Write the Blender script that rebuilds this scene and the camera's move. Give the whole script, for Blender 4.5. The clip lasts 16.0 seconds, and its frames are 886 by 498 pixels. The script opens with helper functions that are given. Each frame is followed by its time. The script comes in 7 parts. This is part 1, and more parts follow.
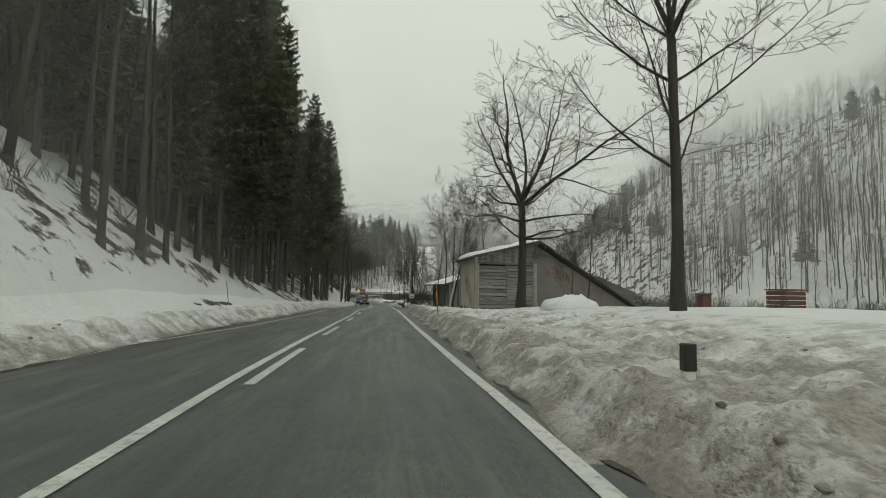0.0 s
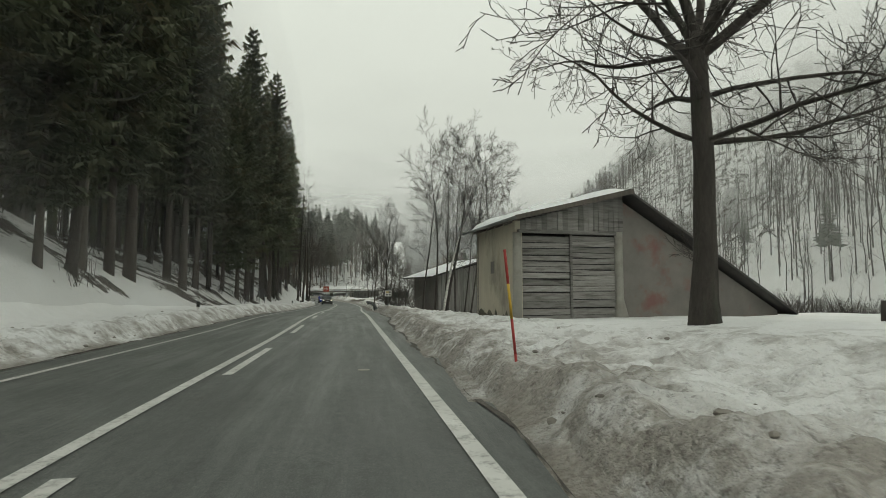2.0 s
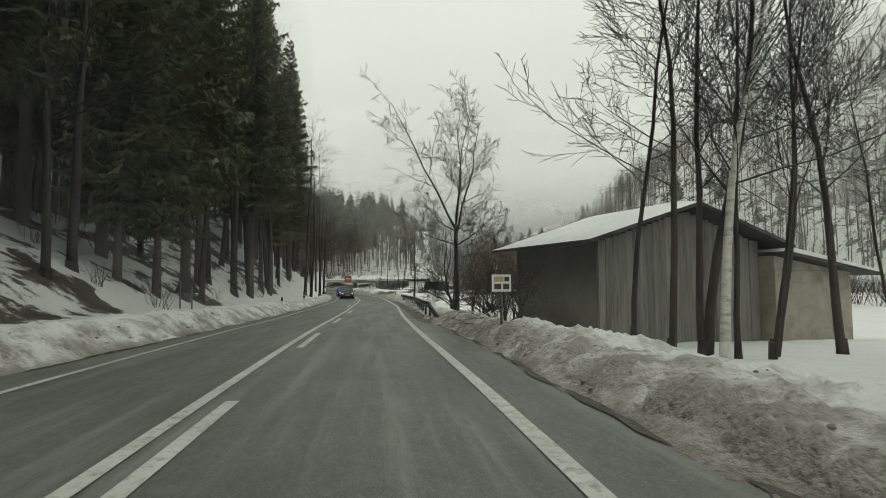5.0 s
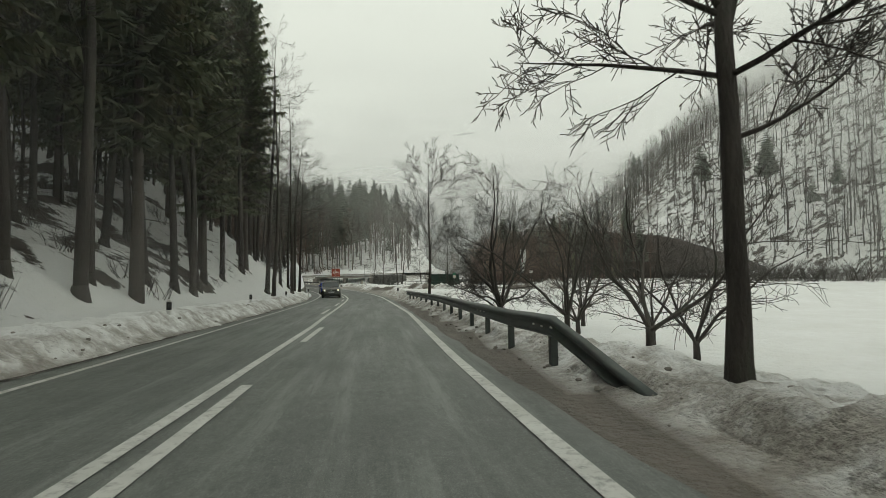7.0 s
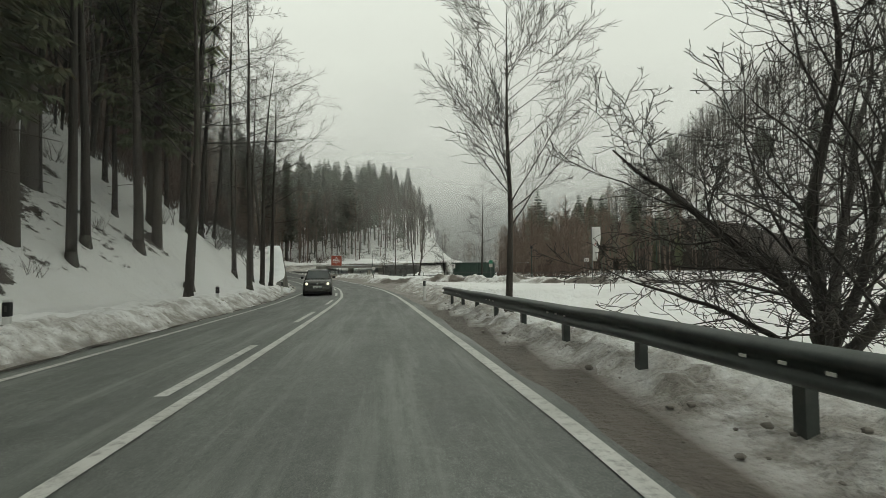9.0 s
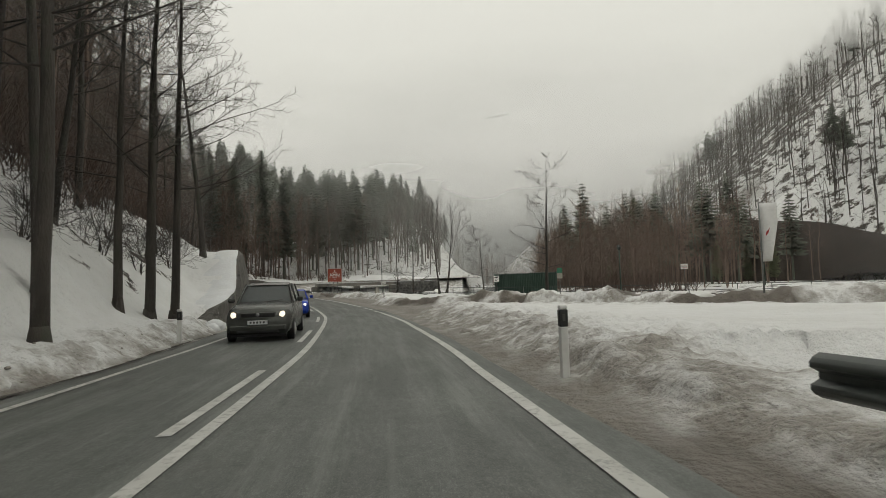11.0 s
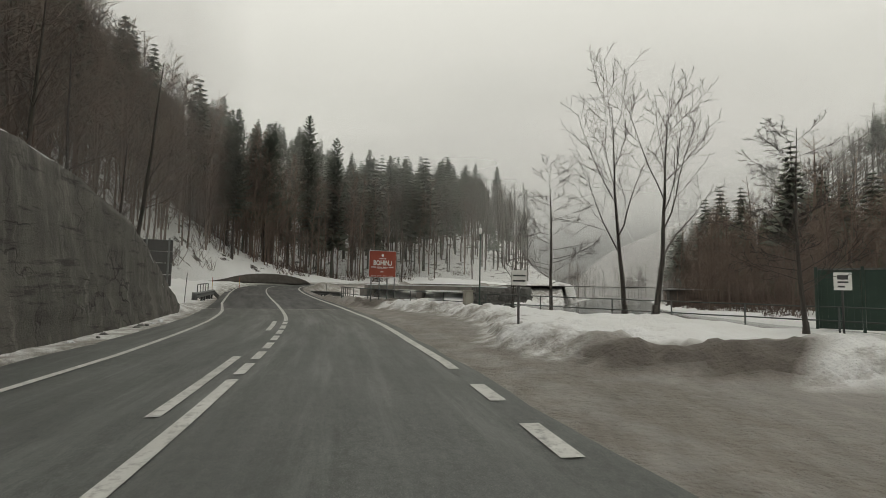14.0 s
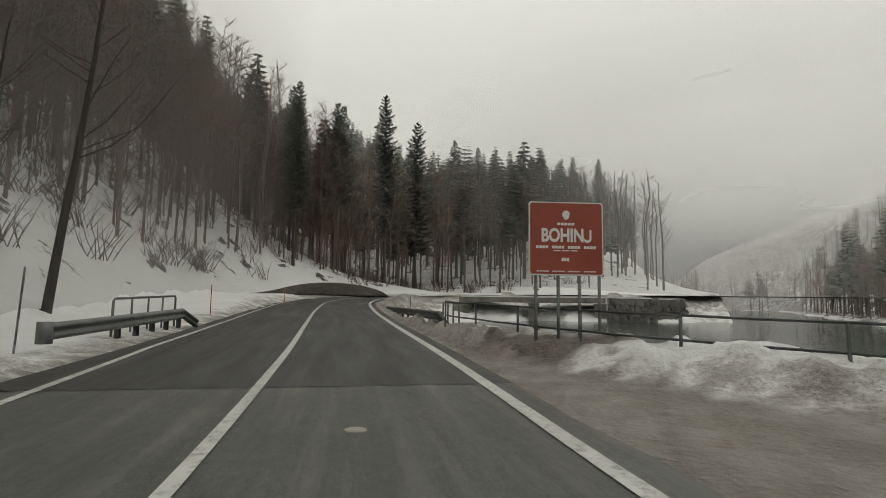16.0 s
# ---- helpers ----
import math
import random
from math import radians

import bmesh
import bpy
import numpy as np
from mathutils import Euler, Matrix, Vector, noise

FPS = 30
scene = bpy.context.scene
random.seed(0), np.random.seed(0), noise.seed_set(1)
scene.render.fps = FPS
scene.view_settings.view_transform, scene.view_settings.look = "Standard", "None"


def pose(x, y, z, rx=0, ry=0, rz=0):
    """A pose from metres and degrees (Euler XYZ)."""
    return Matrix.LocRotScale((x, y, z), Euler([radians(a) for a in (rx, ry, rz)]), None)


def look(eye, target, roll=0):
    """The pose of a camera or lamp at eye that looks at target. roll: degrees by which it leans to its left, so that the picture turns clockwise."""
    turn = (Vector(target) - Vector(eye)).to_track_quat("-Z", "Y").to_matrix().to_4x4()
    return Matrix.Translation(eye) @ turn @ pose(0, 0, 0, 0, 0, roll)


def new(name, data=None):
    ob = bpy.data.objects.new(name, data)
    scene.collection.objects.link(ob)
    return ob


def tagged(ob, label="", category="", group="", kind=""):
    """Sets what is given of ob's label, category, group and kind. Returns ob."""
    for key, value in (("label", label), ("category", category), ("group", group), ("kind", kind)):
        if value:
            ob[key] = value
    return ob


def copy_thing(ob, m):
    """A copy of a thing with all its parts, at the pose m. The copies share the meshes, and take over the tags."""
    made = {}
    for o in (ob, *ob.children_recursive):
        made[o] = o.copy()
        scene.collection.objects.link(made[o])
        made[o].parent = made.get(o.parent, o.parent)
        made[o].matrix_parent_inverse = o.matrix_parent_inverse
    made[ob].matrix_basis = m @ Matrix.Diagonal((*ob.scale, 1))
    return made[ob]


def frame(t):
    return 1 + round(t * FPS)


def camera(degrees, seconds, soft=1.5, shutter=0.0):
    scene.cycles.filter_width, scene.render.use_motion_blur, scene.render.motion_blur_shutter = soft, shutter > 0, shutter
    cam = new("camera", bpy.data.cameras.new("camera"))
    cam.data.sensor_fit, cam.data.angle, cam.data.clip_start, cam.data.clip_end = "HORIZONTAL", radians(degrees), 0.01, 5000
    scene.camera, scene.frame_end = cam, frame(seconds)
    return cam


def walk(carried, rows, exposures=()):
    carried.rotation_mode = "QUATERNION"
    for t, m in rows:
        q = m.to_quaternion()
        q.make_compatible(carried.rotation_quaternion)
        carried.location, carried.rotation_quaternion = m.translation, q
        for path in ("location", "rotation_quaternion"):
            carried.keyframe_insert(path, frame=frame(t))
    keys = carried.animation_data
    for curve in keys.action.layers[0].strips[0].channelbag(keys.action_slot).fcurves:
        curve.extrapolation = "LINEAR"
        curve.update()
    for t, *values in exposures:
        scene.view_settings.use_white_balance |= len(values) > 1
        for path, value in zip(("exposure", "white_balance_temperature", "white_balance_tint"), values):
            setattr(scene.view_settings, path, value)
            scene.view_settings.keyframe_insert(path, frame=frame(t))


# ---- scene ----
cam = camera(80.1, 16.0, soft=0.6, shutter=0.05)
# seconds, x, y, z, yaw, pitch, roll
PATH = [
    (0.0, 0.00, -0.00, 1.25, -0.10, 4.76, -1.08),
    (0.5, -0.41, 3.89, 1.25, -0.53, 4.75, -1.16),
    (1.0, -0.78, 7.77, 1.24, -1.21, 4.78, -1.30),
    (1.5, -1.09, 11.66, 1.23, -2.61, 4.46, -0.83),
    (2.0, -1.47, 15.66, 1.22, -3.56, 4.33, -0.08),
    (2.5, -2.00, 19.78, 1.19, -3.66, 4.01, 0.44),
    (3.0, -2.46, 23.79, 1.14, -3.27, 3.50, 0.29),
    (3.5, -2.93, 27.82, 1.08, -2.66, 3.15, 0.61),
    (4.0, -3.46, 31.80, 1.06, -2.16, 3.17, 0.50),
    (4.5, -4.00, 36.06, 1.03, -1.61, 3.24, 0.64),
    (5.0, -4.56, 40.49, 1.00, -0.91, 3.27, 0.34),
    (5.2, -4.79, 42.29, 0.98, -0.68, 3.22, 0.45),
    (7.3, -6.89, 61.28, 0.52, -1.72, 2.43, 1.06),
    (7.5, -7.06, 63.16, 0.49, -1.60, 2.02, 1.08),
    (8.0, -7.51, 67.86, 0.40, -1.40, 1.17, 1.19),
    (8.5, -8.04, 72.49, 0.31, -1.05, 1.11, 0.73),
    (9.0, -8.51, 77.03, 0.21, -0.62, 1.84, 0.66),
    (9.2, -8.71, 78.85, 0.17, -0.73, 2.45, 0.66),
    (11.3, -11.16, 98.24, -0.15, 0.62, 3.78, 1.79),
    (11.5, -11.42, 100.18, -0.18, 0.87, 3.80, 1.68),
    (12.0, -12.07, 105.06, -0.26, 1.67, 3.79, 1.22),
    (12.5, -12.83, 109.83, -0.32, 2.44, 3.99, 0.46),
    (13.0, -13.71, 114.58, -0.35, 3.13, 4.38, -0.28),
    (13.5, -14.76, 119.25, -0.38, 4.89, 4.51, -0.96),
    (14.0, -15.94, 123.84, -0.39, 7.08, 4.75, -1.16),
    (14.5, -17.28, 128.37, -0.37, 9.19, 5.22, -1.11),
    (15.0, -18.80, 132.81, -0.33, 11.32, 5.35, -1.13),
    (15.5, -20.47, 137.17, -0.27, 13.63, 5.70, -1.07),
    (16.0, -22.38, 141.55, -0.19, 15.69, 5.84, -0.84),
]
EXPOSURES = [(0.0, -0.2, 6500, 4), (3.0, 0.0, 6500, 4), (9.2, 0.05, 6500, 4), (11.3, -0.05, 6650, 12), (16.0, -0.05, 6650, 12)]
walk(cam, [(t, pose(x, y, z, 90 + pitch, roll, yaw)) for t, x, y, z, yaw, pitch, roll in PATH], EXPOSURES)

# ---- light: overcast winter sky ----
world = bpy.data.worlds.new("overcast_sky")
scene.world = world
world.use_nodes = True
nt = world.node_tree
nt.nodes.clear()
w_out = nt.nodes.new("ShaderNodeOutputWorld")
w_bg = nt.nodes.new("ShaderNodeBackground")
w_sky = nt.nodes.new("ShaderNodeTexSky")
w_sky.sky_type = "NISHITA"
w_sky.sun_disc = False
w_sky.sun_elevation, w_sky.sun_rotation = radians(38), radians(160)
w_hsv = nt.nodes.new("ShaderNodeHueSaturation")
w_hsv.inputs["Saturation"].default_value = 0.12
w_hsv.inputs["Value"].default_value = 0.05
w_co = nt.nodes.new("ShaderNodeTexCoord")
w_sep = nt.nodes.new("ShaderNodeSeparateXYZ")
w_ramp = nt.nodes.new("ShaderNodeValToRGB")
w_ramp.color_ramp.elements[0].position, w_ramp.color_ramp.elements[0].color = 0.0, (0.165, 0.169, 0.157, 1)
w_ramp.color_ramp.elements[1].position, w_ramp.color_ramp.elements[1].color = 1.0, (2.12, 2.14, 1.99, 1)
w_mid = w_ramp.color_ramp.elements.new(0.35)
w_mid.color = (0.285, 0.29, 0.268, 1)
w_noise = nt.nodes.new("ShaderNodeTexNoise")
w_noise.inputs["Scale"].default_value = 2.2
w_noise.inputs["Detail"].default_value = 4
w_nr = nt.nodes.new("ShaderNodeMapRange")
w_nr.inputs["To Min"].default_value, w_nr.inputs["To Max"].default_value = 0.93, 1.07
w_mul = nt.nodes.new("ShaderNodeMixRGB")
w_mul.blend_type = "MULTIPLY"
w_mul.inputs["Fac"].default_value = 1.0
w_mix = nt.nodes.new("ShaderNodeMixRGB")
w_mix.inputs["Fac"].default_value = 0.85
nt.links.new(w_sky.outputs["Color"], w_hsv.inputs["Color"])
nt.links.new(w_co.outputs["Generated"], w_sep.inputs[0])
nt.links.new(w_co.outputs["Generated"], w_noise.inputs["Vector"])
nt.links.new(w_sep.outputs["Z"], w_ramp.inputs["Fac"])
nt.links.new(w_noise.outputs["Fac"], w_nr.inputs["Value"])
nt.links.new(w_ramp.outputs["Color"], w_mul.inputs["Color1"])
nt.links.new(w_nr.outputs["Result"], w_mul.inputs["Color2"])
nt.links.new(w_hsv.outputs["Color"], w_mix.inputs["Color1"])
nt.links.new(w_mul.outputs["Color"], w_mix.inputs["Color2"])
nt.links.new(w_mix.outputs["Color"], w_bg.inputs["Color"])
w_bg.inputs["Strength"].default_value = 1.0
nt.links.new(w_bg.outputs[0], w_out.inputs["Surface"])

sun_data = bpy.data.lights.new("veiled_sun", "SUN")
sun_data.energy, sun_data.angle, sun_data.color = 0.9, radians(40), (1.0, 0.97, 0.93)
sun = new("veiled_sun", sun_data)
sun.matrix_world = look((0, 0, 60), (20, 60, 0))

# ---- materials ----
def nodes_of(name):
    m = bpy.data.materials.new(name)
    m.use_nodes = True
    t = m.node_tree
    return m, t, t.nodes["Principled BSDF"]


def mixc(t, fac, a, b, mode="MIX"):
    n = t.nodes.new("ShaderNodeMixRGB")
    n.blend_type = mode
    for key, v in (("Fac", fac), ("Color1", a), ("Color2", b)):
        if isinstance(v, (int, float)):
            n.inputs[key].default_value = v
        elif isinstance(v, tuple):
            n.inputs[key].default_value = (*v, 1)
        else:
            t.links.new(v, n.inputs[key])
    return n.outputs["Color"]


def coords(t, kind="Object", scale=(1, 1, 1)):
    c = t.nodes.new("ShaderNodeTexCoord")
    m = t.nodes.new("ShaderNodeMapping")
    m.inputs["Scale"].default_value = scale
    t.links.new(c.outputs[kind], m.inputs["Vector"])
    return m.outputs["Vector"]


def noise_of(t, vec, scale, detail=4, rough=0.55, lo=0.0, hi=1.0, a=0.0, b=1.0):
    n = t.nodes.new("ShaderNodeTexNoise")
    n.inputs["Scale"].default_value = scale
    n.inputs["Detail"].default_value = detail
    n.inputs["Roughness"].default_value = rough
    t.links.new(vec, n.inputs["Vector"])
    r = t.nodes.new("ShaderNodeMapRange")
    for key, v in (("From Min", lo), ("From Max", hi), ("To Min", a), ("To Max", b)):
        r.inputs[key].default_value = v
    t.links.new(n.outputs["Fac"], r.inputs["Value"])
    return r.outputs["Result"]


def bump(t, bsdf, height, strength, distance):
    b = t.nodes.new("ShaderNodeBump")
    b.inputs["Strength"].default_value = strength
    b.inputs["Distance"].default_value = distance
    t.links.new(height, b.inputs["Height"])
    t.links.new(b.outputs["Normal"], bsdf.inputs["Normal"])


def attr(t, name):
    n = t.nodes.new("ShaderNodeAttribute")
    n.attribute_name = name
    return n.outputs["Fac"]


def math_of(t, op, a, b):
    n = t.nodes.new("ShaderNodeMath")
    n.operation = op
    for k, v in enumerate((a, b)):
        if isinstance(v, (int, float)):
            n.inputs[k].default_value = v
        else:
            t.links.new(v, n.inputs[k])
    return n.outputs[0]


def rand_of(t):
    return t.nodes.new("ShaderNodeObjectInfo").outputs["Random"]


def surface(name, c1, c2, rough=0.8, fine=40.0, coarse=3.0, metal=0.0, relief=0.3, depth=0.004, stretch=(1, 1, 1), c3=None, vary=0.0):
    """Two-scale mottled surface; c3: a third colour for stains; vary: spread of brightness between repeats."""
    m, t, p = nodes_of(name)
    v = coords(t, "Object", stretch)
    f = noise_of(t, v, fine, 3, 0.6, 0.3, 0.7)
    g = noise_of(t, v, coarse, 4, 0.6, 0.35, 0.68)
    col = mixc(t, g, c1, c2)
    col = mixc(t, math_of(t, "MULTIPLY", f, 0.35), col, tuple(x * 0.6 for x in c1))
    if c3:
        s = noise_of(t, v, coarse * 0.6, 5, 0.65, 0.52, 0.66)
        col = mixc(t, math_of(t, "MULTIPLY", s, 0.7), col, c3)
    if vary:
        k = math_of(t, "ADD", math_of(t, "MULTIPLY", rand_of(t), 2 * vary), 1 - vary)
        n = t.nodes.new("ShaderNodeCombineXYZ")
        for i in range(3):
            t.links.new(k, n.inputs[i])
        col = mixc(t, 1.0, col, n.outputs[0], "MULTIPLY")
    t.links.new(col, p.inputs["Base Color"])
    p.inputs["Roughness"].default_value = rough
    p.inputs["Metallic"].default_value = metal
    bump(t, p, f, relief, depth)
    return m


def plain(name, c, rough=0.5, metal=0.0):
    m, t, p = nodes_of(name)
    v = coords(t)
    g = noise_of(t, v, 9, 3, 0.6, 0.3, 0.7)
    t.links.new(mixc(t, math_of(t, "MULTIPLY", g, 0.25), c, tuple(x * 0.55 for x in c)), p.inputs["Base Color"])
    p.inputs["Roughness"].default_value = rough
    p.inputs["Metallic"].default_value = metal
    return m


def snow_ground():
    m, t, p = nodes_of("snow_ground")
    v = coords(t)
    big = noise_of(t, v, 0.35, 5, 0.6, 0.3, 0.7)
    mid = noise_of(t, v, 2.2, 6, 0.62, 0.3, 0.7)
    fine = noise_of(t, v, 14, 5, 0.65, 0.25, 0.75)
    snow = mixc(t, big, (0.84, 0.85, 0.85), (0.76, 0.765, 0.75))
    snow = mixc(t, math_of(t, "MULTIPLY", mid, 0.22), snow, (0.60, 0.585, 0.55))
    # grey-brown slush near the road, in streaks and spots
    d = attr(t, "dirt")
    spots = noise_of(t, v, 1.5, 7, 0.68, 0.40, 0.60)
    specks = noise_of(t, v, 11, 4, 0.7, 0.56, 0.64)
    dirt = math_of(t, "SUBTRACT", math_of(t, "MULTIPLY", d, 1.35), math_of(t, "MULTIPLY", math_of(t, "SUBTRACT", 1.0, spots), 0.95))
    dirt = math_of(t, "MINIMUM", math_of(t, "MAXIMUM", dirt, 0.0), 1.0)
    slush = mixc(t, fine, (0.43, 0.405, 0.365), (0.20, 0.185, 0.163))
    col = mixc(t, dirt, snow, slush)
    col = mixc(t, math_of(t, "MULTIPLY", math_of(t, "MULTIPLY", specks, d), 0.55), col, (0.11, 0.098, 0.083))
    # bare soil under the trees
    e = attr(t, "earth")
    raw = noise_of(t, v, 0.33, 8, 0.72)
    es = t.nodes.new("ShaderNodeMapRange")
    es.inputs["From Min"].default_value, es.inputs["From Max"].default_value = 0.455, 0.49
    t.links.new(math_of(t, "ADD", raw, math_of(t, "MULTIPLY", math_of(t, "SUBTRACT", e, 1.0), 0.28)), es.inputs["Value"])
    es = es.outputs["Result"]
    litter = noise_of(t, v, 5, 6, 0.8, 0.35, 0.65)
    soil = mixc(t, litter, (0.075, 0.056, 0.042), (0.030, 0.024, 0.019))
    col = mixc(t, es, col, soil)
    twigs = noise_of(t, v, 3.5, 8, 0.85, 0.60, 0.66)
    col = mixc(t, math_of(t, "MULTIPLY", math_of(t, "MULTIPLY", twigs, e), 0.7), col, (0.06, 0.048, 0.038))
    k = attr(t, "mud")
    streak = noise_of(t, coords(t, "Object", (1.6, 0.35, 1)), 1.6, 6, 0.65, 0.3, 0.7)
    mud = mixc(t, streak, (0.145, 0.128, 0.108), (0.30, 0.272, 0.236))
    mud = mixc(t, math_of(t, "MULTIPLY", fine, 0.4), mud, (0.12, 0.108, 0.094))
    # wet brown grit along the very edge of the asphalt
    edge = t.nodes.new("ShaderNodeMapRange")
    edge.inputs["From Min"].default_value, edge.inputs["From Max"].default_value = 0.88, 1.0
    t.links.new(k, edge.inputs["Value"])
    grit = mixc(t, streak, (0.095, 0.081, 0.068), (0.17, 0.148, 0.126))
    mud = mixc(t, edge.outputs["Result"], mud, grit)
    col = mixc(t, k, col, mud)
    t.links.new(col, p.inputs["Base Color"])
    p.inputs["Roughness"].default_value = 0.7
    crumbs = noise_of(t, v, 7, 4, 0.6, 0.3, 0.7)
    h = math_of(t, "ADD", math_of(t, "ADD", math_of(t, "MULTIPLY", fine, 0.3), mid), math_of(t, "MULTIPLY", math_of(t, "MULTIPLY", crumbs, d), 0.4))
    bump(t, p, h, 0.85, 0.09)
    return m


def asphalt(name, c1, c2, fresh=False):
    m, t, p = nodes_of(name)
    v = coords(t)
    uv = coords(t, "UV")
    grain = noise_of(t, v, 26, 6, 0.78, 0.32, 0.68)
    big = noise_of(t, coords(t, "UV", (0.75, 0.07, 1)), 2.4, 7, 0.66, 0.34, 0.66)
    blotch = noise_of(t, v, 1.1, 8, 0.78, 0.40, 0.60)
    sep = t.nodes.new("ShaderNodeSeparateXYZ")
    t.links.new(uv, sep.inputs[0])
    # polished wheel tracks run along the lanes
    wave = math_of(t, "SINE", math_of(t, "MULTIPLY", sep.outputs["X"], 3.7), 0)
    wave = math_of(t, "ADD", math_of(t, "MULTIPLY", wave, 0.16), 0.5)
    col = mixc(t, math_of(t, "MULTIPLY", math_of(t, "ADD", big, wave), 0.6), c1, c2)
    col = mixc(t, math_of(t, "MULTIPLY", blotch, 0.55), col, tuple(x * 0.72 for x in c1))
    col = mixc(t, math_of(t, "MULTIPLY", grain, 0.6), col, tuple(x * 0.45 for x in c1))
    chips = noise_of(t, v, 75, 3, 0.7, 0.50, 0.66)
    col = mixc(t, math_of(t, "MULTIPLY", chips, 0.5), col, tuple(min(1, x * 1.75) for x in c2))
    speck = noise_of(t, coords(t, "UV", (1.0, 0.45, 1)), 13, 4, 0.75, 0.42, 0.62)
    col = mixc(t, math_of(t, "MULTIPLY", speck, 0.42), col, tuple(x * 0.5 for x in c1))
    worn = noise_of(t, coords(t, "UV", (2.2, 0.10, 1)), 1.3, 6, 0.7, 0.50, 0.64)
    col = mixc(t, math_of(t, "MULTIPLY", worn, 0.4), col, tuple(min(1, x * 1.45) for x in c2))
    patch = noise_of(t, coords(t, "UV", (1.0, 0.35, 1)), 0.7, 6, 0.7, 0.42, 0.60)
    col = mixc(t, math_of(t, "MULTIPLY", patch, 0.35), col, tuple(x * 0.7 for x in c1))
    spots = noise_of(t, v, 1.3, 6, 0.7, 0.6, 0.72)
    col = mixc(t, math_of(t, "MULTIPLY", spots, 0.35), col, (0.12, 0.115, 0.105))
    # darker and lighter stretches along the road
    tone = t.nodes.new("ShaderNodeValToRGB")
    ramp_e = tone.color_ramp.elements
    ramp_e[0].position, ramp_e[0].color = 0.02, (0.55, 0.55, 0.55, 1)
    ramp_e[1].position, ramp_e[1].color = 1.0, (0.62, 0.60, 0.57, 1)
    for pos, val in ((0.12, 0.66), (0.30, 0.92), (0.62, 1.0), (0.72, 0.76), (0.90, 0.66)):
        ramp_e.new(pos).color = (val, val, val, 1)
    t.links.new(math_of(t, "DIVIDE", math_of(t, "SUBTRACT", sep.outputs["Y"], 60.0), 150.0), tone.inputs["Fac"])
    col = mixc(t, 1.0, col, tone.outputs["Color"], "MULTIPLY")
    t.links.new(col, p.inputs["Base Color"])
    rough = t.nodes.new("ShaderNodeMapRange")
    rough.inputs["To Min"].default_value, rough.inputs["To Max"].default_value = 0.48, 0.72
    t.links.new(big, rough.inputs["Value"])
    t.links.new(rough.outputs["Result"], p.inputs["Roughness"])
    bump(t, p, grain, 0.35, 0.006)
    return m


def paint_white():
    m, t, p = nodes_of("road_paint")
    v = coords(t)
    wear = noise_of(t, v, 9, 7, 0.75, 0.5, 0.66)
    soil = noise_of(t, v, 1.5, 4, 0.6, 0.3, 0.7)
    col = mixc(t, soil, (0.62, 0.62, 0.59), (0.46, 0.46, 0.43))
    col = mixc(t, math_of(t, "MULTIPLY", wear, 0.7), col, (0.13, 0.13, 0.125))
    t.links.new(col, p.inputs["Base Color"])
    p.inputs["Roughness"].default_value = 0.6
    return m


def glass(name, tint=(0.85, 0.9, 0.9), rough=0.03):
    m, t, p = nodes_of(name)
    p.inputs["Base Color"].default_value = (*tint, 1)
    p.inputs["Roughness"].default_value = rough
    p.inputs["Transmission Weight"].default_value = 0.85
    p.inputs["IOR"].default_value = 1.45
    return m


def water_mat():
    m, t, p = nodes_of("river_water")
    v = coords(t, "Object", (1, 0.5, 1))
    r = noise_of(t, v, 1.4, 4, 0.6, 0.3, 0.7)
    p.inputs["Base Color"].default_value = (0.045, 0.06, 0.055, 1)
    p.inputs["Roughness"].default_value = 0.12
    bump(t, p, r, 0.12, 0.05)
    return m


def glowing(name, c, strength):
    m, t, p = nodes_of(name)
    p.inputs["Base Color"].default_value = (*c, 1)
    p.inputs["Emission Color"].default_value = (*c, 1)
    p.inputs["Emission Strength"].default_value = strength
    return m


def cloud_mat(name, scale, thin, thick):
    m, t, p = nodes_of(name)
    t.nodes.remove(p)
    out = t.nodes["Material Output"]
    tr = t.nodes.new("ShaderNodeBsdfTransparent")
    tl = t.nodes.new("ShaderNodeBsdfTranslucent")
    tl.inputs["Color"].default_value = (0.75, 0.755, 0.742, 1)
    mx = t.nodes.new("ShaderNodeMixShader")
    f = noise_of(t, coords(t), scale, 2, 0.5, 0.3, 0.7, thin, thick)
    t.links.new(math_of(t, "MULTIPLY", f, attr(t, "soft")), mx.inputs[0])
    t.links.new(tr.outputs[0], mx.inputs[1])
    t.links.new(tl.outputs[0], mx.inputs[2])
    t.links.new(mx.outputs[0], out.inputs["Surface"])
    return m


SNOW = snow_ground()
ROOF_SNOW = surface("roof_snow", (0.80, 0.82, 0.83), (0.72, 0.73, 0.73), 0.7, 12, 1.2, relief=0.5, depth=0.02)
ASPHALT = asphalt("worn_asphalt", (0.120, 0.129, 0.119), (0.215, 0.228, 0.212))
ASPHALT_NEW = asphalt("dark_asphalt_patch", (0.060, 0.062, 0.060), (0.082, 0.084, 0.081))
PAINT = paint_white()
BARK = surface("dark_wet_bark", (0.050, 0.043, 0.037), (0.082, 0.071, 0.061), 0.9, 30, 4, relief=0.8, depth=0.02, stretch=(1, 1, 0.25), c3=(0.05, 0.06, 0.04), vary=0.25)
TWIG = surface("bare_twigs", (0.048, 0.042, 0.036), (0.075, 0.065, 0.055), 0.9, 20, 2, relief=0.2, vary=0.25)
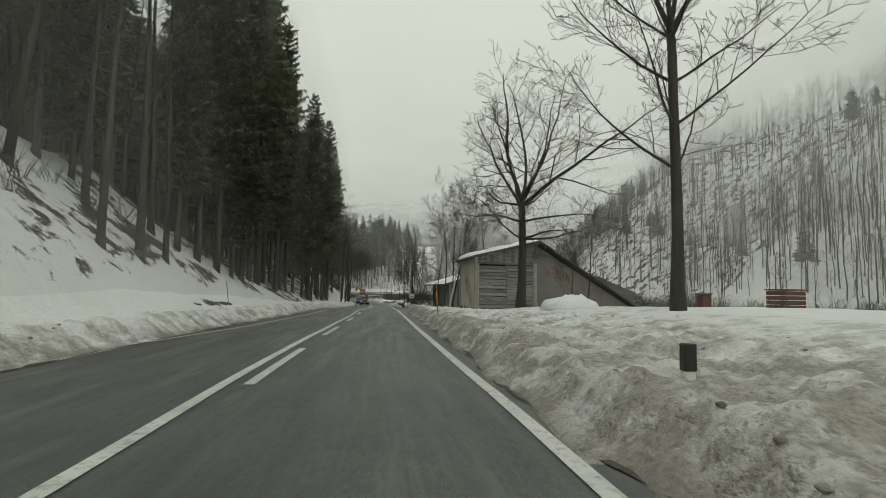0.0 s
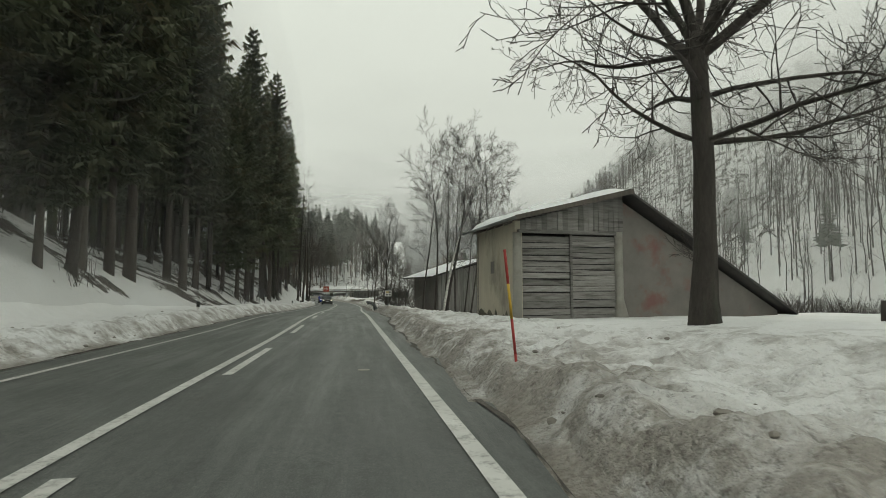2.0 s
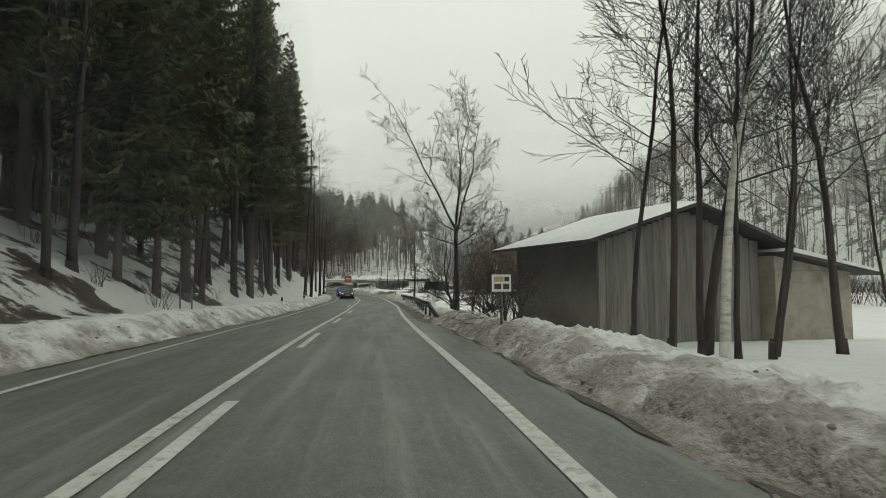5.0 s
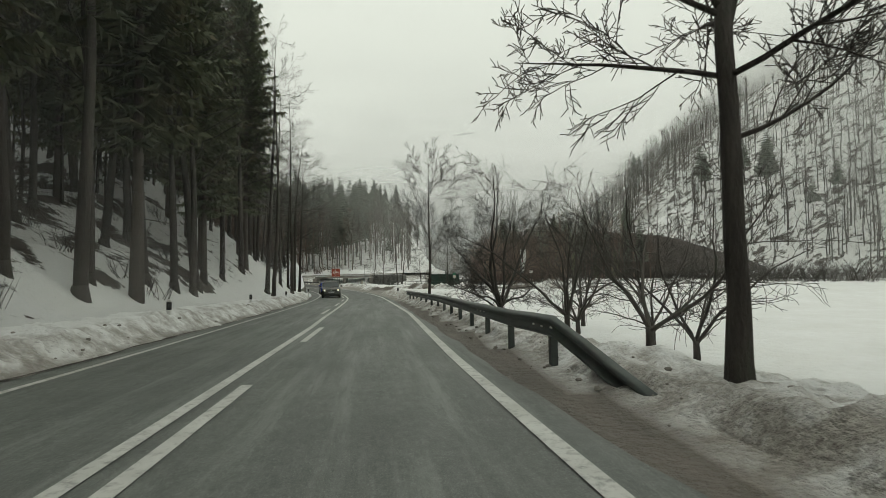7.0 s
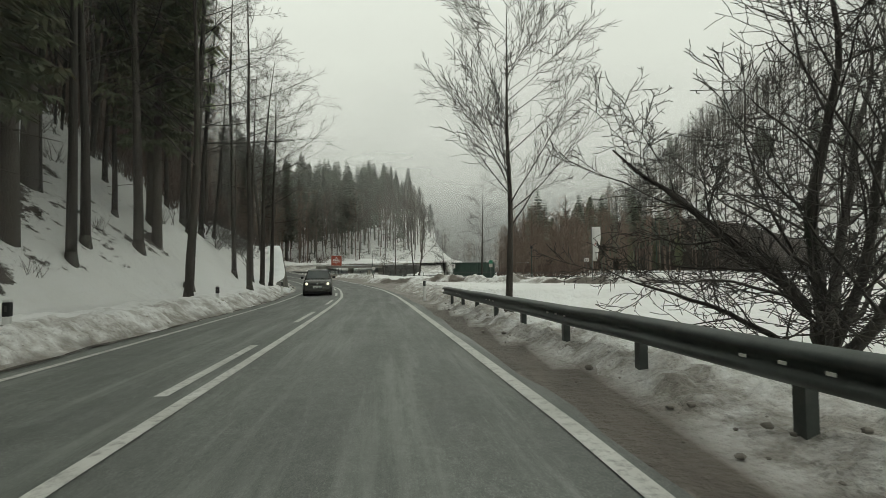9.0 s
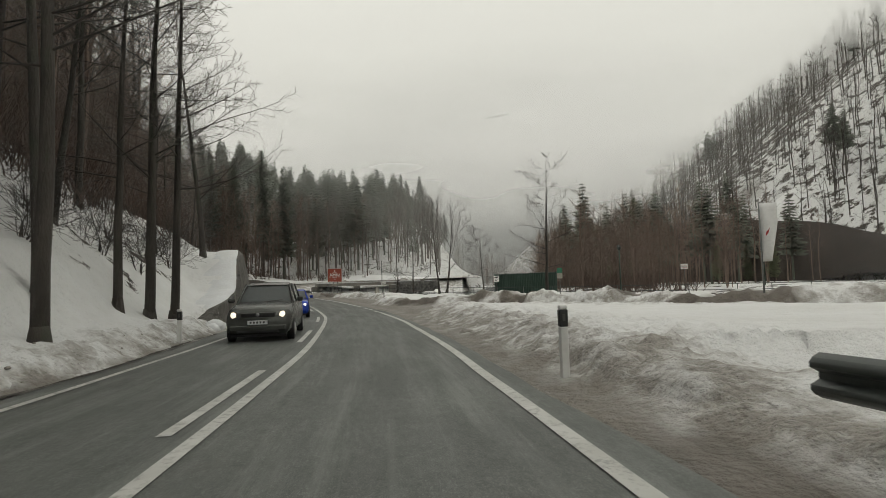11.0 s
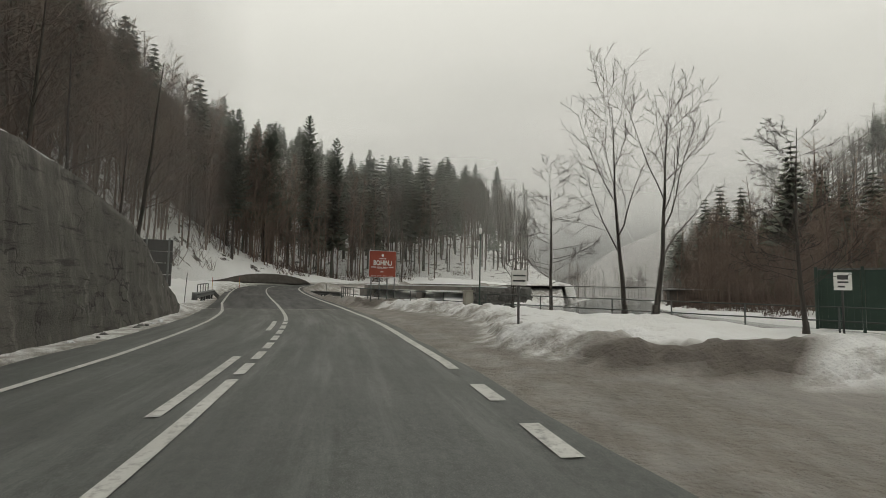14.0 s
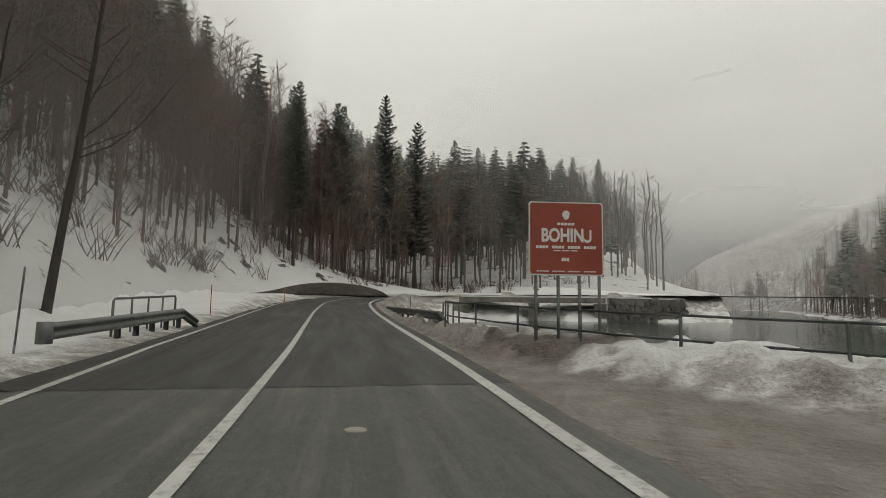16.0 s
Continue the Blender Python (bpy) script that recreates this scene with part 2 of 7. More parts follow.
# far-wood copies, paler than the near ones: distance haze put into the colour
FAR_TWIG = surface("haze_pale_twigs", (0.125, 0.108, 0.094), (0.175, 0.152, 0.132), 0.9, 20, 0.4, relief=0.2)
FAR_BROWN = surface("haze_pale_brown_twigs", (0.160, 0.118, 0.096), (0.220, 0.168, 0.136), 0.9, 20, 0.3, relief=0.2)
FAR_NEEDLES = surface("haze_pale_needles", (0.110, 0.122, 0.098), (0.145, 0.156, 0.122), 0.8, 18, 0.2, relief=0.2)
WET_DARK = surface("dark_wet_earth", (0.065, 0.057, 0.048), (0.105, 0.094, 0.079), 0.8, 20, 2, relief=0.6, depth=0.03)
MUD_HEAP = surface("grey_brown_grit", (0.105, 0.093, 0.078), (0.17, 0.152, 0.13), 0.9, 12, 2, relief=0.9, depth=0.04, c3=(0.35, 0.34, 0.32))
BROWN_TWIG = surface("brown_brush", (0.088, 0.062, 0.050), (0.130, 0.092, 0.072), 0.9, 20, 2, relief=0.2, vary=0.25)
BIRCH = surface("birch_bark", (0.60, 0.59, 0.55), (0.44, 0.43, 0.40), 0.8, 8, 4, relief=0.5, depth=0.01, stretch=(1, 1, 3.0), c3=(0.16, 0.15, 0.14))
SPRUCE_BARK = surface("spruce_bark", (0.085, 0.073, 0.061), (0.130, 0.113, 0.096), 0.9, 28, 3, relief=0.8, depth=0.02, stretch=(1, 1, 0.4), vary=0.2)
NEEDLES = surface("spruce_needles", (0.092, 0.108, 0.064), (0.138, 0.145, 0.082), 0.75, 18, 0.7, relief=0.2, c3=(0.145, 0.104, 0.054), vary=0.35)
PLASTER = surface("weathered_plaster", (0.56, 0.52, 0.415), (0.45, 0.415, 0.335), 0.92, 30, 1.3, relief=0.6, depth=0.012, stretch=(1, 1, 0.5), c3=(0.22, 0.20, 0.165))
STAIN = surface("damp_moss_stain", (0.10, 0.098, 0.072), (0.17, 0.16, 0.125), 0.95, 30, 3, relief=0.4)
PLASTER_LIGHT = surface("pale_corner_plaster", (0.36, 0.35, 0.31), (0.29, 0.28, 0.25), 0.92, 60, 2, relief=0.4, depth=0.006, c3=(0.2, 0.19, 0.17))
PLASTER_GREY = surface("grey_plaster", (0.22, 0.21, 0.19), (0.16, 0.153, 0.14), 0.92, 50, 1.0, relief=0.4, depth=0.006, c3=(0.13, 0.11, 0.10))
OLD_WOOD = surface("grey_old_boards", (0.31, 0.30, 0.285), (0.18, 0.172, 0.157), 0.9, 35, 5, relief=0.7, depth=0.006, stretch=(0.3, 0.3, 2.5), c3=(0.085, 0.078, 0.07), vary=0.3)
BOARD_WALL = surface("grey_vertical_boards", (0.25, 0.243, 0.228), (0.165, 0.158, 0.145), 0.9, 30, 3, relief=0.5, depth=0.006, stretch=(2.5, 2.5, 0.2), c3=(0.11, 0.10, 0.09), vary=0.2)
DARK_WOOD = surface("dark_boards", (0.115, 0.10, 0.088), (0.075, 0.066, 0.058), 0.9, 35, 4, relief=0.7, depth=0.006, stretch=(2.5, 2.5, 0.3), vary=0.3)
ROOF_EDGE = surface("dark_roof_edge", (0.075, 0.07, 0.066), (0.05, 0.047, 0.045), 0.8, 20, 3)
RUST = surface("rusty_boards", (0.13, 0.062, 0.045), (0.085, 0.048, 0.038), 0.9, 25, 3)
CONCRETE = surface("stained_concrete", (0.27, 0.25, 0.22), (0.17, 0.16, 0.145), 0.9, 24, 0.9, relief=0.8, depth=0.03, stretch=(1, 1, 0.4), c3=(0.075, 0.078, 0.068))
PLASTER_RED = surface("red_stained_plaster", (0.22, 0.205, 0.185), (0.16, 0.15, 0.138), 0.92, 50, 1.0, relief=0.4, depth=0.006, c3=(0.19, 0.075, 0.06))
def wall_concrete():
    m, t, p = nodes_of("rough_wall_concrete")
    v = coords(t)
    tall = coords(t, "Object", (1.4, 1.4, 0.16))
    stains = noise_of(t, tall, 1.3, 6, 0.68, 0.38, 0.62)
    blotch = noise_of(t, v, 0.7, 6, 0.65, 0.32, 0.68)
    fine = noise_of(t, v, 16, 6, 0.72, 0.3, 0.7)
    col = mixc(t, blotch, (0.225, 0.21, 0.185), (0.135, 0.128, 0.115))
    col = mixc(t, math_of(t, "MULTIPLY", stains, 0.75), col, (0.07, 0.069, 0.062))
    col = mixc(t, math_of(t, "MULTIPLY", fine, 0.4), col, (0.09, 0.084, 0.074))
    pale = noise_of(t, coords(t, "Object", (2.4, 2.4, 0.13)), 1.1, 5, 0.7, 0.56, 0.70)
    col = mixc(t, math_of(t, "MULTIPLY", pale, 0.55), col, (0.34, 0.325, 0.29))
    beds = noise_of(t, coords(t, "Object", (0.35, 0.35, 3.2)), 1.2, 6, 0.75, 0.57, 0.64)
    col = mixc(t, math_of(t, "MULTIPLY", beds, 0.75), col, (0.035, 0.033, 0.029))
    moss = noise_of(t, v, 1.6, 5, 0.7, 0.58, 0.72)
    col = mixc(t, math_of(t, "MULTIPLY", moss, 0.45), col, (0.075, 0.08, 0.05))
    vo = t.nodes.new("ShaderNodeTexVoronoi")
    vo.feature = "DISTANCE_TO_EDGE"
    vo.inputs["Scale"].default_value = 0.75
    wob = t.nodes.new("ShaderNodeTexNoise")
    wob.inputs["Scale"].default_value = 1.7
    wob.inputs["Detail"].default_value = 6
    t.links.new(v, wob.inputs["Vector"])
    add = t.nodes.new("ShaderNodeVectorMath")
    add.operation = "ADD"
    t.links.new(v, add.inputs[0])
    t.links.new(wob.outputs["Color"], add.inputs[1])
    t.links.new(add.outputs[0], vo.inputs["Vector"])
    crack = t.nodes.new("ShaderNodeMapRange")
    crack.inputs["From Max"].default_value = 0.025
    t.links.new(vo.outputs["Distance"], crack.inputs["Value"])
    crack_here = math_of(t, "MULTIPLY", math_of(t, "SUBTRACT", 1.0, crack.outputs["Result"]), noise_of(t, v, 0.5, 3, 0.6, 0.45, 0.6))
    col = mixc(t, math_of(t, "MULTIPLY", crack_here, 0.85), col, (0.03, 0.028, 0.025))
    t.links.new(col, p.inputs["Base Color"])
    p.inputs["Roughness"].default_value = 0.88
    h = math_of(t, "SUBTRACT", math_of(t, "ADD", math_of(t, "MULTIPLY", fine, 0.5), blotch), crack_here)
    bump(t, p, h, 0.9, 0.06)
    return m


WALL_CONCRETE = wall_concrete()
CONCRETE_PALE = surface("pale_concrete", (0.38, 0.36, 0.31), (0.28, 0.27, 0.235), 0.9, 30, 2, relief=0.4, c3=(0.18, 0.17, 0.14))
STONE = surface("wet_stone", (0.16, 0.155, 0.145), (0.10, 0.098, 0.092), 0.85, 14, 3, relief=0.6, depth=0.02, vary=0.3)
STEEL = surface("galvanised_steel", (0.20, 0.21, 0.205), (0.14, 0.148, 0.145), 0.5, 30, 3, metal=0.4, relief=0.15, c3=(0.10, 0.10, 0.095))
RAIL_STEEL = surface("green_grey_guardrail", (0.085, 0.098, 0.092), (0.055, 0.064, 0.060), 0.45, 30, 2.5, metal=0.3, relief=0.15, c3=(0.10, 0.10, 0.092))
GREEN_METAL = surface("green_metal", (0.030, 0.062, 0.045), (0.022, 0.045, 0.034), 0.5, 20, 2, relief=0.1)
SIGN_RED = surface("brown_red_sign", (0.33, 0.060, 0.028), (0.29, 0.052, 0.026), 0.45, 20, 2, relief=0.03)
SIGN_WHITE = plain("white_lettering", (0.78, 0.77, 0.74), 0.5)
SIGN_YELLOW = plain("yellow_print", (0.50, 0.40, 0.16), 0.5)
SIGN_GREY = plain("grey_sign_back", (0.085, 0.084, 0.080), 0.5, 0.3)
PRINT_DARK = plain("dark_print", (0.05, 0.05, 0.05), 0.6)
RED = plain("red_paint", (0.36, 0.035, 0.03), 0.5)
YELLOW = plain("yellow_paint", (0.55, 0.36, 0.04), 0.5)
WHITE = plain("white_plastic", (0.70, 0.70, 0.68), 0.5)
BLACK = plain("black_plastic", (0.02, 0.02, 0.02), 0.5)
TYRE = plain("tyre_rubber", (0.018, 0.018, 0.018), 0.85)
ALLOY = plain("alloy_wheel", (0.30, 0.30, 0.30), 0.35, 0.8)
CAR_GREY = plain("grey_green_car_paint", (0.075, 0.078, 0.072), 0.25, 0.4)
CAR_BLUE = plain("bright_blue_car_paint", (0.02, 0.06, 0.42), 0.22, 0.3)
CAR_GLASS = plain("dark_car_window", (0.05, 0.06, 0.06), 0.06, 0.0)
PLATE = plain("pale_number_plate", (0.65, 0.66, 0.66), 0.5)
HEADLIGHT = glowing("lit_headlight", (1.0, 0.88, 0.68), 1.2)
REFLECTOR = plain("white_reflector", (0.85, 0.84, 0.78), 0.3)
WATER = water_mat()
CLOUD = cloud_mat("low_cloud", 0.007, 0.30, 0.46)


# ---- mesh helpers ----
class Shape:
    """Collects vertices and faces for one mesh."""

    def __init__(self):
        self.v, self.f = [], []

    def add(self, verts, faces):
        k = len(self.v)
        self.v.extend(verts)
        self.f.extend(tuple(i + k for i in q) for q in faces)
        return self

    def box(self, x0, y0, z0, x1, y1, z1, m=None, bevel=0.0):
        b = min(bevel, (x1 - x0) * 0.3, (y1 - y0) * 0.3, (z1 - z0) * 0.3)
        if b <= 0:
            v = [(x0, y0, z0), (x1, y0, z0), (x1, y1, z0), (x0, y1, z0), (x0, y0, z1), (x1, y0, z1), (x1, y1, z1), (x0, y1, z1)]
            f = [(3, 2, 1, 0), (4, 5, 6, 7), (0, 1, 5, 4), (1, 2, 6, 5), (2, 3, 7, 6), (3, 0, 4, 7)]
        else:
            v, f = [], []
            rings = [(z0, b), (z0 + b, 0), (z1 - b, 0), (z1, b)]
            for z, i in rings:
                v += [(x0 + i + (b if i == 0 else 0), y0 + i, z), (x1 - i - (b if i == 0 else 0), y0 + i, z), (x1 - i, y0 + i + (b if i == 0 else 0), z), (x1 - i, y1 - i - (b if i == 0 else 0), z),
                      (x1 - i - (b if i == 0 else 0), y1 - i, z), (x0 + i + (b if i == 0 else 0), y1 - i, z), (x0 + i, y1 - i - (b if i == 0 else 0), z), (x0 + i, y0 + i + (b if i == 0 else 0), z)]
            for r in range(3):
                for k in range(8):
                    f.append((r * 8 + k, r * 8 + (k + 1) % 8, r * 8 + 8 + (k + 1) % 8, r * 8 + 8 + k))
            f.append(tuple(range(7, -1, -1)))
            f.append(tuple(range(24, 32)))
        if m is not None:
            v = [tuple(m @ Vector(p)) for p in v]
        return self.add(v, f)

    def tube(self, pts, radii, sides=8, cap=True):
        pts = [Vector(p) for p in pts]
        n = len(pts)
        if isinstance(radii, (int, float)):
            radii = [radii] * n
        rings = []
        for i, p in enumerate(pts):
            d = (pts[min(i + 1, n - 1)] - pts[max(i - 1, 0)])
            d = d.normalized() if d.length > 1e-9 else Vector((0, 0, 1))
            a = d.cross(Vector((0, 0, 1)) if abs(d.z) < 0.9 else Vector((1, 0, 0))).normalized()
            b = d.cross(a)
            rings.append([tuple(p + radii[i] * (math.cos(2 * math.pi * k / sides) * a + math.sin(2 * math.pi * k / sides) * b)) for k in range(sides)])
        v = [q for r in rings for q in r]
        f = []
        for i in range(n - 1):
            for k in range(sides):
                f.append((i * sides + k, i * sides + (k + 1) % sides, (i + 1) * sides + (k + 1) % sides, (i + 1) * sides + k))
        if cap:
            f.append(tuple(range(sides - 1, -1, -1)))
            f.append(tuple((n - 1) * sides + k for k in range(sides)))
        return self.add(v, f)

    def extrude(self, outline, y0, y1, m=None):
        """A closed outline of (x, z) drawn out from y0 to y1."""
        n = len(outline)
        v = [(x, y0, z) for x, z in outline] + [(x, y1, z) for x, z in outline]
        f = [tuple(range(n)), tuple(range(2 * n - 1, n - 1, -1))]
        f += [(k, k + n, (k + 1) % n + n, (k + 1) % n) for k in range(n)]
        if m is not None:
            v = [tuple(m @ Vector(p)) for p in v]
        return self.add(v, f)

    def mesh(self, name, material, smooth=False):
        me = bpy.data.meshes.new(name)
        me.from_pydata([tuple(p) for p in self.v], [], self.f)
        me.materials.append(material)
        if smooth:
            me.polygons.foreach_set("use_smooth", [True] * len(me.polygons))
        me.validate()
        me.update()
        return me


def part(name, shape, material, parent, label="", smooth=False):
    ob = new(name, shape.mesh(name, material, smooth))
    ob.parent = parent
    return tagged(ob, label)


def thing(name, label, category, group="", at=None):
    ob = new(name)
    if at is not None:
        ob.matrix_basis = at
    return tagged(ob, label, category, group)


def single(name, shape, material, label, category="", kind="", smooth=False, at=None, group=""):
    ob = new(name, shape.mesh(name, material, smooth))
    if at is not None:
        ob.matrix_basis = at
    return tagged(ob, label, category, group, kind)


# ---- plan of the valley: road axis, levels ----
AXIS = [(4.5, -60), (1.2, -30), (-2.05, 0), (-3.1, 9), (-4.2, 19.4), (-5.4, 31), (-6.8, 44), (-8.2, 56), (-9.35, 67), (-10.7, 80), (-12.05, 92), (-13.5, 103.6), (-15.15, 113),
        (-17.3, 123), (-20.1, 132), (-23.6, 141.5), (-27.7, 150), (-32.4, 159), (-37.0, 168), (-41.0, 177), (-43.3, 186), (-42.0, 196), (-36, 204), (-26, 209), (-12, 213), (10, 217), (60, 226)]
LEVEL = [0.1, 0.05, 0.0, -0.01, -0.06, -0.18, -0.28, -0.55, -0.84, -1.09, -1.30, -1.48, -1.58,
         -1.64, -1.58, -1.44, -1.25, -0.97, -0.62, -0.22, 0.12, 0.45, 0.75, 0.95, 1.05, 1.15, 1.3]


def smooth_line(pts, step):
    """Catmull-Rom through pts (rows of numbers), about step apart."""
    p = np.array(pts, float)
    p = np.vstack([2 * p[0] - p[1], p, 2 * p[-1] - p[-2]])
    out = []
    for i in range(1, len(p) - 2):
        n = max(2, int(np.linalg.norm(p[i + 1][:2] - p[i][:2]) / step))
        for k in range(n):
            u = k / n
            out.append(0.5 * (2 * p[i] + (p[i + 1] - p[i - 1]) * u + (2 * p[i - 1] - 5 * p[i] + 4 * p[i + 1] - p[i + 2]) * u * u + (3 * p[i] - p[i - 1] - 3 * p[i + 1] + p[i + 2]) * u ** 3))
    out.append(p[-2])
    return np.array(out)


ROAD = smooth_line([(x, y, z) for (x, y), z in zip(AXIS, LEVEL)], 0.8)
ROAD_T = np.gradient(ROAD[:, :2], axis=0)
ROAD_T /= np.linalg.norm(ROAD_T, axis=1)[:, None]
ROAD_N = np.stack([ROAD_T[:, 1], -ROAD_T[:, 0]], 1)
ROAD_S = np.r_[0, np.cumsum(np.linalg.norm(np.diff(ROAD[:, :2], axis=0), axis=1))]


def to_road(x, y):
    """Offset to the right of the axis, length along it and road level, for arrays of places."""
    x, y = np.ravel(x), np.ravel(y)
    d, s, z = np.zeros(len(x)), np.zeros(len(x)), np.zeros(len(x))
    for a in range(0, len(x), 4000):
        q = np.stack([x[a:a + 4000], y[a:a + 4000]], 1)
        w = q[:, None, :] - ROAD[None, :, :2]
        i = np.argmin((w ** 2).sum(2), 1)
        k = np.arange(len(q))
        d[a:a + 4000] = (w[k, i] * ROAD_N[i]).sum(1)
        along = (w[k, i] * ROAD_T[i]).sum(1)
        far = np.hypot(*w[k, i].T)
        d[a:a + 4000] = np.where(np.abs(along) > 2.0, np.sign(d[a:a + 4000]) * far, d[a:a + 4000])
        s[a:a + 4000] = ROAD_S[i]
        z[a:a + 4000] = ROAD[i, 2] + np.clip(along, -1, 1) * np.gradient(ROAD[:, 2], ROAD_S)[i]
    return d, s, z


def road_place(y, d, dz=0.0):
    """The point d to the right of the axis where the axis has that y (before the far bend)."""
    i = int(np.argmin(np.abs(ROAD[:260, 1] - y)))
    p = ROAD[i, :2] + ROAD_N[i] * d + ROAD_T[i] * (y - ROAD[i, 1])
    return Vector((p[0], p[1], ROAD[i, 2] + dz))


def heading(y):
    """Turn about z, in degrees, of a thing that looks along the road there."""
    i = int(np.argmin(np.abs(ROAD[:260, 1] - y)))
    return math.degrees(math.atan2(-ROAD_T[i, 0], ROAD_T[i, 1]))


def ramp(v, a, b):
    u = np.clip((np.asarray(v, float) - a) / (b - a), 0, 1)
    return u * u * (3 - 2 * u)


class Wobble:
    """Smooth random field over the plan, from a seeded grid."""

    def __init__(self, seed, n=128):
        self.g, self.n = np.random.RandomState(seed).rand(n, n), n

    def at(self, x, y, size):
        u, v = np.asarray(x) / size, np.asarray(y) / size
        i, j = np.floor(u).astype(int), np.floor(v).astype(int)
        a, b = u - i, v - j
        a, b = a * a * (3 - 2 * a), b * b * (3 - 2 * b)
        g, n = self.g, self.n
        return ((g[i % n, j % n] * (1 - a) + g[(i + 1) % n, j % n] * a) * (1 - b) + (g[i % n, (j + 1) % n] * (1 - a) + g[(i + 1) % n, (j + 1) % n] * a) * b) * 2 - 1


WOB = Wobble(3)


def lumps(x, y, size):
    return WOB.at(x, y, size) * 0.55 + WOB.at(x + 31.7, y + 5.1, size * 0.45) * 0.3 + WOB.at(x + 7.3, y + 51.9, size * 0.2) * 0.15


def inside(x, y, poly):
    x, y = np.asarray(x), np.asarray(y)
    r = np.zeros(x.shape, bool)
    for (x0, y0), (x1, y1) in zip(poly, poly[1:] + poly[:1]):
        if y0 == y1:
            continue
        r ^= ((y0 > y) != (y1 > y)) & (x < (x1 - x0) * (y - y0) / (y1 - y0) + x0)
    return r


def away(x, y, line):
    """Distance to a polyline."""
    best = np.full(np.shape(x), 1e9)
    for (x0, y0), (x1, y1) in zip(line, line[1:]):
        u = np.clip(((x - x0) * (x1 - x0) + (y - y0) * (y1 - y0)) / ((x1 - x0) ** 2 + (y1 - y0) ** 2), 0, 1)
        best = np.minimum(best, np.hypot(x - x0 - u * (x1 - x0), y - y0 - u * (y1 - y0)))
    return best


FENCE = [(-26.5, 156.5), (-24, 153.6), (-21, 150.9), (-17, 148.5), (-12, 144.8), (-6.5, 140.4), (0, 136), (9, 131.5), (24, 125)]
HEAP = [(-25.5, 152.6), (-22.5, 150.5), (-19.2, 148.3), (-17.0, 143), (-16.7, 138), (-16.4, 135.9), (-14.5, 133.1), (-9.8, 131.2), (-6, 127.6), (-2.3, 124.2), (3, 120.5), (14, 115)]
ISLAND = [(-9.2, 100), (-10.0, 107), (-10.6, 113.3), (-11.2, 116.9), (-12.0, 120.7), (-12.3, 124.6), (-10.6, 127.2), (-7.8, 125.6), (-4.9, 122.3), (0, 118.0), (12, 111), (12, 100)]
RIVER = [(-27.5, 158.5), (-25, 155), (-21.6, 152), (-17.4, 149.7), (-12.4, 146), (-6.9, 141.6), (-0.4, 137.2), (8, 133), (4, 145), (0.5, 158), (1, 175), (4, 195), (9, 215), (30, 300), (60, 420), (30, 420), (8, 300), (-4, 230), (-8, 207), (-14, 201), (-27, 197), (-34, 190), (-35, 180), (-32, 168)]
MUDZONE = HEAP[:10] + [(-2.3, 124.2), (3, 120.5), (14, 115), (14, 108.5), (0, 117), (-4.9, 121.3), (-9.5, 124), (-12.3, 121), (-16, 118), (-19, 128), (-23, 140), (-28, 151)]
HILL_X = 62.0
WALL_Y = [115.5, 118, 120, 123.0, 124.4, 126.2, 129.2, 134, 136, 139.4, 141.6, 143.4, 145.2]
WALL_H = [0.2, 0.75, 1.0, 1.4, 2.05, 3.15, 3.75, 3.8, 3.6, 2.86, 2.05, 1.1, 0.1]


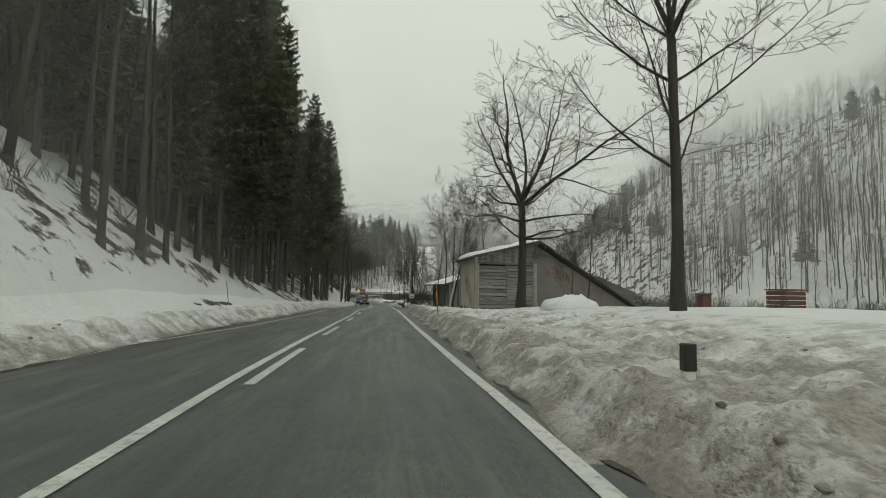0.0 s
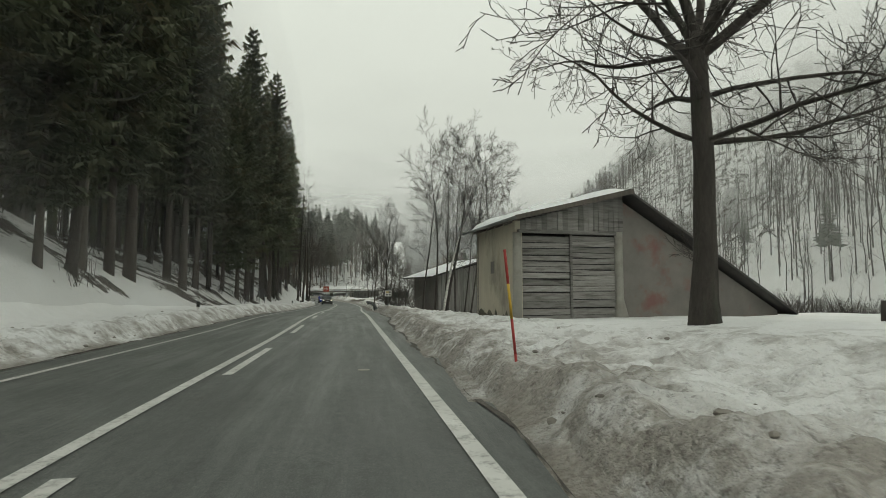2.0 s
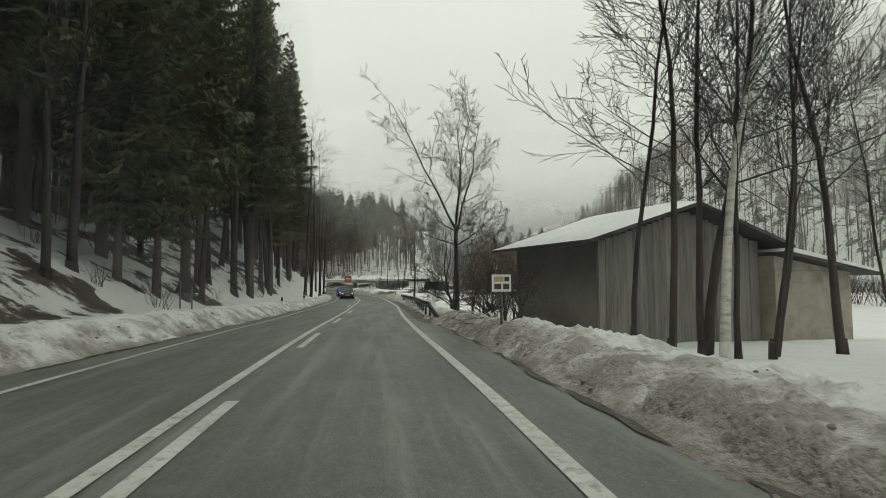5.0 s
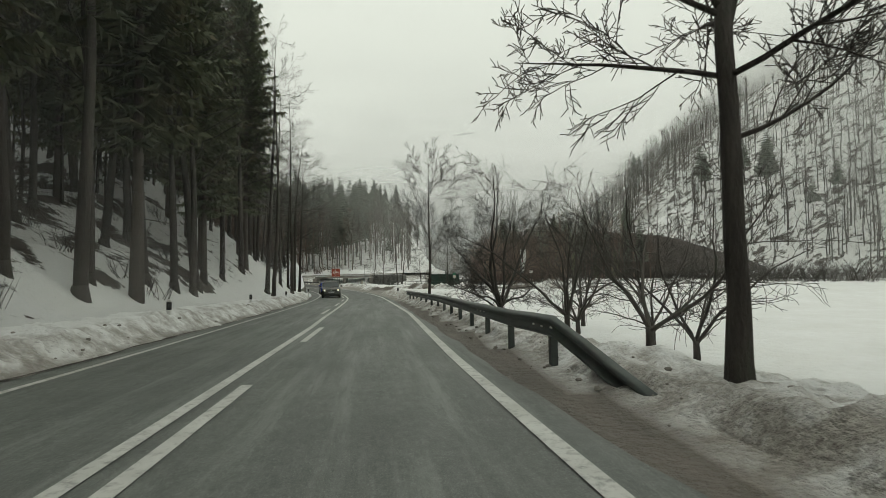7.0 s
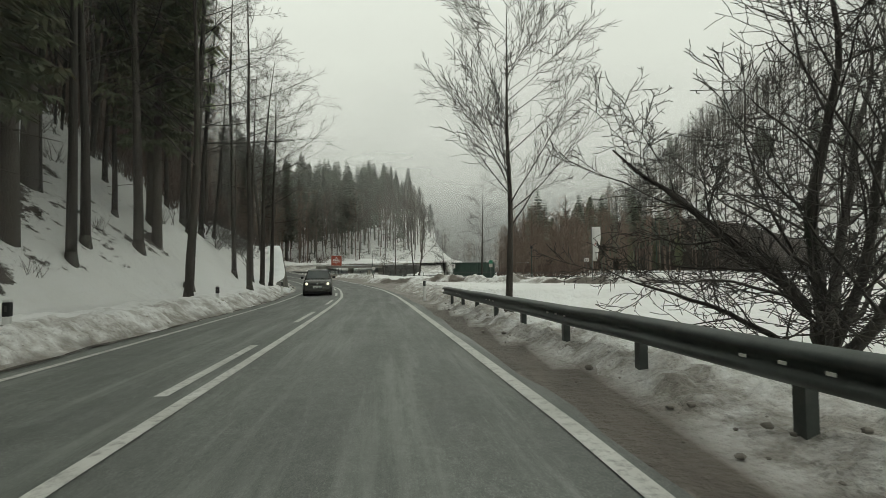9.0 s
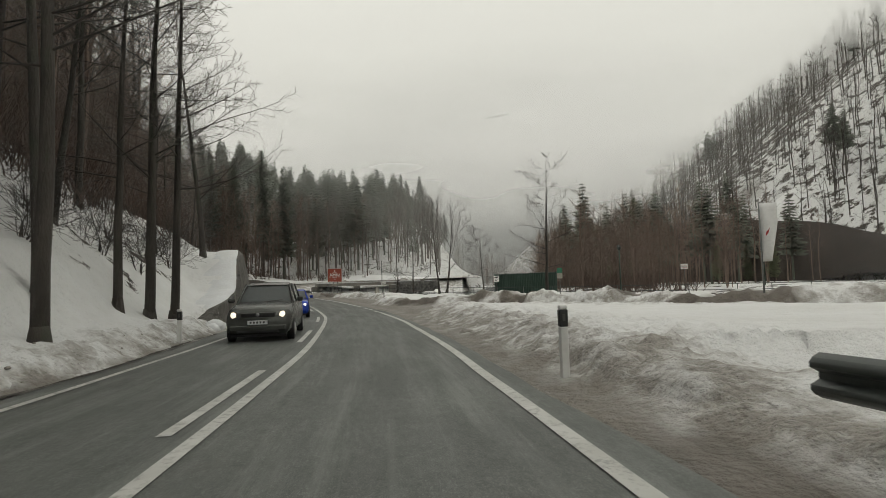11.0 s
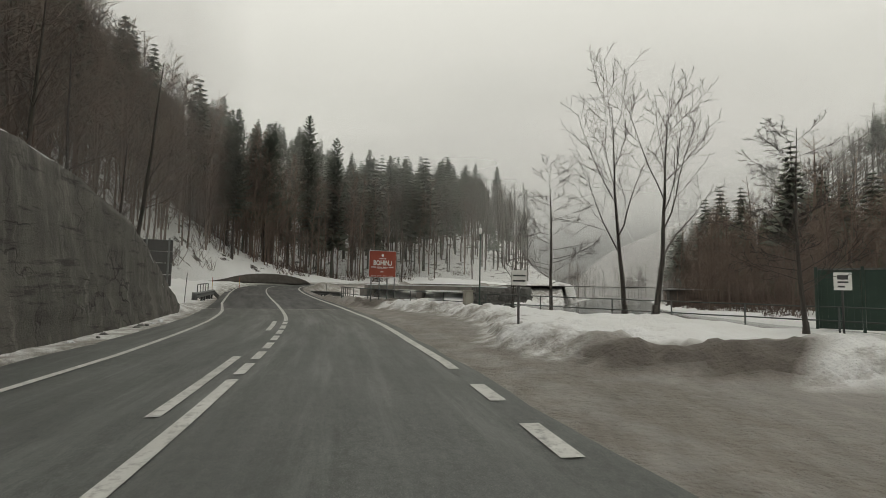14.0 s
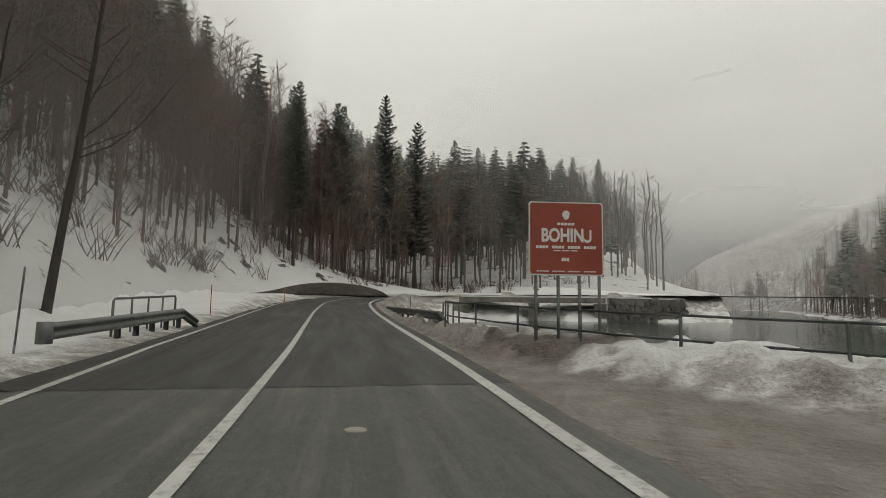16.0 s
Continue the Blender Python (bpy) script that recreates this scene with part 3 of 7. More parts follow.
def ground(x, y):
    """Level of snow and soil, with the marks dirt, mud and earth."""
    x, y = np.asarray(x, float).ravel(), np.asarray(y, float).ravel()
    d, s, zr = to_road(x, y)
    # right of the road: ploughed bank, then the meadow
    shoulder = np.interp(y, [0, 36, 44, 60, 66, 98, 104, 120], [0.62, 0.62, 0.95, 0.95, 1.2, 1.15, 1.2, 1.3])
    e = d - 3.25 - shoulder + 0.10 * WOB.at(x, y, 1.6) + 0.08 * WOB.at(x + 5, y, 0.6)
    bank = np.interp(y, [-10, 20, 33, 45, 58, 64, 70, 98, 104, 112, 120], [0.46, 0.42, 0.30, 0.30, 0.36, 0.22, 0.16, 0.16, 0.34, 0.42, 0.4])
    field = np.interp(y, [-10, 13, 24, 33, 37, 45, 54, 60, 66, 72, 98, 106, 112], [1.0, 1.0, 0.74, 0.46, 0.40, 0.02, -0.35, -0.8, -1.2, -1.35, -1.0, 0.30, 0.30])
    reach = np.interp(y, [-10, 28, 40, 64, 98, 106], [5.5, 5.5, 4.0, 6.0, 6.0, 4.0])
    right = bank * ramp(e, -0.05, 0.5) + (field - bank) * ramp(e, 0.9, reach)
    rough = ramp(e, 0, 0.5) * (1 - 0.75 * ramp(e, 1.5, 5))
    right = right + rough * (0.13 * lumps(x, y, 1.2) + 0.10 * lumps(x + 3, y, 0.55)) + 0.12 * ramp(e, 2, 6) * lumps(x, y, 5)
    # left: bank, verge and the wooded slope
    f = -d - 3.40 + 0.12 * WOB.at(x + 9, y, 1.5)
    verge = np.interp(y, [0, 40, 60, 93, 104, 112, 118, 140, 150, 200], [1.8, 1.8, 3.0, 2.8, 1.2, 1.0, 1.0, 2.5, 5.0, 6.0])
    steep = np.interp(y, [0, 25, 45, 60, 80, 105, 118, 140, 160, 200], [0.9, 0.9, 0.45, 0.55, 0.6, 0.9, 0.85, 0.85, 0.85, 0.8])
    up = np.maximum(f - verge, 0)
    cap = np.interp(y, [0, 30, 60, 95, 118, 130], [7, 8, 8, 9, 45, 70])
    over = np.maximum(up - cap, 0)
    left = np.interp(y, [140, 147, 158, 166], [0.48, 0.08, 0.08, 0.4]) * ramp(f, -0.05, 0.9) + (steep * np.minimum(up, cap) + 0.16 * over) * ramp(up, -0.5, 2.5)
    along_y = np.interp(s, ROAD_S, ROAD[:, 1])
    wall_h = np.interp(along_y, WALL_Y, WALL_H, left=0, right=0)
    top_d = 4.02 + 0.62 * wall_h / 3.75
    behind_wall = (wall_h + 0.06) * ramp(-d, top_d + 0.18, top_d + 0.55) + 0.5 * np.maximum(-d - 6.0, 0) * ramp(-d, 5.5, 9.0)
    behind_wall = behind_wall + 0.32 * np.maximum(-d - 11.0, 0)
    left = np.where((wall_h > 0) & (d < -3.2), np.maximum(behind_wall, np.maximum(left * np.maximum(ramp(-d, 4.7, 5.5), 1 - ramp(along_y, 115.0, 119.5)), 0.02)), left)
    left = left + 0.1 * lumps(x, y, 1.3) * ramp(f, 0, 0.6) * (1 - ramp(f, 2, 5)) * (wall_h <= 0) + 0.45 * ramp(up, 2, 9) * lumps(x, y, 4.5) + 2.0 * ramp(up, 18, 50) * lumps(x, y, 25)
    # north of the far bend the hill is gentler and dies out towards the river
    north = ramp(y, 192, 222)
    rise = 0.26 * np.maximum(y - 218, 0) * (1 - 0.6 * ramp(y, 300, 420)) + 0.42 * np.maximum(-62 - x, 0)
    left = left * (1 - north) + north * (0.3 * ramp(f, 0, 1) + rise * (1 - ramp(x, -24, 2)))
    z = zr + np.where(d > 0, right, left)
    z = np.where((d < 3.3) & (d > -3.2), zr - 0.12, z)
    edge_r = (d > 3.3) & (e < 0)
    z = np.where(edge_r, zr - 0.03, z)
    z = np.where((d < -3.2) & (f < 0), zr - 0.03, z)
    # the junction: muddy apron, snow island and ploughed heaps along the river
    mud_here = inside(x, y, MUDZONE) & (d > 3.0)
    isl = inside(x, y, ISLAND) & (d > 3.2)
    dist_i = away(x, y, ISLAND + ISLAND[:1])
    h_isl = 0.40 * ramp(dist_i + 0.15 * WOB.at(x, y, 1.0), 0.0, 1.8) + 0.10 * lumps(x, y, 1.2) * (1 - 0.8 * ramp(dist_i, 1.5, 4))
    dist_h = away(x, y, HEAP)
    behind = inside(x, y, HEAP + [(14, 240), (-60, 240)]) & ~mud_here & (y > 100) & (d > 4)
    h_heap = (0.74 + np.interp(x, [-14, -8], [0.3, 0.6]) * lumps(x, y, 2.6) + 0.3 * lumps(x + 40, y, 0.9)) * ramp(dist_h, 0, 0.9) * (1 - np.interp(x, [-18, -11, -8], [0.1, 0.15, 0.7]) * ramp(dist_h, 1.8, 3.6))
    h_heap = h_heap * np.interp(x, [-26, -20, -17, -13, -8, 0], [0.5, 0.55, 0.5, 0.5, 0.85, 1.0])
    z = np.where(mud_here & ~isl, zr - 0.015 + 0.02 * lumps(x, y, 0.8), z)
    z = np.where(isl & (y > 104), zr + h_isl, z)
    z = np.where(behind, zr + np.maximum(h_heap, 0.02), z)
    # river bed
    riv = inside(x, y, RIVER)
    bank_d = away(x, y, RIVER + RIVER[:1])
    z = np.where(riv, np.minimum(z, -1.3 - 2.4 * ramp(bank_d, 0, 2.2)), z)
    # snowy bank falling to the water
    low_bank = (y > 160) & (d > 4.4) & (x < 2) & ~riv
    z = np.where(low_bank, np.minimum(z, -1.75 + (zr + 1.85) * ramp(bank_d, 0.2, 7.0) + 0.1 * lumps(x, y, 1.5)), z)
    # across the river and the far side of the meadow
    far = (x > 0) & (y > 110) & ~riv
    z = np.where(far & (y > 128), -1.35 + 0.3 * lumps(x, y, 6) - 0.9 * (1 - ramp(bank_d, 0, 4)), z)
    foot = np.interp(y, [-50, 150, 230, 330, 600], [HILL_X, HILL_X, 38, 46, 95])
    climb = np.maximum(x - foot, 0)
    z = z + climb * 0.9 * ramp(climb, 0, 12) * (1 - 0.35 * ramp(climb, 90, 220)) + 1.6 * ramp(climb, 10, 40) * lumps(x, y, 22)
    # marks
    wide = np.interp(y, [0, 25, 40, 120], [7.5, 6.5, 4.6, 4.2])
    dirt = np.where(d > 0, (np.interp(y, [0, 12, 26, 60, 66, 98, 102], [0.95, 0.8, 0.45, 0.45, 0.2, 0.2, 0.7]) + 0.6 * (1 - ramp(e, 0.5, 1.6))).clip(0, 1) * (1 - ramp(e, 1.2, wide)) * ramp(e, -0.6, 0.0), (1 - ramp(f, 0.1, 1.9)) * 0.75)
    dirt = np.where((d < 4.0) & (d > -3.2), 1.0, dirt)
    dirt = np.where((d > 0) & (e > 0.6), np.maximum(dirt, 0.5 * (1 - ramp(e, 3, 8)) * ramp(WOB.at(x, y, 2.6), 0.0, 0.4)), dirt)
    dirt = np.where(isl & (y > 104), np.maximum(0.9 * (1 - ramp(dist_i, 0.4, 3.8)), 0.06), dirt)
    dirt = np.where(behind & (dist_h < 4), np.clip(0.7 * (1 - ramp(dist_h, 0.2, 2.2)) + 0.45 * lumps(x, y, 1.6), 0, 1), dirt)
    mud = np.where(edge_r, np.interp(y, [97, 102], [1.0, 0.86]), np.where(mud_here & ~isl, 0.86, 0.0))
    mud = np.where((d < -3.2) & (f < 0.1), 0.9, mud)
    mud = np.where(behind & (dist_h < 2.6), np.maximum(mud, ramp(WOB.at(x + 3, y, 1.9), 0.15, 0.35) * (1 - ramp(dist_h, 1.2, 2.6))), mud)
    earth = np.where(d < 0, np.maximum(ramp(up, 0.5, 2.2) * np.interp(y, [0, 96, 104, 145, 160], [0.82, 0.78, 0.45, 0.5, 0.6]), ramp(WOB.at(x + 2, y + 1, 6.5), 0.12, 0.3) * ramp(up, 0.0, 0.5) * np.interp(y, [0, 96, 104], [1.1, 1, 0.3])), 0) + np.where(far & (y > 128), 0.75 * ramp(bank_d, 0.5, 3), 0)
    return z, dirt, mud, np.clip(earth, 0, 1)


def level(x, y):
    return float(ground([x], [y])[0][0])


# ---- ground sheet ----
def spaced(a, b, step, low, high, grow):
    out = list(np.arange(a, b, step))
    p, h = a, step
    while p > low:
        h *= grow
        p -= h
        out.insert(0, p)
    p, h = out[-1], step
    while p < high:
        h *= grow
        p += h
        out.append(p)
    return np.array(out)


gx = spaced(-34, 10, 0.38, -900, 900, 1.11)
gy = spaced(1, 160, 0.48, -260, 1300, 1.10)
GX, GY = np.meshgrid(gx, gy)
gz, g_dirt, g_mud, g_earth = ground(GX, GY)
nx, ny = len(gx), len(gy)
me = bpy.data.meshes.new("ground")
idx = np.arange(nx * ny).reshape(ny, nx)
quads = np.stack([idx[:-1, :-1], idx[:-1, 1:], idx[1:, 1:], idx[1:, :-1]], -1).reshape(-1, 4)
me.vertices.add(nx * ny)
me.vertices.foreach_set("co", np.stack([GX.ravel(), GY.ravel(), gz], 1).ravel())
me.loops.add(quads.size)
me.loops.foreach_set("vertex_index", quads.ravel())
me.polygons.add(len(quads))
me.polygons.foreach_set("loop_start", np.arange(0, quads.size, 4))
me.polygons.foreach_set("use_smooth", np.ones(len(quads), bool))
for nm, val in (("dirt", g_dirt), ("mud", g_mud), ("earth", g_earth)):
    at_layer = me.attributes.new(nm, "FLOAT", "POINT")
    at_layer.data.foreach_set("value", np.ascontiguousarray(val, dtype=np.float32))
me.materials.append(SNOW)
me.update()
me.validate()
tagged(new("ground", me), "snow-covered valley ground with dirty ploughed banks", "ground", kind="structure")


# ---- ploughed banks: finer relief than the sheet ----
def billow(x, y):
    return 0.12 * np.abs(WOB.at(x, y, 0.85)) + 0.12 * np.abs(WOB.at(x + 17, y + 3, 0.4)) + 0.09 * np.abs(WOB.at(x + 5, y + 37, 0.2)) + 0.05 * WOB.at(x + 9, y + 11, 0.11)


def bank_strip(y0, y1, d0, d1, step_s, step_d, height, label):
    """Lumpy crust laid on the sheet between two offsets from the road axis."""
    i0, i1 = (int(np.argmin(np.abs(ROAD[:260, 1] - q))) for q in (y0, y1))
    ss = np.arange(ROAD_S[i0], ROAD_S[i1], step_s)
    dd = np.linspace(d0, d1, int(abs(d1 - d0) / step_d) + 1)
    px, py, nxa, nya = (np.interp(ss, ROAD_S, q) for q in (ROAD[:, 0], ROAD[:, 1], ROAD_N[:, 0], ROAD_N[:, 1]))
    X, Y = px[:, None] + nxa[:, None] * dd[None, :], py[:, None] + nya[:, None] * dd[None, :]
    z, di, mu, ea = (q.reshape(X.shape) for q in ground(X, Y))
    _, _, zr = to_road(X, Y)
    rise = z - zr.reshape(X.shape)
    u = (dd - d0) / (d1 - d0)
    fade = np.minimum(1, (1 - u) * 3.0) * np.minimum(1, u * 12)
    ends = np.minimum(1, np.minimum(ss - ss[0], ss[-1] - ss) / 2.0)
    on = np.clip(rise / 0.12, 0, 1) * fade[None, :] * ends[:, None]
    z = z + on * (height * (billow(X, Y) - 0.10) / 0.12 * 0.8 + 0.035) - 0.06 * (1 - np.clip(on * 4, 0, 1))
    # the darker colour grows towards the low creases between lumps
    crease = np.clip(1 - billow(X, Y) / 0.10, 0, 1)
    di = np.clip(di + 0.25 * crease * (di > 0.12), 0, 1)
    sh = Shape()
    sh.v = np.stack([X, Y, z], -1).reshape(-1, 3).tolist()
    n, k = X.shape
    q = np.arange(n * k).reshape(n, k)
    sh.f = np.stack([q[:-1, :-1], q[:-1, 1:], q[1:, 1:], q[1:, :-1]] if d1 > d0 else [q[:-1, :-1], q[1:, :-1], q[1:, 1:], q[:-1, 1:]], -1).reshape(-1, 4).tolist()
    m = bpy.data.meshes.new("snow_bank")
    m.from_pydata(sh.v, [], sh.f)
    m.polygons.foreach_set("use_smooth", np.ones(len(sh.f), bool))
    for nm, val in (("dirt", di), ("mud", mu), ("earth", ea)):
        lay = m.attributes.new(nm, "FLOAT", "POINT")
        lay.data.foreach_set("value", np.ascontiguousarray(val.ravel(), dtype=np.float32))
    m.materials.append(SNOW)
    m.update()
    tagged(new("snow_bank", m), label, "snow bank", kind="structure")


def crust_patch(x0, x1, y0, y1, step, amp, label):
    """Broken, chunky crust over the ploughed heaps of the junction."""
    X, Y = np.meshgrid(np.arange(x0, x1, step), np.arange(y0, y1, step))
    z, di, mu, ea = (q.reshape(X.shape) for q in ground(X, Y))
    d, _, zr = (q.reshape(X.shape) for q in to_road(X, Y))
    near = np.minimum(away(X, Y, HEAP), away(X, Y, ISLAND + ISLAND[:1]))
    on = np.clip((z - zr - 0.03) / 0.15, 0, 1) * (1 - ramp(near, 1.6, 3.4)) * (d > 4.3) * (1 - inside(X, Y, RIVER))
    rim = np.minimum(np.minimum(X - x0, X.max() - X), np.minimum(Y - y0, Y.max() - Y))
    on = on * np.clip(rim, 0, 1)
    on = on * (1 - 0.55 * (away(X, Y, ISLAND + ISLAND[:1]) < away(X, Y, HEAP)))
    chunk = 0.30 * np.abs(WOB.at(X, Y, 0.7)) + 0.2 * np.abs(WOB.at(X + 13, Y, 0.33)) + 0.08 * WOB.at(X, Y + 7, 0.2)
    z = z + on * (amp * (chunk - 0.12) + 0.03) - 0.08 * (1 - np.clip(on * 5, 0, 1))
    # darker colour where the chunks dip
    di = np.clip(di + 0.5 * np.clip(1 - chunk / 0.14, 0, 1) * on, 0, 1)
    m = bpy.data.meshes.new("snow_heap")
    n, k = X.shape
    q = np.arange(n * k).reshape(n, k)
    f = np.stack([q[:-1, :-1], q[:-1, 1:], q[1:, 1:], q[1:, :-1]], -1).reshape(-1, 4)
    keep = on.ravel()[f].max(1) > 0.001
    m.from_pydata(np.stack([X, Y, z], -1).reshape(-1, 3).tolist(), [], f[keep].tolist())
    m.polygons.foreach_set("use_smooth", np.ones(int(keep.sum()), bool))
    for nm, val in (("dirt", di), ("mud", mu), ("earth", ea)):
        lay = m.attributes.new(nm, "FLOAT", "POINT")
        lay.data.foreach_set("value", np.ascontiguousarray(val.ravel(), dtype=np.float32))
    m.materials.append(SNOW)
    m.update()
    tagged(new("snow_heap", m), label, "snow heap", kind="structure")


crust_patch(-27, 2, 100, 156, 0.15, 0.55, "ploughed heaps of broken dirty snow at the junction")


def dark_edge(y0, y1, side, label):
    v, f = [], []
    for i, q in enumerate(np.arange(y0, y1, 0.2)):
        sh = float(np.interp(q, [0, 36, 44, 60, 66, 98, 104, 120], [0.62, 0.62, 0.95, 0.95, 1.2, 1.15, 1.2, 1.3]))
        d = 3.17 + sh if side > 0 else -3.36
        p = road_place(q, d)
        w = 0.10 * float(WOB.at(p.x, p.y, 1.6)) + 0.08 * float(WOB.at(p.x + 5, p.y, 0.6)) if side > 0 else -0.12 * float(WOB.at(p.x + 9, p.y, 1.5))
        wide = 0.055 + 0.045 * float(WOB.at(q, side * 9.0, 0.5))
        zq = float(np.interp(q, ROAD[:220, 1], ROAD[:220, 2]))
        for k in (-1, 1):
            p = road_place(q, d - w + k * wide)
            v.append((p.x, p.y, zq + 0.013))
        if i:
            f.append((2 * i - 2, 2 * i - 1, 2 * i + 1, 2 * i))
    single("edge_strip", Shape().add(v, f), WET_DARK, label, "dirt", "structure")


dark_edge(0.5, 58, 1, "thin dark line along the bank foot")
dark_edge(1, 114, -1, "dark wet line of grit along the verge")
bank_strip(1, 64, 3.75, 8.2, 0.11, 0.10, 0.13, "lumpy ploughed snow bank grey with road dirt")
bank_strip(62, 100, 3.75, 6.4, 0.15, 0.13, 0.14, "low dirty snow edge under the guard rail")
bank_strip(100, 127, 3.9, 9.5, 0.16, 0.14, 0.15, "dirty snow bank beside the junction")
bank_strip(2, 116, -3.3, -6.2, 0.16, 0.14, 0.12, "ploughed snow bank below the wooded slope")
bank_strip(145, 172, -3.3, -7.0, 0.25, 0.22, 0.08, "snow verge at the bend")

# ---- road ----
def drift(y, d):
    """How far the painted lines wander from their even offsets along the road."""
    if d > 2:
        return float(np.interp(y, [6, 15, 18, 32, 41, 67, 76, 81, 92, 103, 106, 113, 116, 122, 126, 132, 135, 145, 149], [0.25, 0.11, 0.05, -0.05, -0.12, -0.06, 0.07, 0.14, 0.0, -0.09, -0.03, 0.02, 0.07, -0.05, -0.08, 0.0, -0.1, -0.27, -0.20]))
    if d < -2:
        return float(np.interp(y, [5, 12, 19, 35, 43, 70, 80, 106, 117, 125, 133, 146, 152], [-0.55, -0.6, 0.1, 0.36, 0.2, 0.0, -0.07, -0.02, 0.3, 0.36, 0.52, 0.28, -0.08]))
    return float(np.interp(y, [6, 15, 18, 32, 40, 67, 75, 80, 103, 107, 115, 122, 126, 133, 145], [0.02, 0.06, 0.1, 0.07, 0.0, -0.1, -0.06, -0.12, 0.0, 0.08, 0.12, 0.11, 0.04, 0.06, -0.05]))


def ribbon(name, s0, s1, d0, d1, dz, material, label, cols=2, parent=None, wave=0.0):
    """A strip between two offsets from the axis, along a stretch of its length."""
    ss = np.arange(s0, s1, 0.8).tolist() + [s1]
    v, f, uv = [], [], []
    for s in ss:
        x, y, z = (np.interp(s, ROAD_S, ROAD[:, k]) for k in range(3))
        nxv, nyv = (np.interp(s, ROAD_S, ROAD_N[:, k]) for k in range(2))
        shift = drift(y, 0.5 * (d0 + d1)) if cols == 2 else 0.0
        if cols > 2 and name == "road":
            d1 = float(np.interp(y, [56, 62, 126, 134], [4.35, 3.62, 3.62, 3.40]))
        for c in range(cols):
            d = shift + d0 + (d1 - d0) * c / (cols - 1) + (wave * WOB.at(s, d0 * 7 + c, 1.4) if c in (0, cols - 1) else 0)
            v.append((x + nxv * d, y + nyv * d, z + dz))
            uv.append((d, s))
    for i in range(len(ss) - 1):
        for c in range(cols - 1):
            a = i * cols + c
            f.append((a, a + 1, a + cols + 1, a + cols))
    shape = Shape().add(v, f)
    m = shape.mesh(name, material, True)
    layer = m.uv_layers.new(name="UVMap")
    for loop in m.loops:
        layer.data[loop.index].uv = uv[loop.vertex_index]
    ob = new(name, m)
    ob.parent = parent
    return tagged(ob, label)


def s_at(y):
    i = int(np.argmin(np.abs(ROAD[:260, 1] - y)))
    return float(ROAD_S[i] + (y - ROAD[i, 1]) / max(ROAD_T[i, 1], 0.3))


SEAM = s_at(147.6)
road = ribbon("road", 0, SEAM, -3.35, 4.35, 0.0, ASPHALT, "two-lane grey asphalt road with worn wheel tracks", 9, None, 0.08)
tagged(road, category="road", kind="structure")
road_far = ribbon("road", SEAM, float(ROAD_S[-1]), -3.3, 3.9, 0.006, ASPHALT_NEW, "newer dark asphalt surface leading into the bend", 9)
tagged(road_far, category="road", kind="structure")


def marking(y0, y1, d, w, name="road_line"):
    ob = ribbon(name, s_at(y0), s_at(y1) if y1 < 185 else float(ROAD_S[-1]) - 2, d - w / 2, d + w / 2, 0.012, PAINT, "", 2, road)
    return ob


marking(-55, 130.5, 0.0, 0.15)
marking(140.9, 300, 0.0, 0.13)
y = 130.9
while y < 140:
    marking(y, y + 1.0, 0.0, 0.15, "road_dash")
    y += 1.45
marking(-55, 124.3, 3.25, 0.165)
y = 125.2
while y < 130.6:
    marking(y, y + 0.95, 3.25, 0.2, "road_dash")
    y += 1.9
marking(131.2, 300, 3.22, 0.18)
marking(-55, 300, -2.78, 0.12)
for y in (-2, 7, 15.3, 24, 32.8, 42.2, 51.8, 61.2, 70.6):
    marking(y, y + (4.6 if y < 10 else 4.1), 0.33, 0.15, "road_dash")
for y in (82.7, 91.6, 100.3, 109.4, 118.6, 128.6, 137.6):
    marking(y, y + (4.1 if y < 137 else 3.2), -0.34, 0.14, "road_dash")

# crack along the centre joint
DARK_JOINT = plain("dark_joint", (0.022, 0.021, 0.020), 0.8)


def crack_line(y0, y1, d, amp, w, name="crack"):
    v, f = [], []
    yy = np.arange(y0, y1, 0.12)
    for i, q in enumerate(yy):
        off = d + amp * float(lumps(q * 1.0, d * 9, 0.9)) * 2
        ww = w * (0.6 + 0.6 * abs(float(WOB.at(q, 3.3, 0.3))))
        for k in (-1, 1):
            p = road_place(q, off + k * ww / 2)
            zq = float(np.interp(q, ROAD[:220, 1], ROAD[:220, 2]))
            v.append((p.x, p.y, zq + 0.011))
        if i:
            f.append((2 * i - 2, 2 * i - 1, 2 * i + 1, 2 * i))
    part(name, Shape().add(v, f), DARK_JOINT, road)


crack_line(130.0, 141.5, 0.19, 0.07, 0.05)


def cross_seam(y, d0, d1, w):
    v, f = [], []
    for i, d in enumerate(np.arange(d0, d1, 0.12)):
        for k in (-1, 1):
            p = road_place(y + 0.25 * float(lumps(d, y, 1.2)) + k * w / 2 * (0.5 + abs(float(WOB.at(d, y, 0.4)))), d)
            v.append((p.x, p.y, float(np.interp(p.y, ROAD[:220, 1], ROAD[:220, 2])) + 0.009))
        if i:
            f.append((2 * i - 2, 2 * i - 1, 2 * i + 1, 2 * i))
    part("seam", Shape().add(v, f), DARK_JOINT, road, "open joint across the lane")


cross_seam(43.2, -0.2, 3.3, 0.05)
cross_seam(152.5, -2.6, 0.0, 0.04)

# ---- river ----
wv = [(-37, 131, -1.88), (32, 131, -1.88), (75, 425, -1.88), (20, 425, -1.88), (-37, 200, -1.88)]
single("water", Shape().add(wv, [tuple(range(len(wv)))]), WATER, "dark calm river water mirroring the grey sky", "river", "structure")

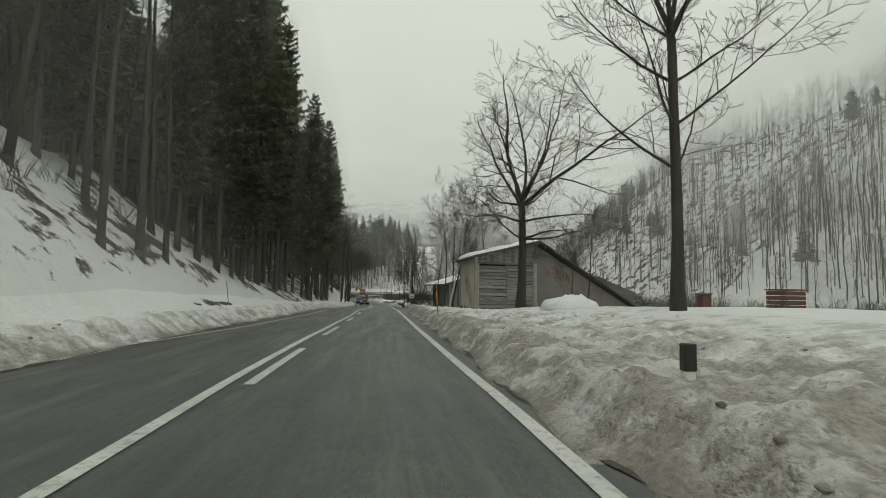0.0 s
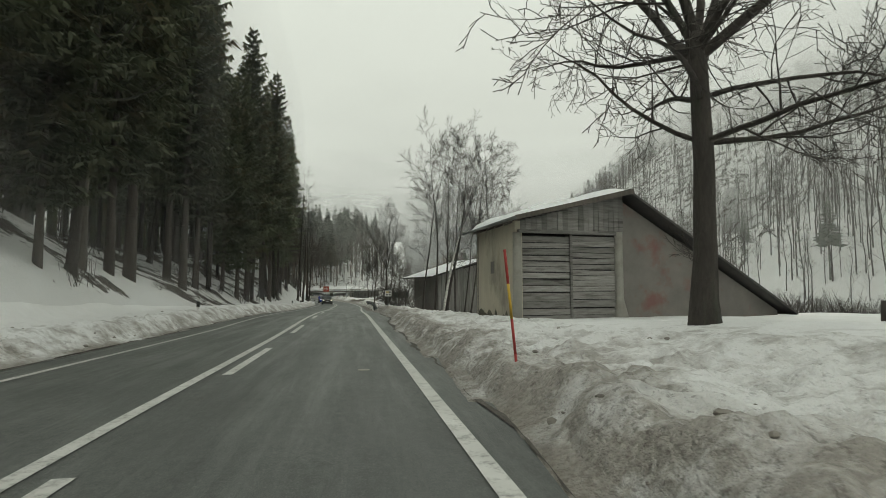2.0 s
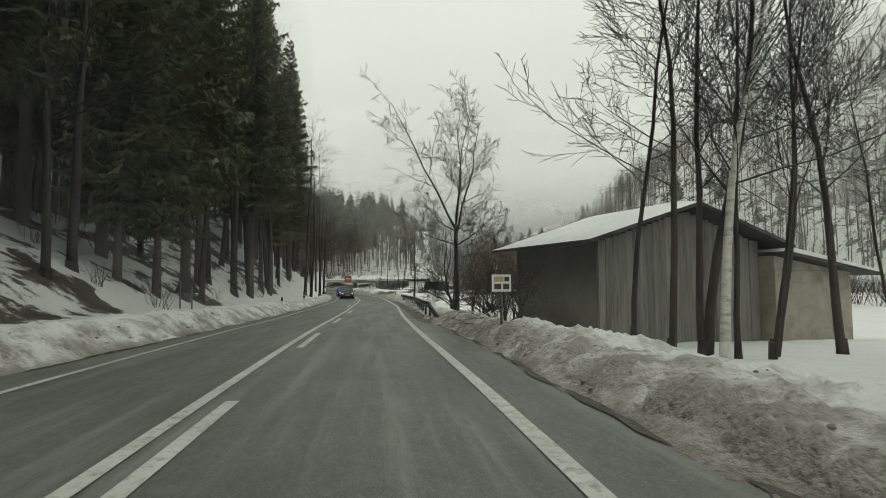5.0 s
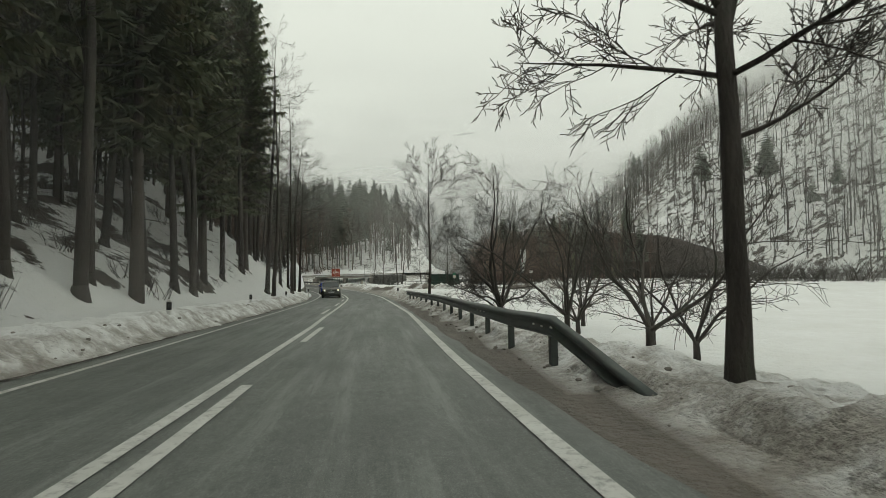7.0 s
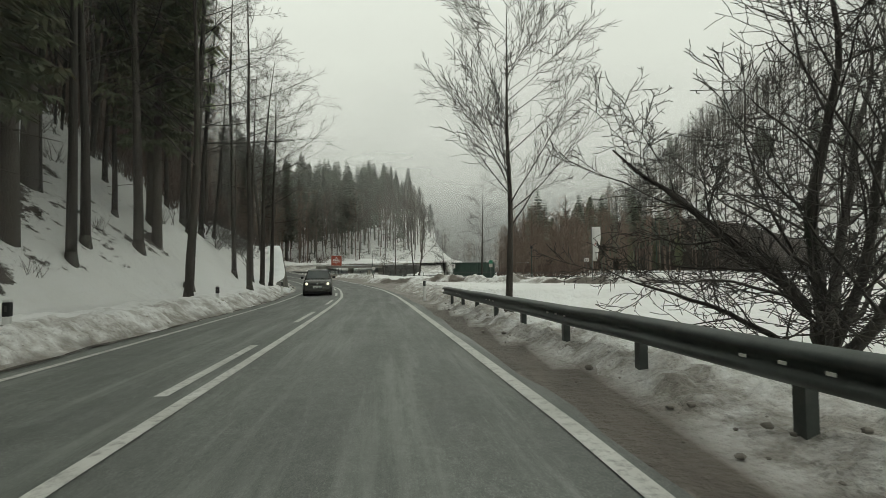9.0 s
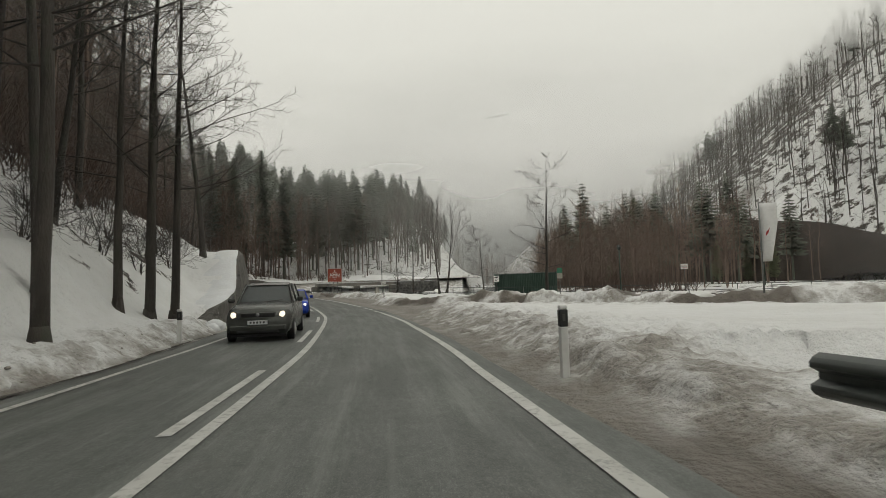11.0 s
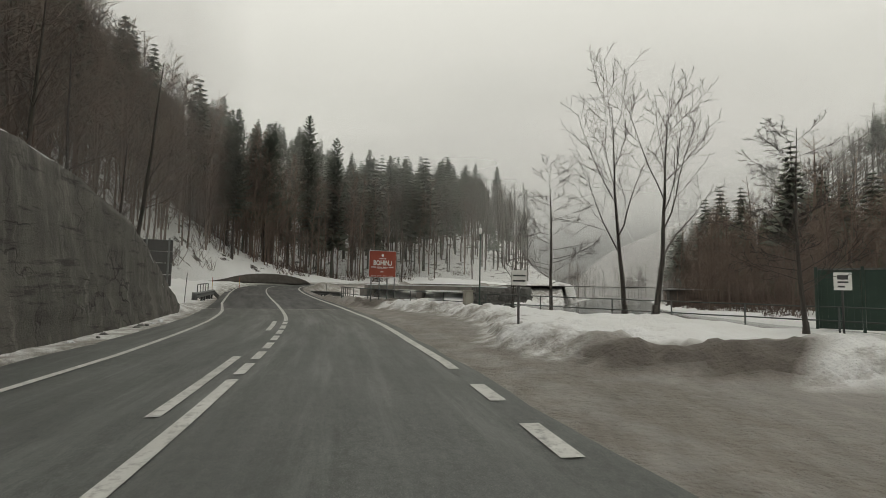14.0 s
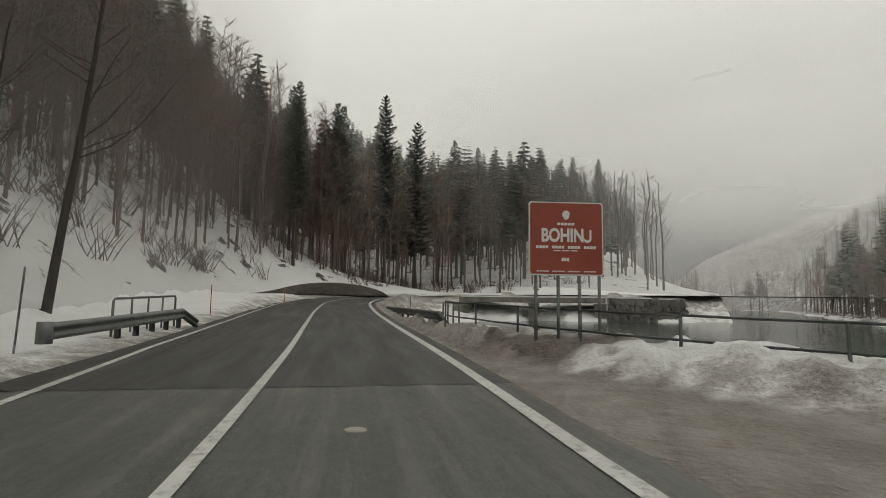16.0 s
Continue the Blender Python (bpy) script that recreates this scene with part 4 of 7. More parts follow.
# ---- low cloud over the hills ----
def cloud_layer(z, seed):
    n = 24
    v, f = [], []
    for j in range(n + 1):
        for i in range(n + 1):
            x, y = -1100 + 2200 * i / n, -500 + 2200 * j / n
            v.append((x, y, z + 5 * WOB.at(x + seed * 100, y, 260)))
    for j in range(n):
        for i in range(n):
            a = j * (n + 1) + i
            f.append((a, a + 1, a + n + 2, a + n + 1))
    m = Shape().add(v, f).mesh("low_cloud", CLOUD, True)
    lay = m.attributes.new("soft", "FLOAT", "POINT")
    lay.data.foreach_set("value", np.array([1 - ramp(math.hypot(q[0], q[1] - 120), 150, 950) for q in v], dtype=np.float32))
    tagged(new("low_cloud", m), "thin grey low cloud drifting across the hilltops", "cloud", kind="structure")


for k, z in enumerate((66, 82, 102)):
    cloud_layer(z, k + 1)


# ---- added translucent sheets imitating mist and haze, over the river and before the hills ----
def mist_sheet(points, z0, z1, label, material=None):
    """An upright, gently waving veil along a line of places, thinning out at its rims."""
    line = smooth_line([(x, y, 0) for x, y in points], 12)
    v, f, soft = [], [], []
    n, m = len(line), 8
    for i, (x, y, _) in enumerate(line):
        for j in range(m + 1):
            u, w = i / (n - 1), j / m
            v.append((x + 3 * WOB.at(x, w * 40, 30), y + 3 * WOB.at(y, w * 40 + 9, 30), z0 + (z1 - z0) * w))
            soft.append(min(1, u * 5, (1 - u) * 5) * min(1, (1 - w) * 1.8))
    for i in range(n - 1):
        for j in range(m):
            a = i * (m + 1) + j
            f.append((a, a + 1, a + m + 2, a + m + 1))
    me2 = Shape().add(v, f).mesh("mist_sheet", material or MIST, True)
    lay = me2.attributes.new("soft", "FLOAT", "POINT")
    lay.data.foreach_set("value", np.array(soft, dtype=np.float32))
    tagged(new("mist_sheet", me2), label, "mist", kind="structure")


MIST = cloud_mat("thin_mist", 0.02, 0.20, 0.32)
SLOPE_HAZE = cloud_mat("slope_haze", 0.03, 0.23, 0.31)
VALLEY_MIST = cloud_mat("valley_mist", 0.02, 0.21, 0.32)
HAZE = cloud_mat("haze_veil", 0.05, 0.11, 0.16)
mist_sheet([(-120, 214), (-70, 222), (-30, 222), (0, 214), (40, 218), (90, 200)], -2, 58, "translucent sheet for mist over the river bend", VALLEY_MIST)
mist_sheet([(-160, 330), (0, 322), (160, 330)], -2, 62, "translucent sheet for mist closing the valley")
mist_sheet([(52, -60), (52, 0), (51, 60), (50, 120), (44, 175)], -2, 58, "translucent sheet for mist along the hill foot")
mist_sheet([(84, -80), (86, 20), (84, 120), (76, 210)], 5, 62, "translucent sheet for mist among the hillside trees")

# veils added to lift the dark tones of wood and slope, as haze would
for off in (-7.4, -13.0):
    mist_sheet([tuple(road_place(q, off))[:2] for q in (2, 12, 22, 32, 44, 56, 70, 85, 100, 110)], -2, 34, "added translucent veil paling the edge of the wood", HAZE)
mist_sheet([(-31, 112), (-33, 125), (-37, 140), (-43, 155), (-50, 170), (-54, 190)], -2, 55, "added translucent veil paling the wooded slope", SLOPE_HAZE)


# ---- trees ----
class Rng:
    def __init__(self, seed):
        self.r = random.Random(seed)

    def __call__(self, a, b):
        return self.r.uniform(a, b)


def grow(shape_of, rng, p, d, length, r0, lev, max_lev, cfg):
    """One branch and, in turn, its twigs. cfg: counts, length ratios, lift and spread for each order."""
    n = cfg["segs"][lev]
    pts, rad = [p.copy()], [r0]
    q, step = p.copy(), length / n
    for i in range(n):
        w = cfg["wander"][lev]
        d = (d + Vector((rng(-w, w), rng(-w, w), rng(-w, w) + cfg["lift"][lev]))).normalized()
        q = q + d * step
        pts.append(q.copy())
        rad.append(max(r0 * (1 - (i + 1) / n * (0.85 if lev else cfg.get("taper", 0.75))), cfg["thin"]))
    shape_of(lev).tube(pts, rad, cfg["sides"][lev], lev == 0)
    if lev >= max_lev:
        return
    count = cfg["count"][lev]
    for k in range(count):
        u = cfg["from"][lev] + (1 - cfg["from"][lev]) * (k + rng(0.1, 0.9)) / count
        i = min(int(u * n), n - 1)
        a = pts[i].lerp(pts[i + 1], u * n - i)
        axis = (pts[i + 1] - pts[i]).normalized()
        side = axis.cross(Vector((rng(-1, 1), rng(-1, 1), rng(-1, 1)))).normalized()
        ang = radians(rng(*cfg["angle"][lev]))
        dd = (axis * math.cos(ang) + side * math.sin(ang)).normalized()
        ratio = rng(0.7, 1.15) * cfg["ratio"][lev] * (1 - (0.5 if lev == 0 else 0.4) * max(0, u - cfg["from"][lev]) / (1 - cfg["from"][lev]))
        rr = max(rad[i] * cfg["thick"][lev], cfg["thin"])
        grow(shape_of, rng, a, dd, length * ratio, rr, lev + 1, max_lev, cfg)


BROAD = dict(segs=[9, 6, 5, 3, 2], wander=[0.08, 0.15, 0.19, 0.24, 0.3], lift=[0.10, 0.05, 0.03, 0.02, 0], sides=[9, 6, 4, 3, 3], count=[14, 10, 7, 4], ratio=[0.68, 0.48, 0.42, 0.5], thick=[0.46, 0.45, 0.45, 0.5],
             angle=[(48, 82), (30, 65), (28, 65), (25, 60)], thin=0.0055, taper=0.95)
BROAD["from"] = [0.30, 0.18, 0.15, 0.1]
UPRIGHT = dict(segs=[10, 6, 4, 3, 2], wander=[0.09, 0.11, 0.15, 0.2, 0.25], lift=[0.10, 0.08, 0.05, 0.03, 0], sides=[8, 5, 3, 3, 3], count=[20, 9, 5, 2], ratio=[0.40, 0.42, 0.46, 0.5], thick=[0.30, 0.40, 0.42, 0.5],
               angle=[(38, 72), (28, 55), (24, 50), (25, 55)], thin=0.007, taper=0.965)
UPRIGHT["from"] = [0.28, 0.2, 0.15, 0.1]
LIMBY = dict(segs=[10, 6, 4, 3], wander=[0.05, 0.08, 0.11, 0.15], lift=[0.06, 0.03, 0.03, 0.02], sides=[8, 5, 3, 3], count=[30, 9, 4], ratio=[0.36, 0.34, 0.42], thick=[0.26, 0.45, 0.5],
             angle=[(55, 85), (28, 50), (28, 55)], thin=0.006, taper=0.96)
LIMBY["from"] = [0.24, 0.2, 0.2]
BUSHY = dict(segs=[7, 7, 5, 3, 2], wander=[0.18, 0.2, 0.22, 0.26, 0.3], lift=[0.03, 0.02, 0.03, 0.02, 0], sides=[8, 6, 4, 3, 3], count=[9, 8, 5, 4], ratio=[0.75, 0.5, 0.45, 0.5], thick=[0.5, 0.5, 0.5, 0.6],
             angle=[(30, 75), (30, 70), (28, 65), (25, 60)], thin=0.0055, taper=0.8)
BUSHY["from"] = [0.12, 0.15, 0.12, 0.1]
FOREST = dict(segs=[8, 4, 2, 2], wander=[0.05, 0.16, 0.25, 0.25], lift=[0.09, 0.12, 0.05, 0], sides=[6, 3, 3, 3], count=[22, 5, 2], ratio=[0.29, 0.45, 0.5], thick=[0.30, 0.42, 0.5], angle=[(35, 75), (28, 60), (25, 60)], thin=0.006, taper=0.88)
FOREST["from"] = [0.35, 0.2, 0.15]


def bare_tree(name, label, cfg, seed, height, radius, stems=1, max_lev=3, lean=0.0, bark=None, group=""):
    rng = Rng(seed)
    wood, twigs = Shape(), Shape()
    for k in range(stems):
        d = Vector((rng(-1, 1), rng(-1, 1), 0))
        d = (Vector((0, 0, 1)) + d * (lean if stems == 1 else lean + (0.04 if stems == 2 else 0.32))).normalized()
        grow(lambda lev: wood if lev == 0 else twigs, rng, Vector((rng(-0.1, 0.1) * (stems > 1), rng(-0.1, 0.1) * (stems > 1), -0.35)), d, height * rng(0.85, 1.0) + 0.35, radius * (1 if k == 0 else rng(0.6, 0.9)), 0, max_lev, cfg)
    # flare of the roots
    wood.tube([(0, 0, -0.4), (0, 0, 0.05), (0, 0, 0.35)], [radius * 1.7, radius * 1.25, radius * 0.98], 9)
    ob = thing(name, label, "tree", group)
    part("trunk", wood, bark or BARK, ob, "", True)
    part("crown", twigs, TWIG, ob, "bare branching limbs and fine twigs", True)
    return ob


CROOKED = dict(segs=[8, 8, 5, 4, 2], wander=[0.05, 0.17, 0.24, 0.28, 0.3], lift=[0, 0.06, 0.04, 0.02, 0], sides=[9, 7, 4, 3, 3], count=[0, 11, 8, 5], ratio=[0, 0.52, 0.46, 0.5], thick=[0.4, 0.42, 0.45, 0.5],
               angle=[(0, 0), (32, 68), (30, 65), (25, 60)], thin=0.006, taper=0.5)
CROOKED["from"] = [0, 0.15, 0.12, 0.1]


def forked_tree(name, label, seed, height, radius, fork, limbs, spread, low, sides, reach, cfg=CROOKED, max_lev=4, tilt=(62, 85), bark=None, group=""):
    """A trunk that splits at the height fork into limbs, with side branches from the height low upwards."""
    rng = Rng(seed)
    wood, twigs = Shape(), Shape()
    shape_of = lambda lev: wood if lev < 2 else twigs
    n = 7
    pts = [Vector((0, 0, -0.4))]
    for i in range(n):
        pts.append(pts[-1] + Vector((rng(-0.05, 0.05), rng(-0.05, 0.05), 1)) * ((fork + 0.4) / n))
    rad = [radius * (1.5 if i == 0 else 1.1 if i == 1 else 1 - 0.32 * i / n) for i in range(n + 1)]
    wood.tube(pts, rad, 10)
    for k in range(limbs):
        a, t = 6.283 * (k + rng(-0.25, 0.25)) / limbs, radians(rng(*spread))
        d = Vector((math.cos(a) * math.sin(t), math.sin(a) * math.sin(t), math.cos(t)))
        ln = (height - fork) / max(0.55, math.cos(t)) * rng(0.82, 1.05)
        grow(shape_of, rng, pts[-1] - Vector((0, 0, rng(0, 0.06) * fork)) if k % 2 else pts[-2].lerp(pts[-1], rng(0, 0.8)), d, ln, radius * rng(0.34, 0.48), 1, max_lev, cfg)
    for k in range(sides):
        z = low + (fork - low) * (k + rng(0, 0.8)) / sides
        i = min(int((z + 0.4) / (fork + 0.4) * n), n - 1)
        a, t = k * 2.4 + rng(-0.5, 0.5), radians(rng(*tilt))
        d = Vector((math.cos(a) * math.sin(t), math.sin(a) * math.sin(t), math.cos(t)))
        grow(shape_of, rng, pts[i].lerp(pts[i + 1], 0.5), d, reach * rng(0.75, 1.1), radius * rng(0.2, 0.3), 1, max_lev, cfg)
    ob = thing(name, label, "tree", group)
    part("trunk", wood, bark or BARK, ob, "", True)
    part("crown", twigs, TWIG, ob, "bare branching limbs and fine twigs", True)
    return ob


def set_tree(ob, x, y, turn=0.0, size=1.0, dz=0.0):
    ob.matrix_basis = pose(x, y, level(x, y) + dz, 0, 0, turn) @ Matrix.Scale(size, 4)
    return ob


def plant(ob, x, y, turn, size):
    c = copy_thing(ob, pose(x, y, level(x, y) - 0.1, 0, 0, turn))
    c.scale = (size, size, size)
    return c


set_tree(forked_tree("bare_tree", "tall bare roadside tree with ascending dark limbs", 11, 12.6, 0.145, 7.0, 4, (12, 34), 3.1, 10, 4.0, CROOKED | dict(wander=[0.04, 0.10, 0.16, 0.22, 0.3], lift=[0, 0.07, 0.05, 0.03, 0], count=[0, 9, 6, 3], angle=[(0, 0), (28, 55), (26, 55), (25, 55)]), tilt=(50, 70)), 5.45, 12.2, 40)
set_tree(forked_tree("bare_tree", "broad bare tree with a wide rounded crown beside the barn", 23, 10.6, 0.22, 5.2, 7, (22, 66), 2.7, 9, 4.4, CROOKED | dict(lift=[0, 0.03, 0.03, 0.02, 0], wander=[0.05, 0.2, 0.26, 0.3, 0.3], count=[0, 10, 7, 3])), 3.65, 24.6, 10)
set_tree(bare_tree("sapling", "thin bare sapling standing in the snow", UPRIGHT | dict(count=[12, 5, 3, 2]), 5, 5.0, 0.05, max_lev=2), 6.6, 24.2, 0)
set_tree(bare_tree("sapling", "thin bare sapling near the barn wall", UPRIGHT | dict(count=[12, 6, 4, 2]), 6, 4.6, 0.06, max_lev=3), 7.6, 31.0, 0)
# the copse before the second barn
birch = bare_tree("birch_tree", "tall leaning birch with white peeling bark", UPRIGHT | dict(wander=[0.06, 0.2, 0.26, 0.3, 0.3], lift=[0.06, 0.05, -0.03, -0.06, 0]), 31, 14.0, 0.10, bark=BIRCH, lean=0.2)
set_tree(birch, 0.62, 49.9, 200)
for k, (x, y, h, r, st) in enumerate([(-0.6, 51.0, 9.0, 0.085, 1), (0.2, 51.1, 10.5, 0.11, 1), (0.95, 51.3, 10.0, 0.15, 2), (1.6, 51.2, 9.5, 0.09, 1), (2.1, 50.9, 9.0, 0.08, 1), (2.6, 51.6, 9.8, 0.10, 1), (4.6, 52.3, 11.0, 0.14, 1), (6.8, 53.4, 8.0, 0.07, 1)]):
    set_tree(bare_tree("bare_tree", "slender dark bare tree in the roadside copse", UPRIGHT | dict(thin=0.006, count=[22, 9, 6, 3], ratio=[0.30, 0.42, 0.46, 0.5], wander=[0.09, 0.16, 0.18, 0.2, 0.25]), 40 + k, h * 1.28, r * 0.72, st, 3, 0.1, group="copse of bare trees"), x, y, 30 * k)
set_tree(forked_tree("bare_tree", "young bare tree with upswept branches behind the bank", 61, 9.3, 0.12, 4.0, 4, (12, 40), 2.4, 5, 3.0), -3.6, 63.6, 0)
for k, (x, y, h) in enumerate(((-2.7, 54.6, 1.5), (-2.2, 56.2, 1.7), (-3.0, 57.5, 1.4))):
    set_tree(bare_tree("bush", "low dark leafless bush behind the snow bank", BUSHY | dict(sides=[4, 3, 3]), 64 + k, h, 0.03, 4, 2, 0.4, group="bushes by the notice"), x, y, 40 * k)
# orchard and willow-like trees below the guard rail
LOW_CROOKED = CROOKED | dict(wander=[0.05, 0.20, 0.26, 0.3, 0.3], lift=[0, 0.02, 0.03, 0.02, 0], count=[0, 9, 7, 4])
for k, (x, y, h, r) in enumerate([(-1.3, 71.2, 3.9, 0.13), (0.6, 72.6, 4.2, 0.12), (-2.0, 76.0, 4.5, 0.13), (1.7, 78.0, 4.8, 0.13), (-0.4, 80.4, 4.5, 0.13), (1.6, 86.5, 5.4, 0.14)]):
    set_tree(forked_tree("orchard_tree", "low spreading bare tree on the snowy meadow", 70 + k, h, r, 0.9, 5, (14, 58), 0.7, 1, 2.6, LOW_CROOKED, 3, group="bare trees below the guard rail"), x, y, 50 * k)
set_tree(forked_tree("willow_tree", "wide crooked bare tree leaning over the guard rail", 88, 5.5, 0.24, 0.6, 5, (20, 62), 0.4, 3, 3.8, LOW_CROOKED | dict(count=[0, 15, 9, 4], segs=[8, 12, 6, 4, 2], wander=[0.05, 0.24, 0.26, 0.3, 0.3], lift=[0, 0.06, 0.03, 0.02, 0], angle=[(0, 0), (30, 62), (28, 60), (25, 60)], thick=[0.4, 0.34, 0.42, 0.5])), -3.1, 84.3, 120)
set_tree(bare_tree("bare_tree", "slim bare tree with upswept branches beside the guard rail", UPRIGHT | dict(count=[32, 11, 7], ratio=[0.42, 0.4, 0.46], angle=[(42, 66), (24, 48), (24, 50), (25, 55)], wander=[0.04, 0.09, 0.14, 0.2, 0.25], thick=[0.26, 0.42, 0.45, 0.5], thin=0.006) | {"from": [0.30, 0.2, 0.15, 0.1]}, 91, 8.9, 0.115, max_lev=3), -6.55, 91.6, 15)
# bare trees at the edge of the wood before the wall
for k, (x, y, h, r) in enumerate([(-18.9, 99.2, 21, 0.20), (-18.6, 105.5, 20, 0.17), (-20.2, 107.5, 19, 0.15), (-17.6, 96.4, 17, 0.16), (-20.0, 111.7, 17, 0.17), (-19.7, 112.6, 16, 0.15), (-20.3, 110.6, 15, 0.14), (-22.8, 109.0, 18, 0.16)]):
    set_tree(bare_tree("bare_tree", "tall leafless tree with level branches at the wood's edge", LIMBY | dict(count=[28, 9, 5], ratio=[0.26, 0.36, 0.42], wander=[0.04, 0.1, 0.15, 0.2]) | {"from": [0.30, 0.2, 0.2]}, 500 + k, h, r, 1, 3, 0.05, group="tall leafless trees at the wood edge"), x, y, 47 * k)
set_tree(bare_tree("bare_tree", "tall bare tree with level branches above the wall", LIMBY, 95, 14, 0.17), -24.5, 125, 30)
set_tree(bare_tree("bare_tree", "tall dark bare tree on the slope above the wall", LIMBY, 96, 13, 0.15), -25.8, 122.3, 130)
for k, (y, d, h) in enumerate(((114.5, -7.2, 1.6), (116.5, -6.6, 1.9), (117.5, -8.2, 2.2), (119.5, -7.4, 2.0), (121.5, -7.0, 1.7), (113.0, -8.6, 2.0), (110.5, -7.4, 1.5), (123.5, -8.0, 2.2))):
    q = road_place(y, d)
    set_tree(bare_tree("bush", "dark leafless bush on the snowy slope above the wall", BUSHY | dict(sides=[4, 3, 3]), 164 + k, h, 0.03, 5, 2, 0.45, group="bushes above the wall"), q.x, q.y, 40 * k)
# trees on the river side of the junction
set_tree(bare_tree("bare_tree", "tall bare tree growing beside the river fence", LIMBY, 101, 10.4, 0.13), -3.9, 131.9, 30)
set_tree(bare_tree("bare_tree", "twin-stemmed bare tree behind the ploughed snow", UPRIGHT | dict(ratio=[0.60, 0.42, 0.46, 0.5], angle=[(22, 52), (28, 52), (25, 55), (25, 55)], thick=[0.46, 0.40, 0.42, 0.5], count=[9, 10, 5, 2], wander=[0.10, 0.12, 0.15, 0.2, 0.2]), 102, 8.6, 0.105), -11.5, 145.0, 60)
set_tree(bare_tree("bare_tree", "bare tree with a forked upright crown by the river", UPRIGHT | dict(ratio=[0.60, 0.42, 0.46, 0.5], angle=[(22, 52), (28, 52), (25, 55), (25, 55)], thick=[0.46, 0.40, 0.42, 0.5], count=[9, 10, 5, 2], wander=[0.10, 0.12, 0.15, 0.2, 0.2]), 103, 8.6, 0.115), -10.8, 143.3, 200)
set_tree(bare_tree("bare_tree", "thin bare tree with level branches by the river fence", LIMBY, 104, 7.6, 0.09), -14.1, 147.4, 10)
set_tree(bare_tree("bare_tree", "small bare tree with a bushy head by the river fence", BUSHY | dict(segs=[6, 5, 4, 3, 2]), 105, 3.4, 0.055, 1, 2), -15.8, 148.0, 70)
set_tree(bare_tree("bare_tree", "leafless young tree on the river bank", LIMBY, 106, 6.0, 0.08), -7.6, 140.0, 70)


def spruce(seed, h, r, bare, wide, dense=1.0):
    rng = Rng(seed)
    t = Shape()
    lx, ly = rng(-0.3, 0.3), rng(-0.3, 0.3)
    pts = [(lx * (i / 7) ** 2, ly * (i / 7) ** 2, -0.5 + (h + 0.5) * i / 7) for i in range(8)]
    t.tube(pts, [r * (1.25 if i == 0 else 1) * (1 - 0.93 * i / 7) for i in range(8)], 8)
    c = Shape()
    z = h * 0.12
    while z < bare * h:
        for k in range(2):
            a, ln = rng(0, 6.28), rng(0.3, 1.4)
            p = Vector((0, 0, z))
            t.tube([p, p + Vector((math.cos(a) * ln, math.sin(a) * ln, -0.15 * ln))], [0.018, 0.006], 3, False)
        z += 0.7
    z = bare * h
    while z < h - 0.15:
        u = (z - bare * h) / (h - bare * h)
        reach = wide * (1 - u) ** 0.75 * rng(0.75, 1.1) * (0.55 + 0.45 * min(1, u * 6)) + 0.12
        n = int(rng(6, 8.9) * dense) if u < 0.85 else 4
        turn = rng(0, 6.28)
        for k in range(n):
            a = turn + 6.283 * (k + rng(-0.3, 0.3)) / n
            ln = reach * rng(0.65, 1.15)
            out = Vector((math.cos(a), math.sin(a), 0))
            side = Vector((-out.y, out.x, 0))
            sag = -0.35 + 0.75 * u + rng(-0.12, 0.12)
            base = Vector((lx * (z / h) ** 2, ly * (z / h) ** 2, z))
            m = max(2, int(3 + ln * 1.6))
            prev = base
            for j in range(1, m + 1):
                w = j / m
                cur = base + out * (ln * w) + Vector((0, 0, ln * (sag * w + 0.22 * w * w)))
                wd = ln * 0.30 * (1 - w * 0.6) * rng(0.7, 1.3) + 0.10
                seg = (cur - prev)
                for q in range(3):
                    for sg in (-1, 1):
                        o = prev + seg * ((q + rng(0, 1)) / 3)
                        tip = o + side * (sg * wd * rng(0.7, 1.25)) + out * (wd * rng(0.2, 0.8)) + Vector((0, 0, -rng(0.15, 0.75) * wd - 0.04))
                        half = (seg.normalized() * 0.055 + Vector((0, 0, rng(-0.05, 0.05)))) * rng(0.8, 1.5)
                        c.add([tuple(o - half), tuple(o + half), tuple(tip)], [(0, 1, 2)])
                o = prev + seg * rng(0.2, 0.8)
                c.add([tuple(o - seg * 0.25), tuple(o + seg * 0.25), tuple(o + Vector((rng(-0.06, 0.06), rng(-0.06, 0.06), -rng(0.2, 0.45) * (0.5 + ln * 0.3))))], [(0, 1, 2)])
                prev = cur
        z += (0.31 + 0.15 * (1 - u)) * h / 18
    c.add([(lx - 0.05, ly, h - 0.6), (lx + 0.05, ly, h - 0.6), (lx, ly, h + 0.3)], [(0, 1, 2)])
    return t, c


def spruce_tree(seed, h, r, bare, wide, label, dense=1.0):
    t, c = spruce(seed, h, r, bare, wide, dense)
    ob = thing("spruce_tree", label, "tree", "spruces along the road")
    part("trunk", t, SPRUCE_BARK, ob, "", True)
    part("crown", c, NEEDLES, ob, "drooping dark green needle branches")
    return ob


PROTO = [spruce_tree(201, 19, 0.17, 0.23, 2.6, "tall dark spruce with a bare lower trunk", 1.15), spruce_tree(202, 17, 0.145, 0.20, 2.3, "slender dark spruce with a bare lower trunk", 1.1),
         spruce_tree(203, 21, 0.19, 0.28, 2.7, "old tall spruce with hanging branches", 1.1), spruce_tree(204, 15, 0.13, 0.15, 2.3, "middling spruce with branches low down", 1.1)]
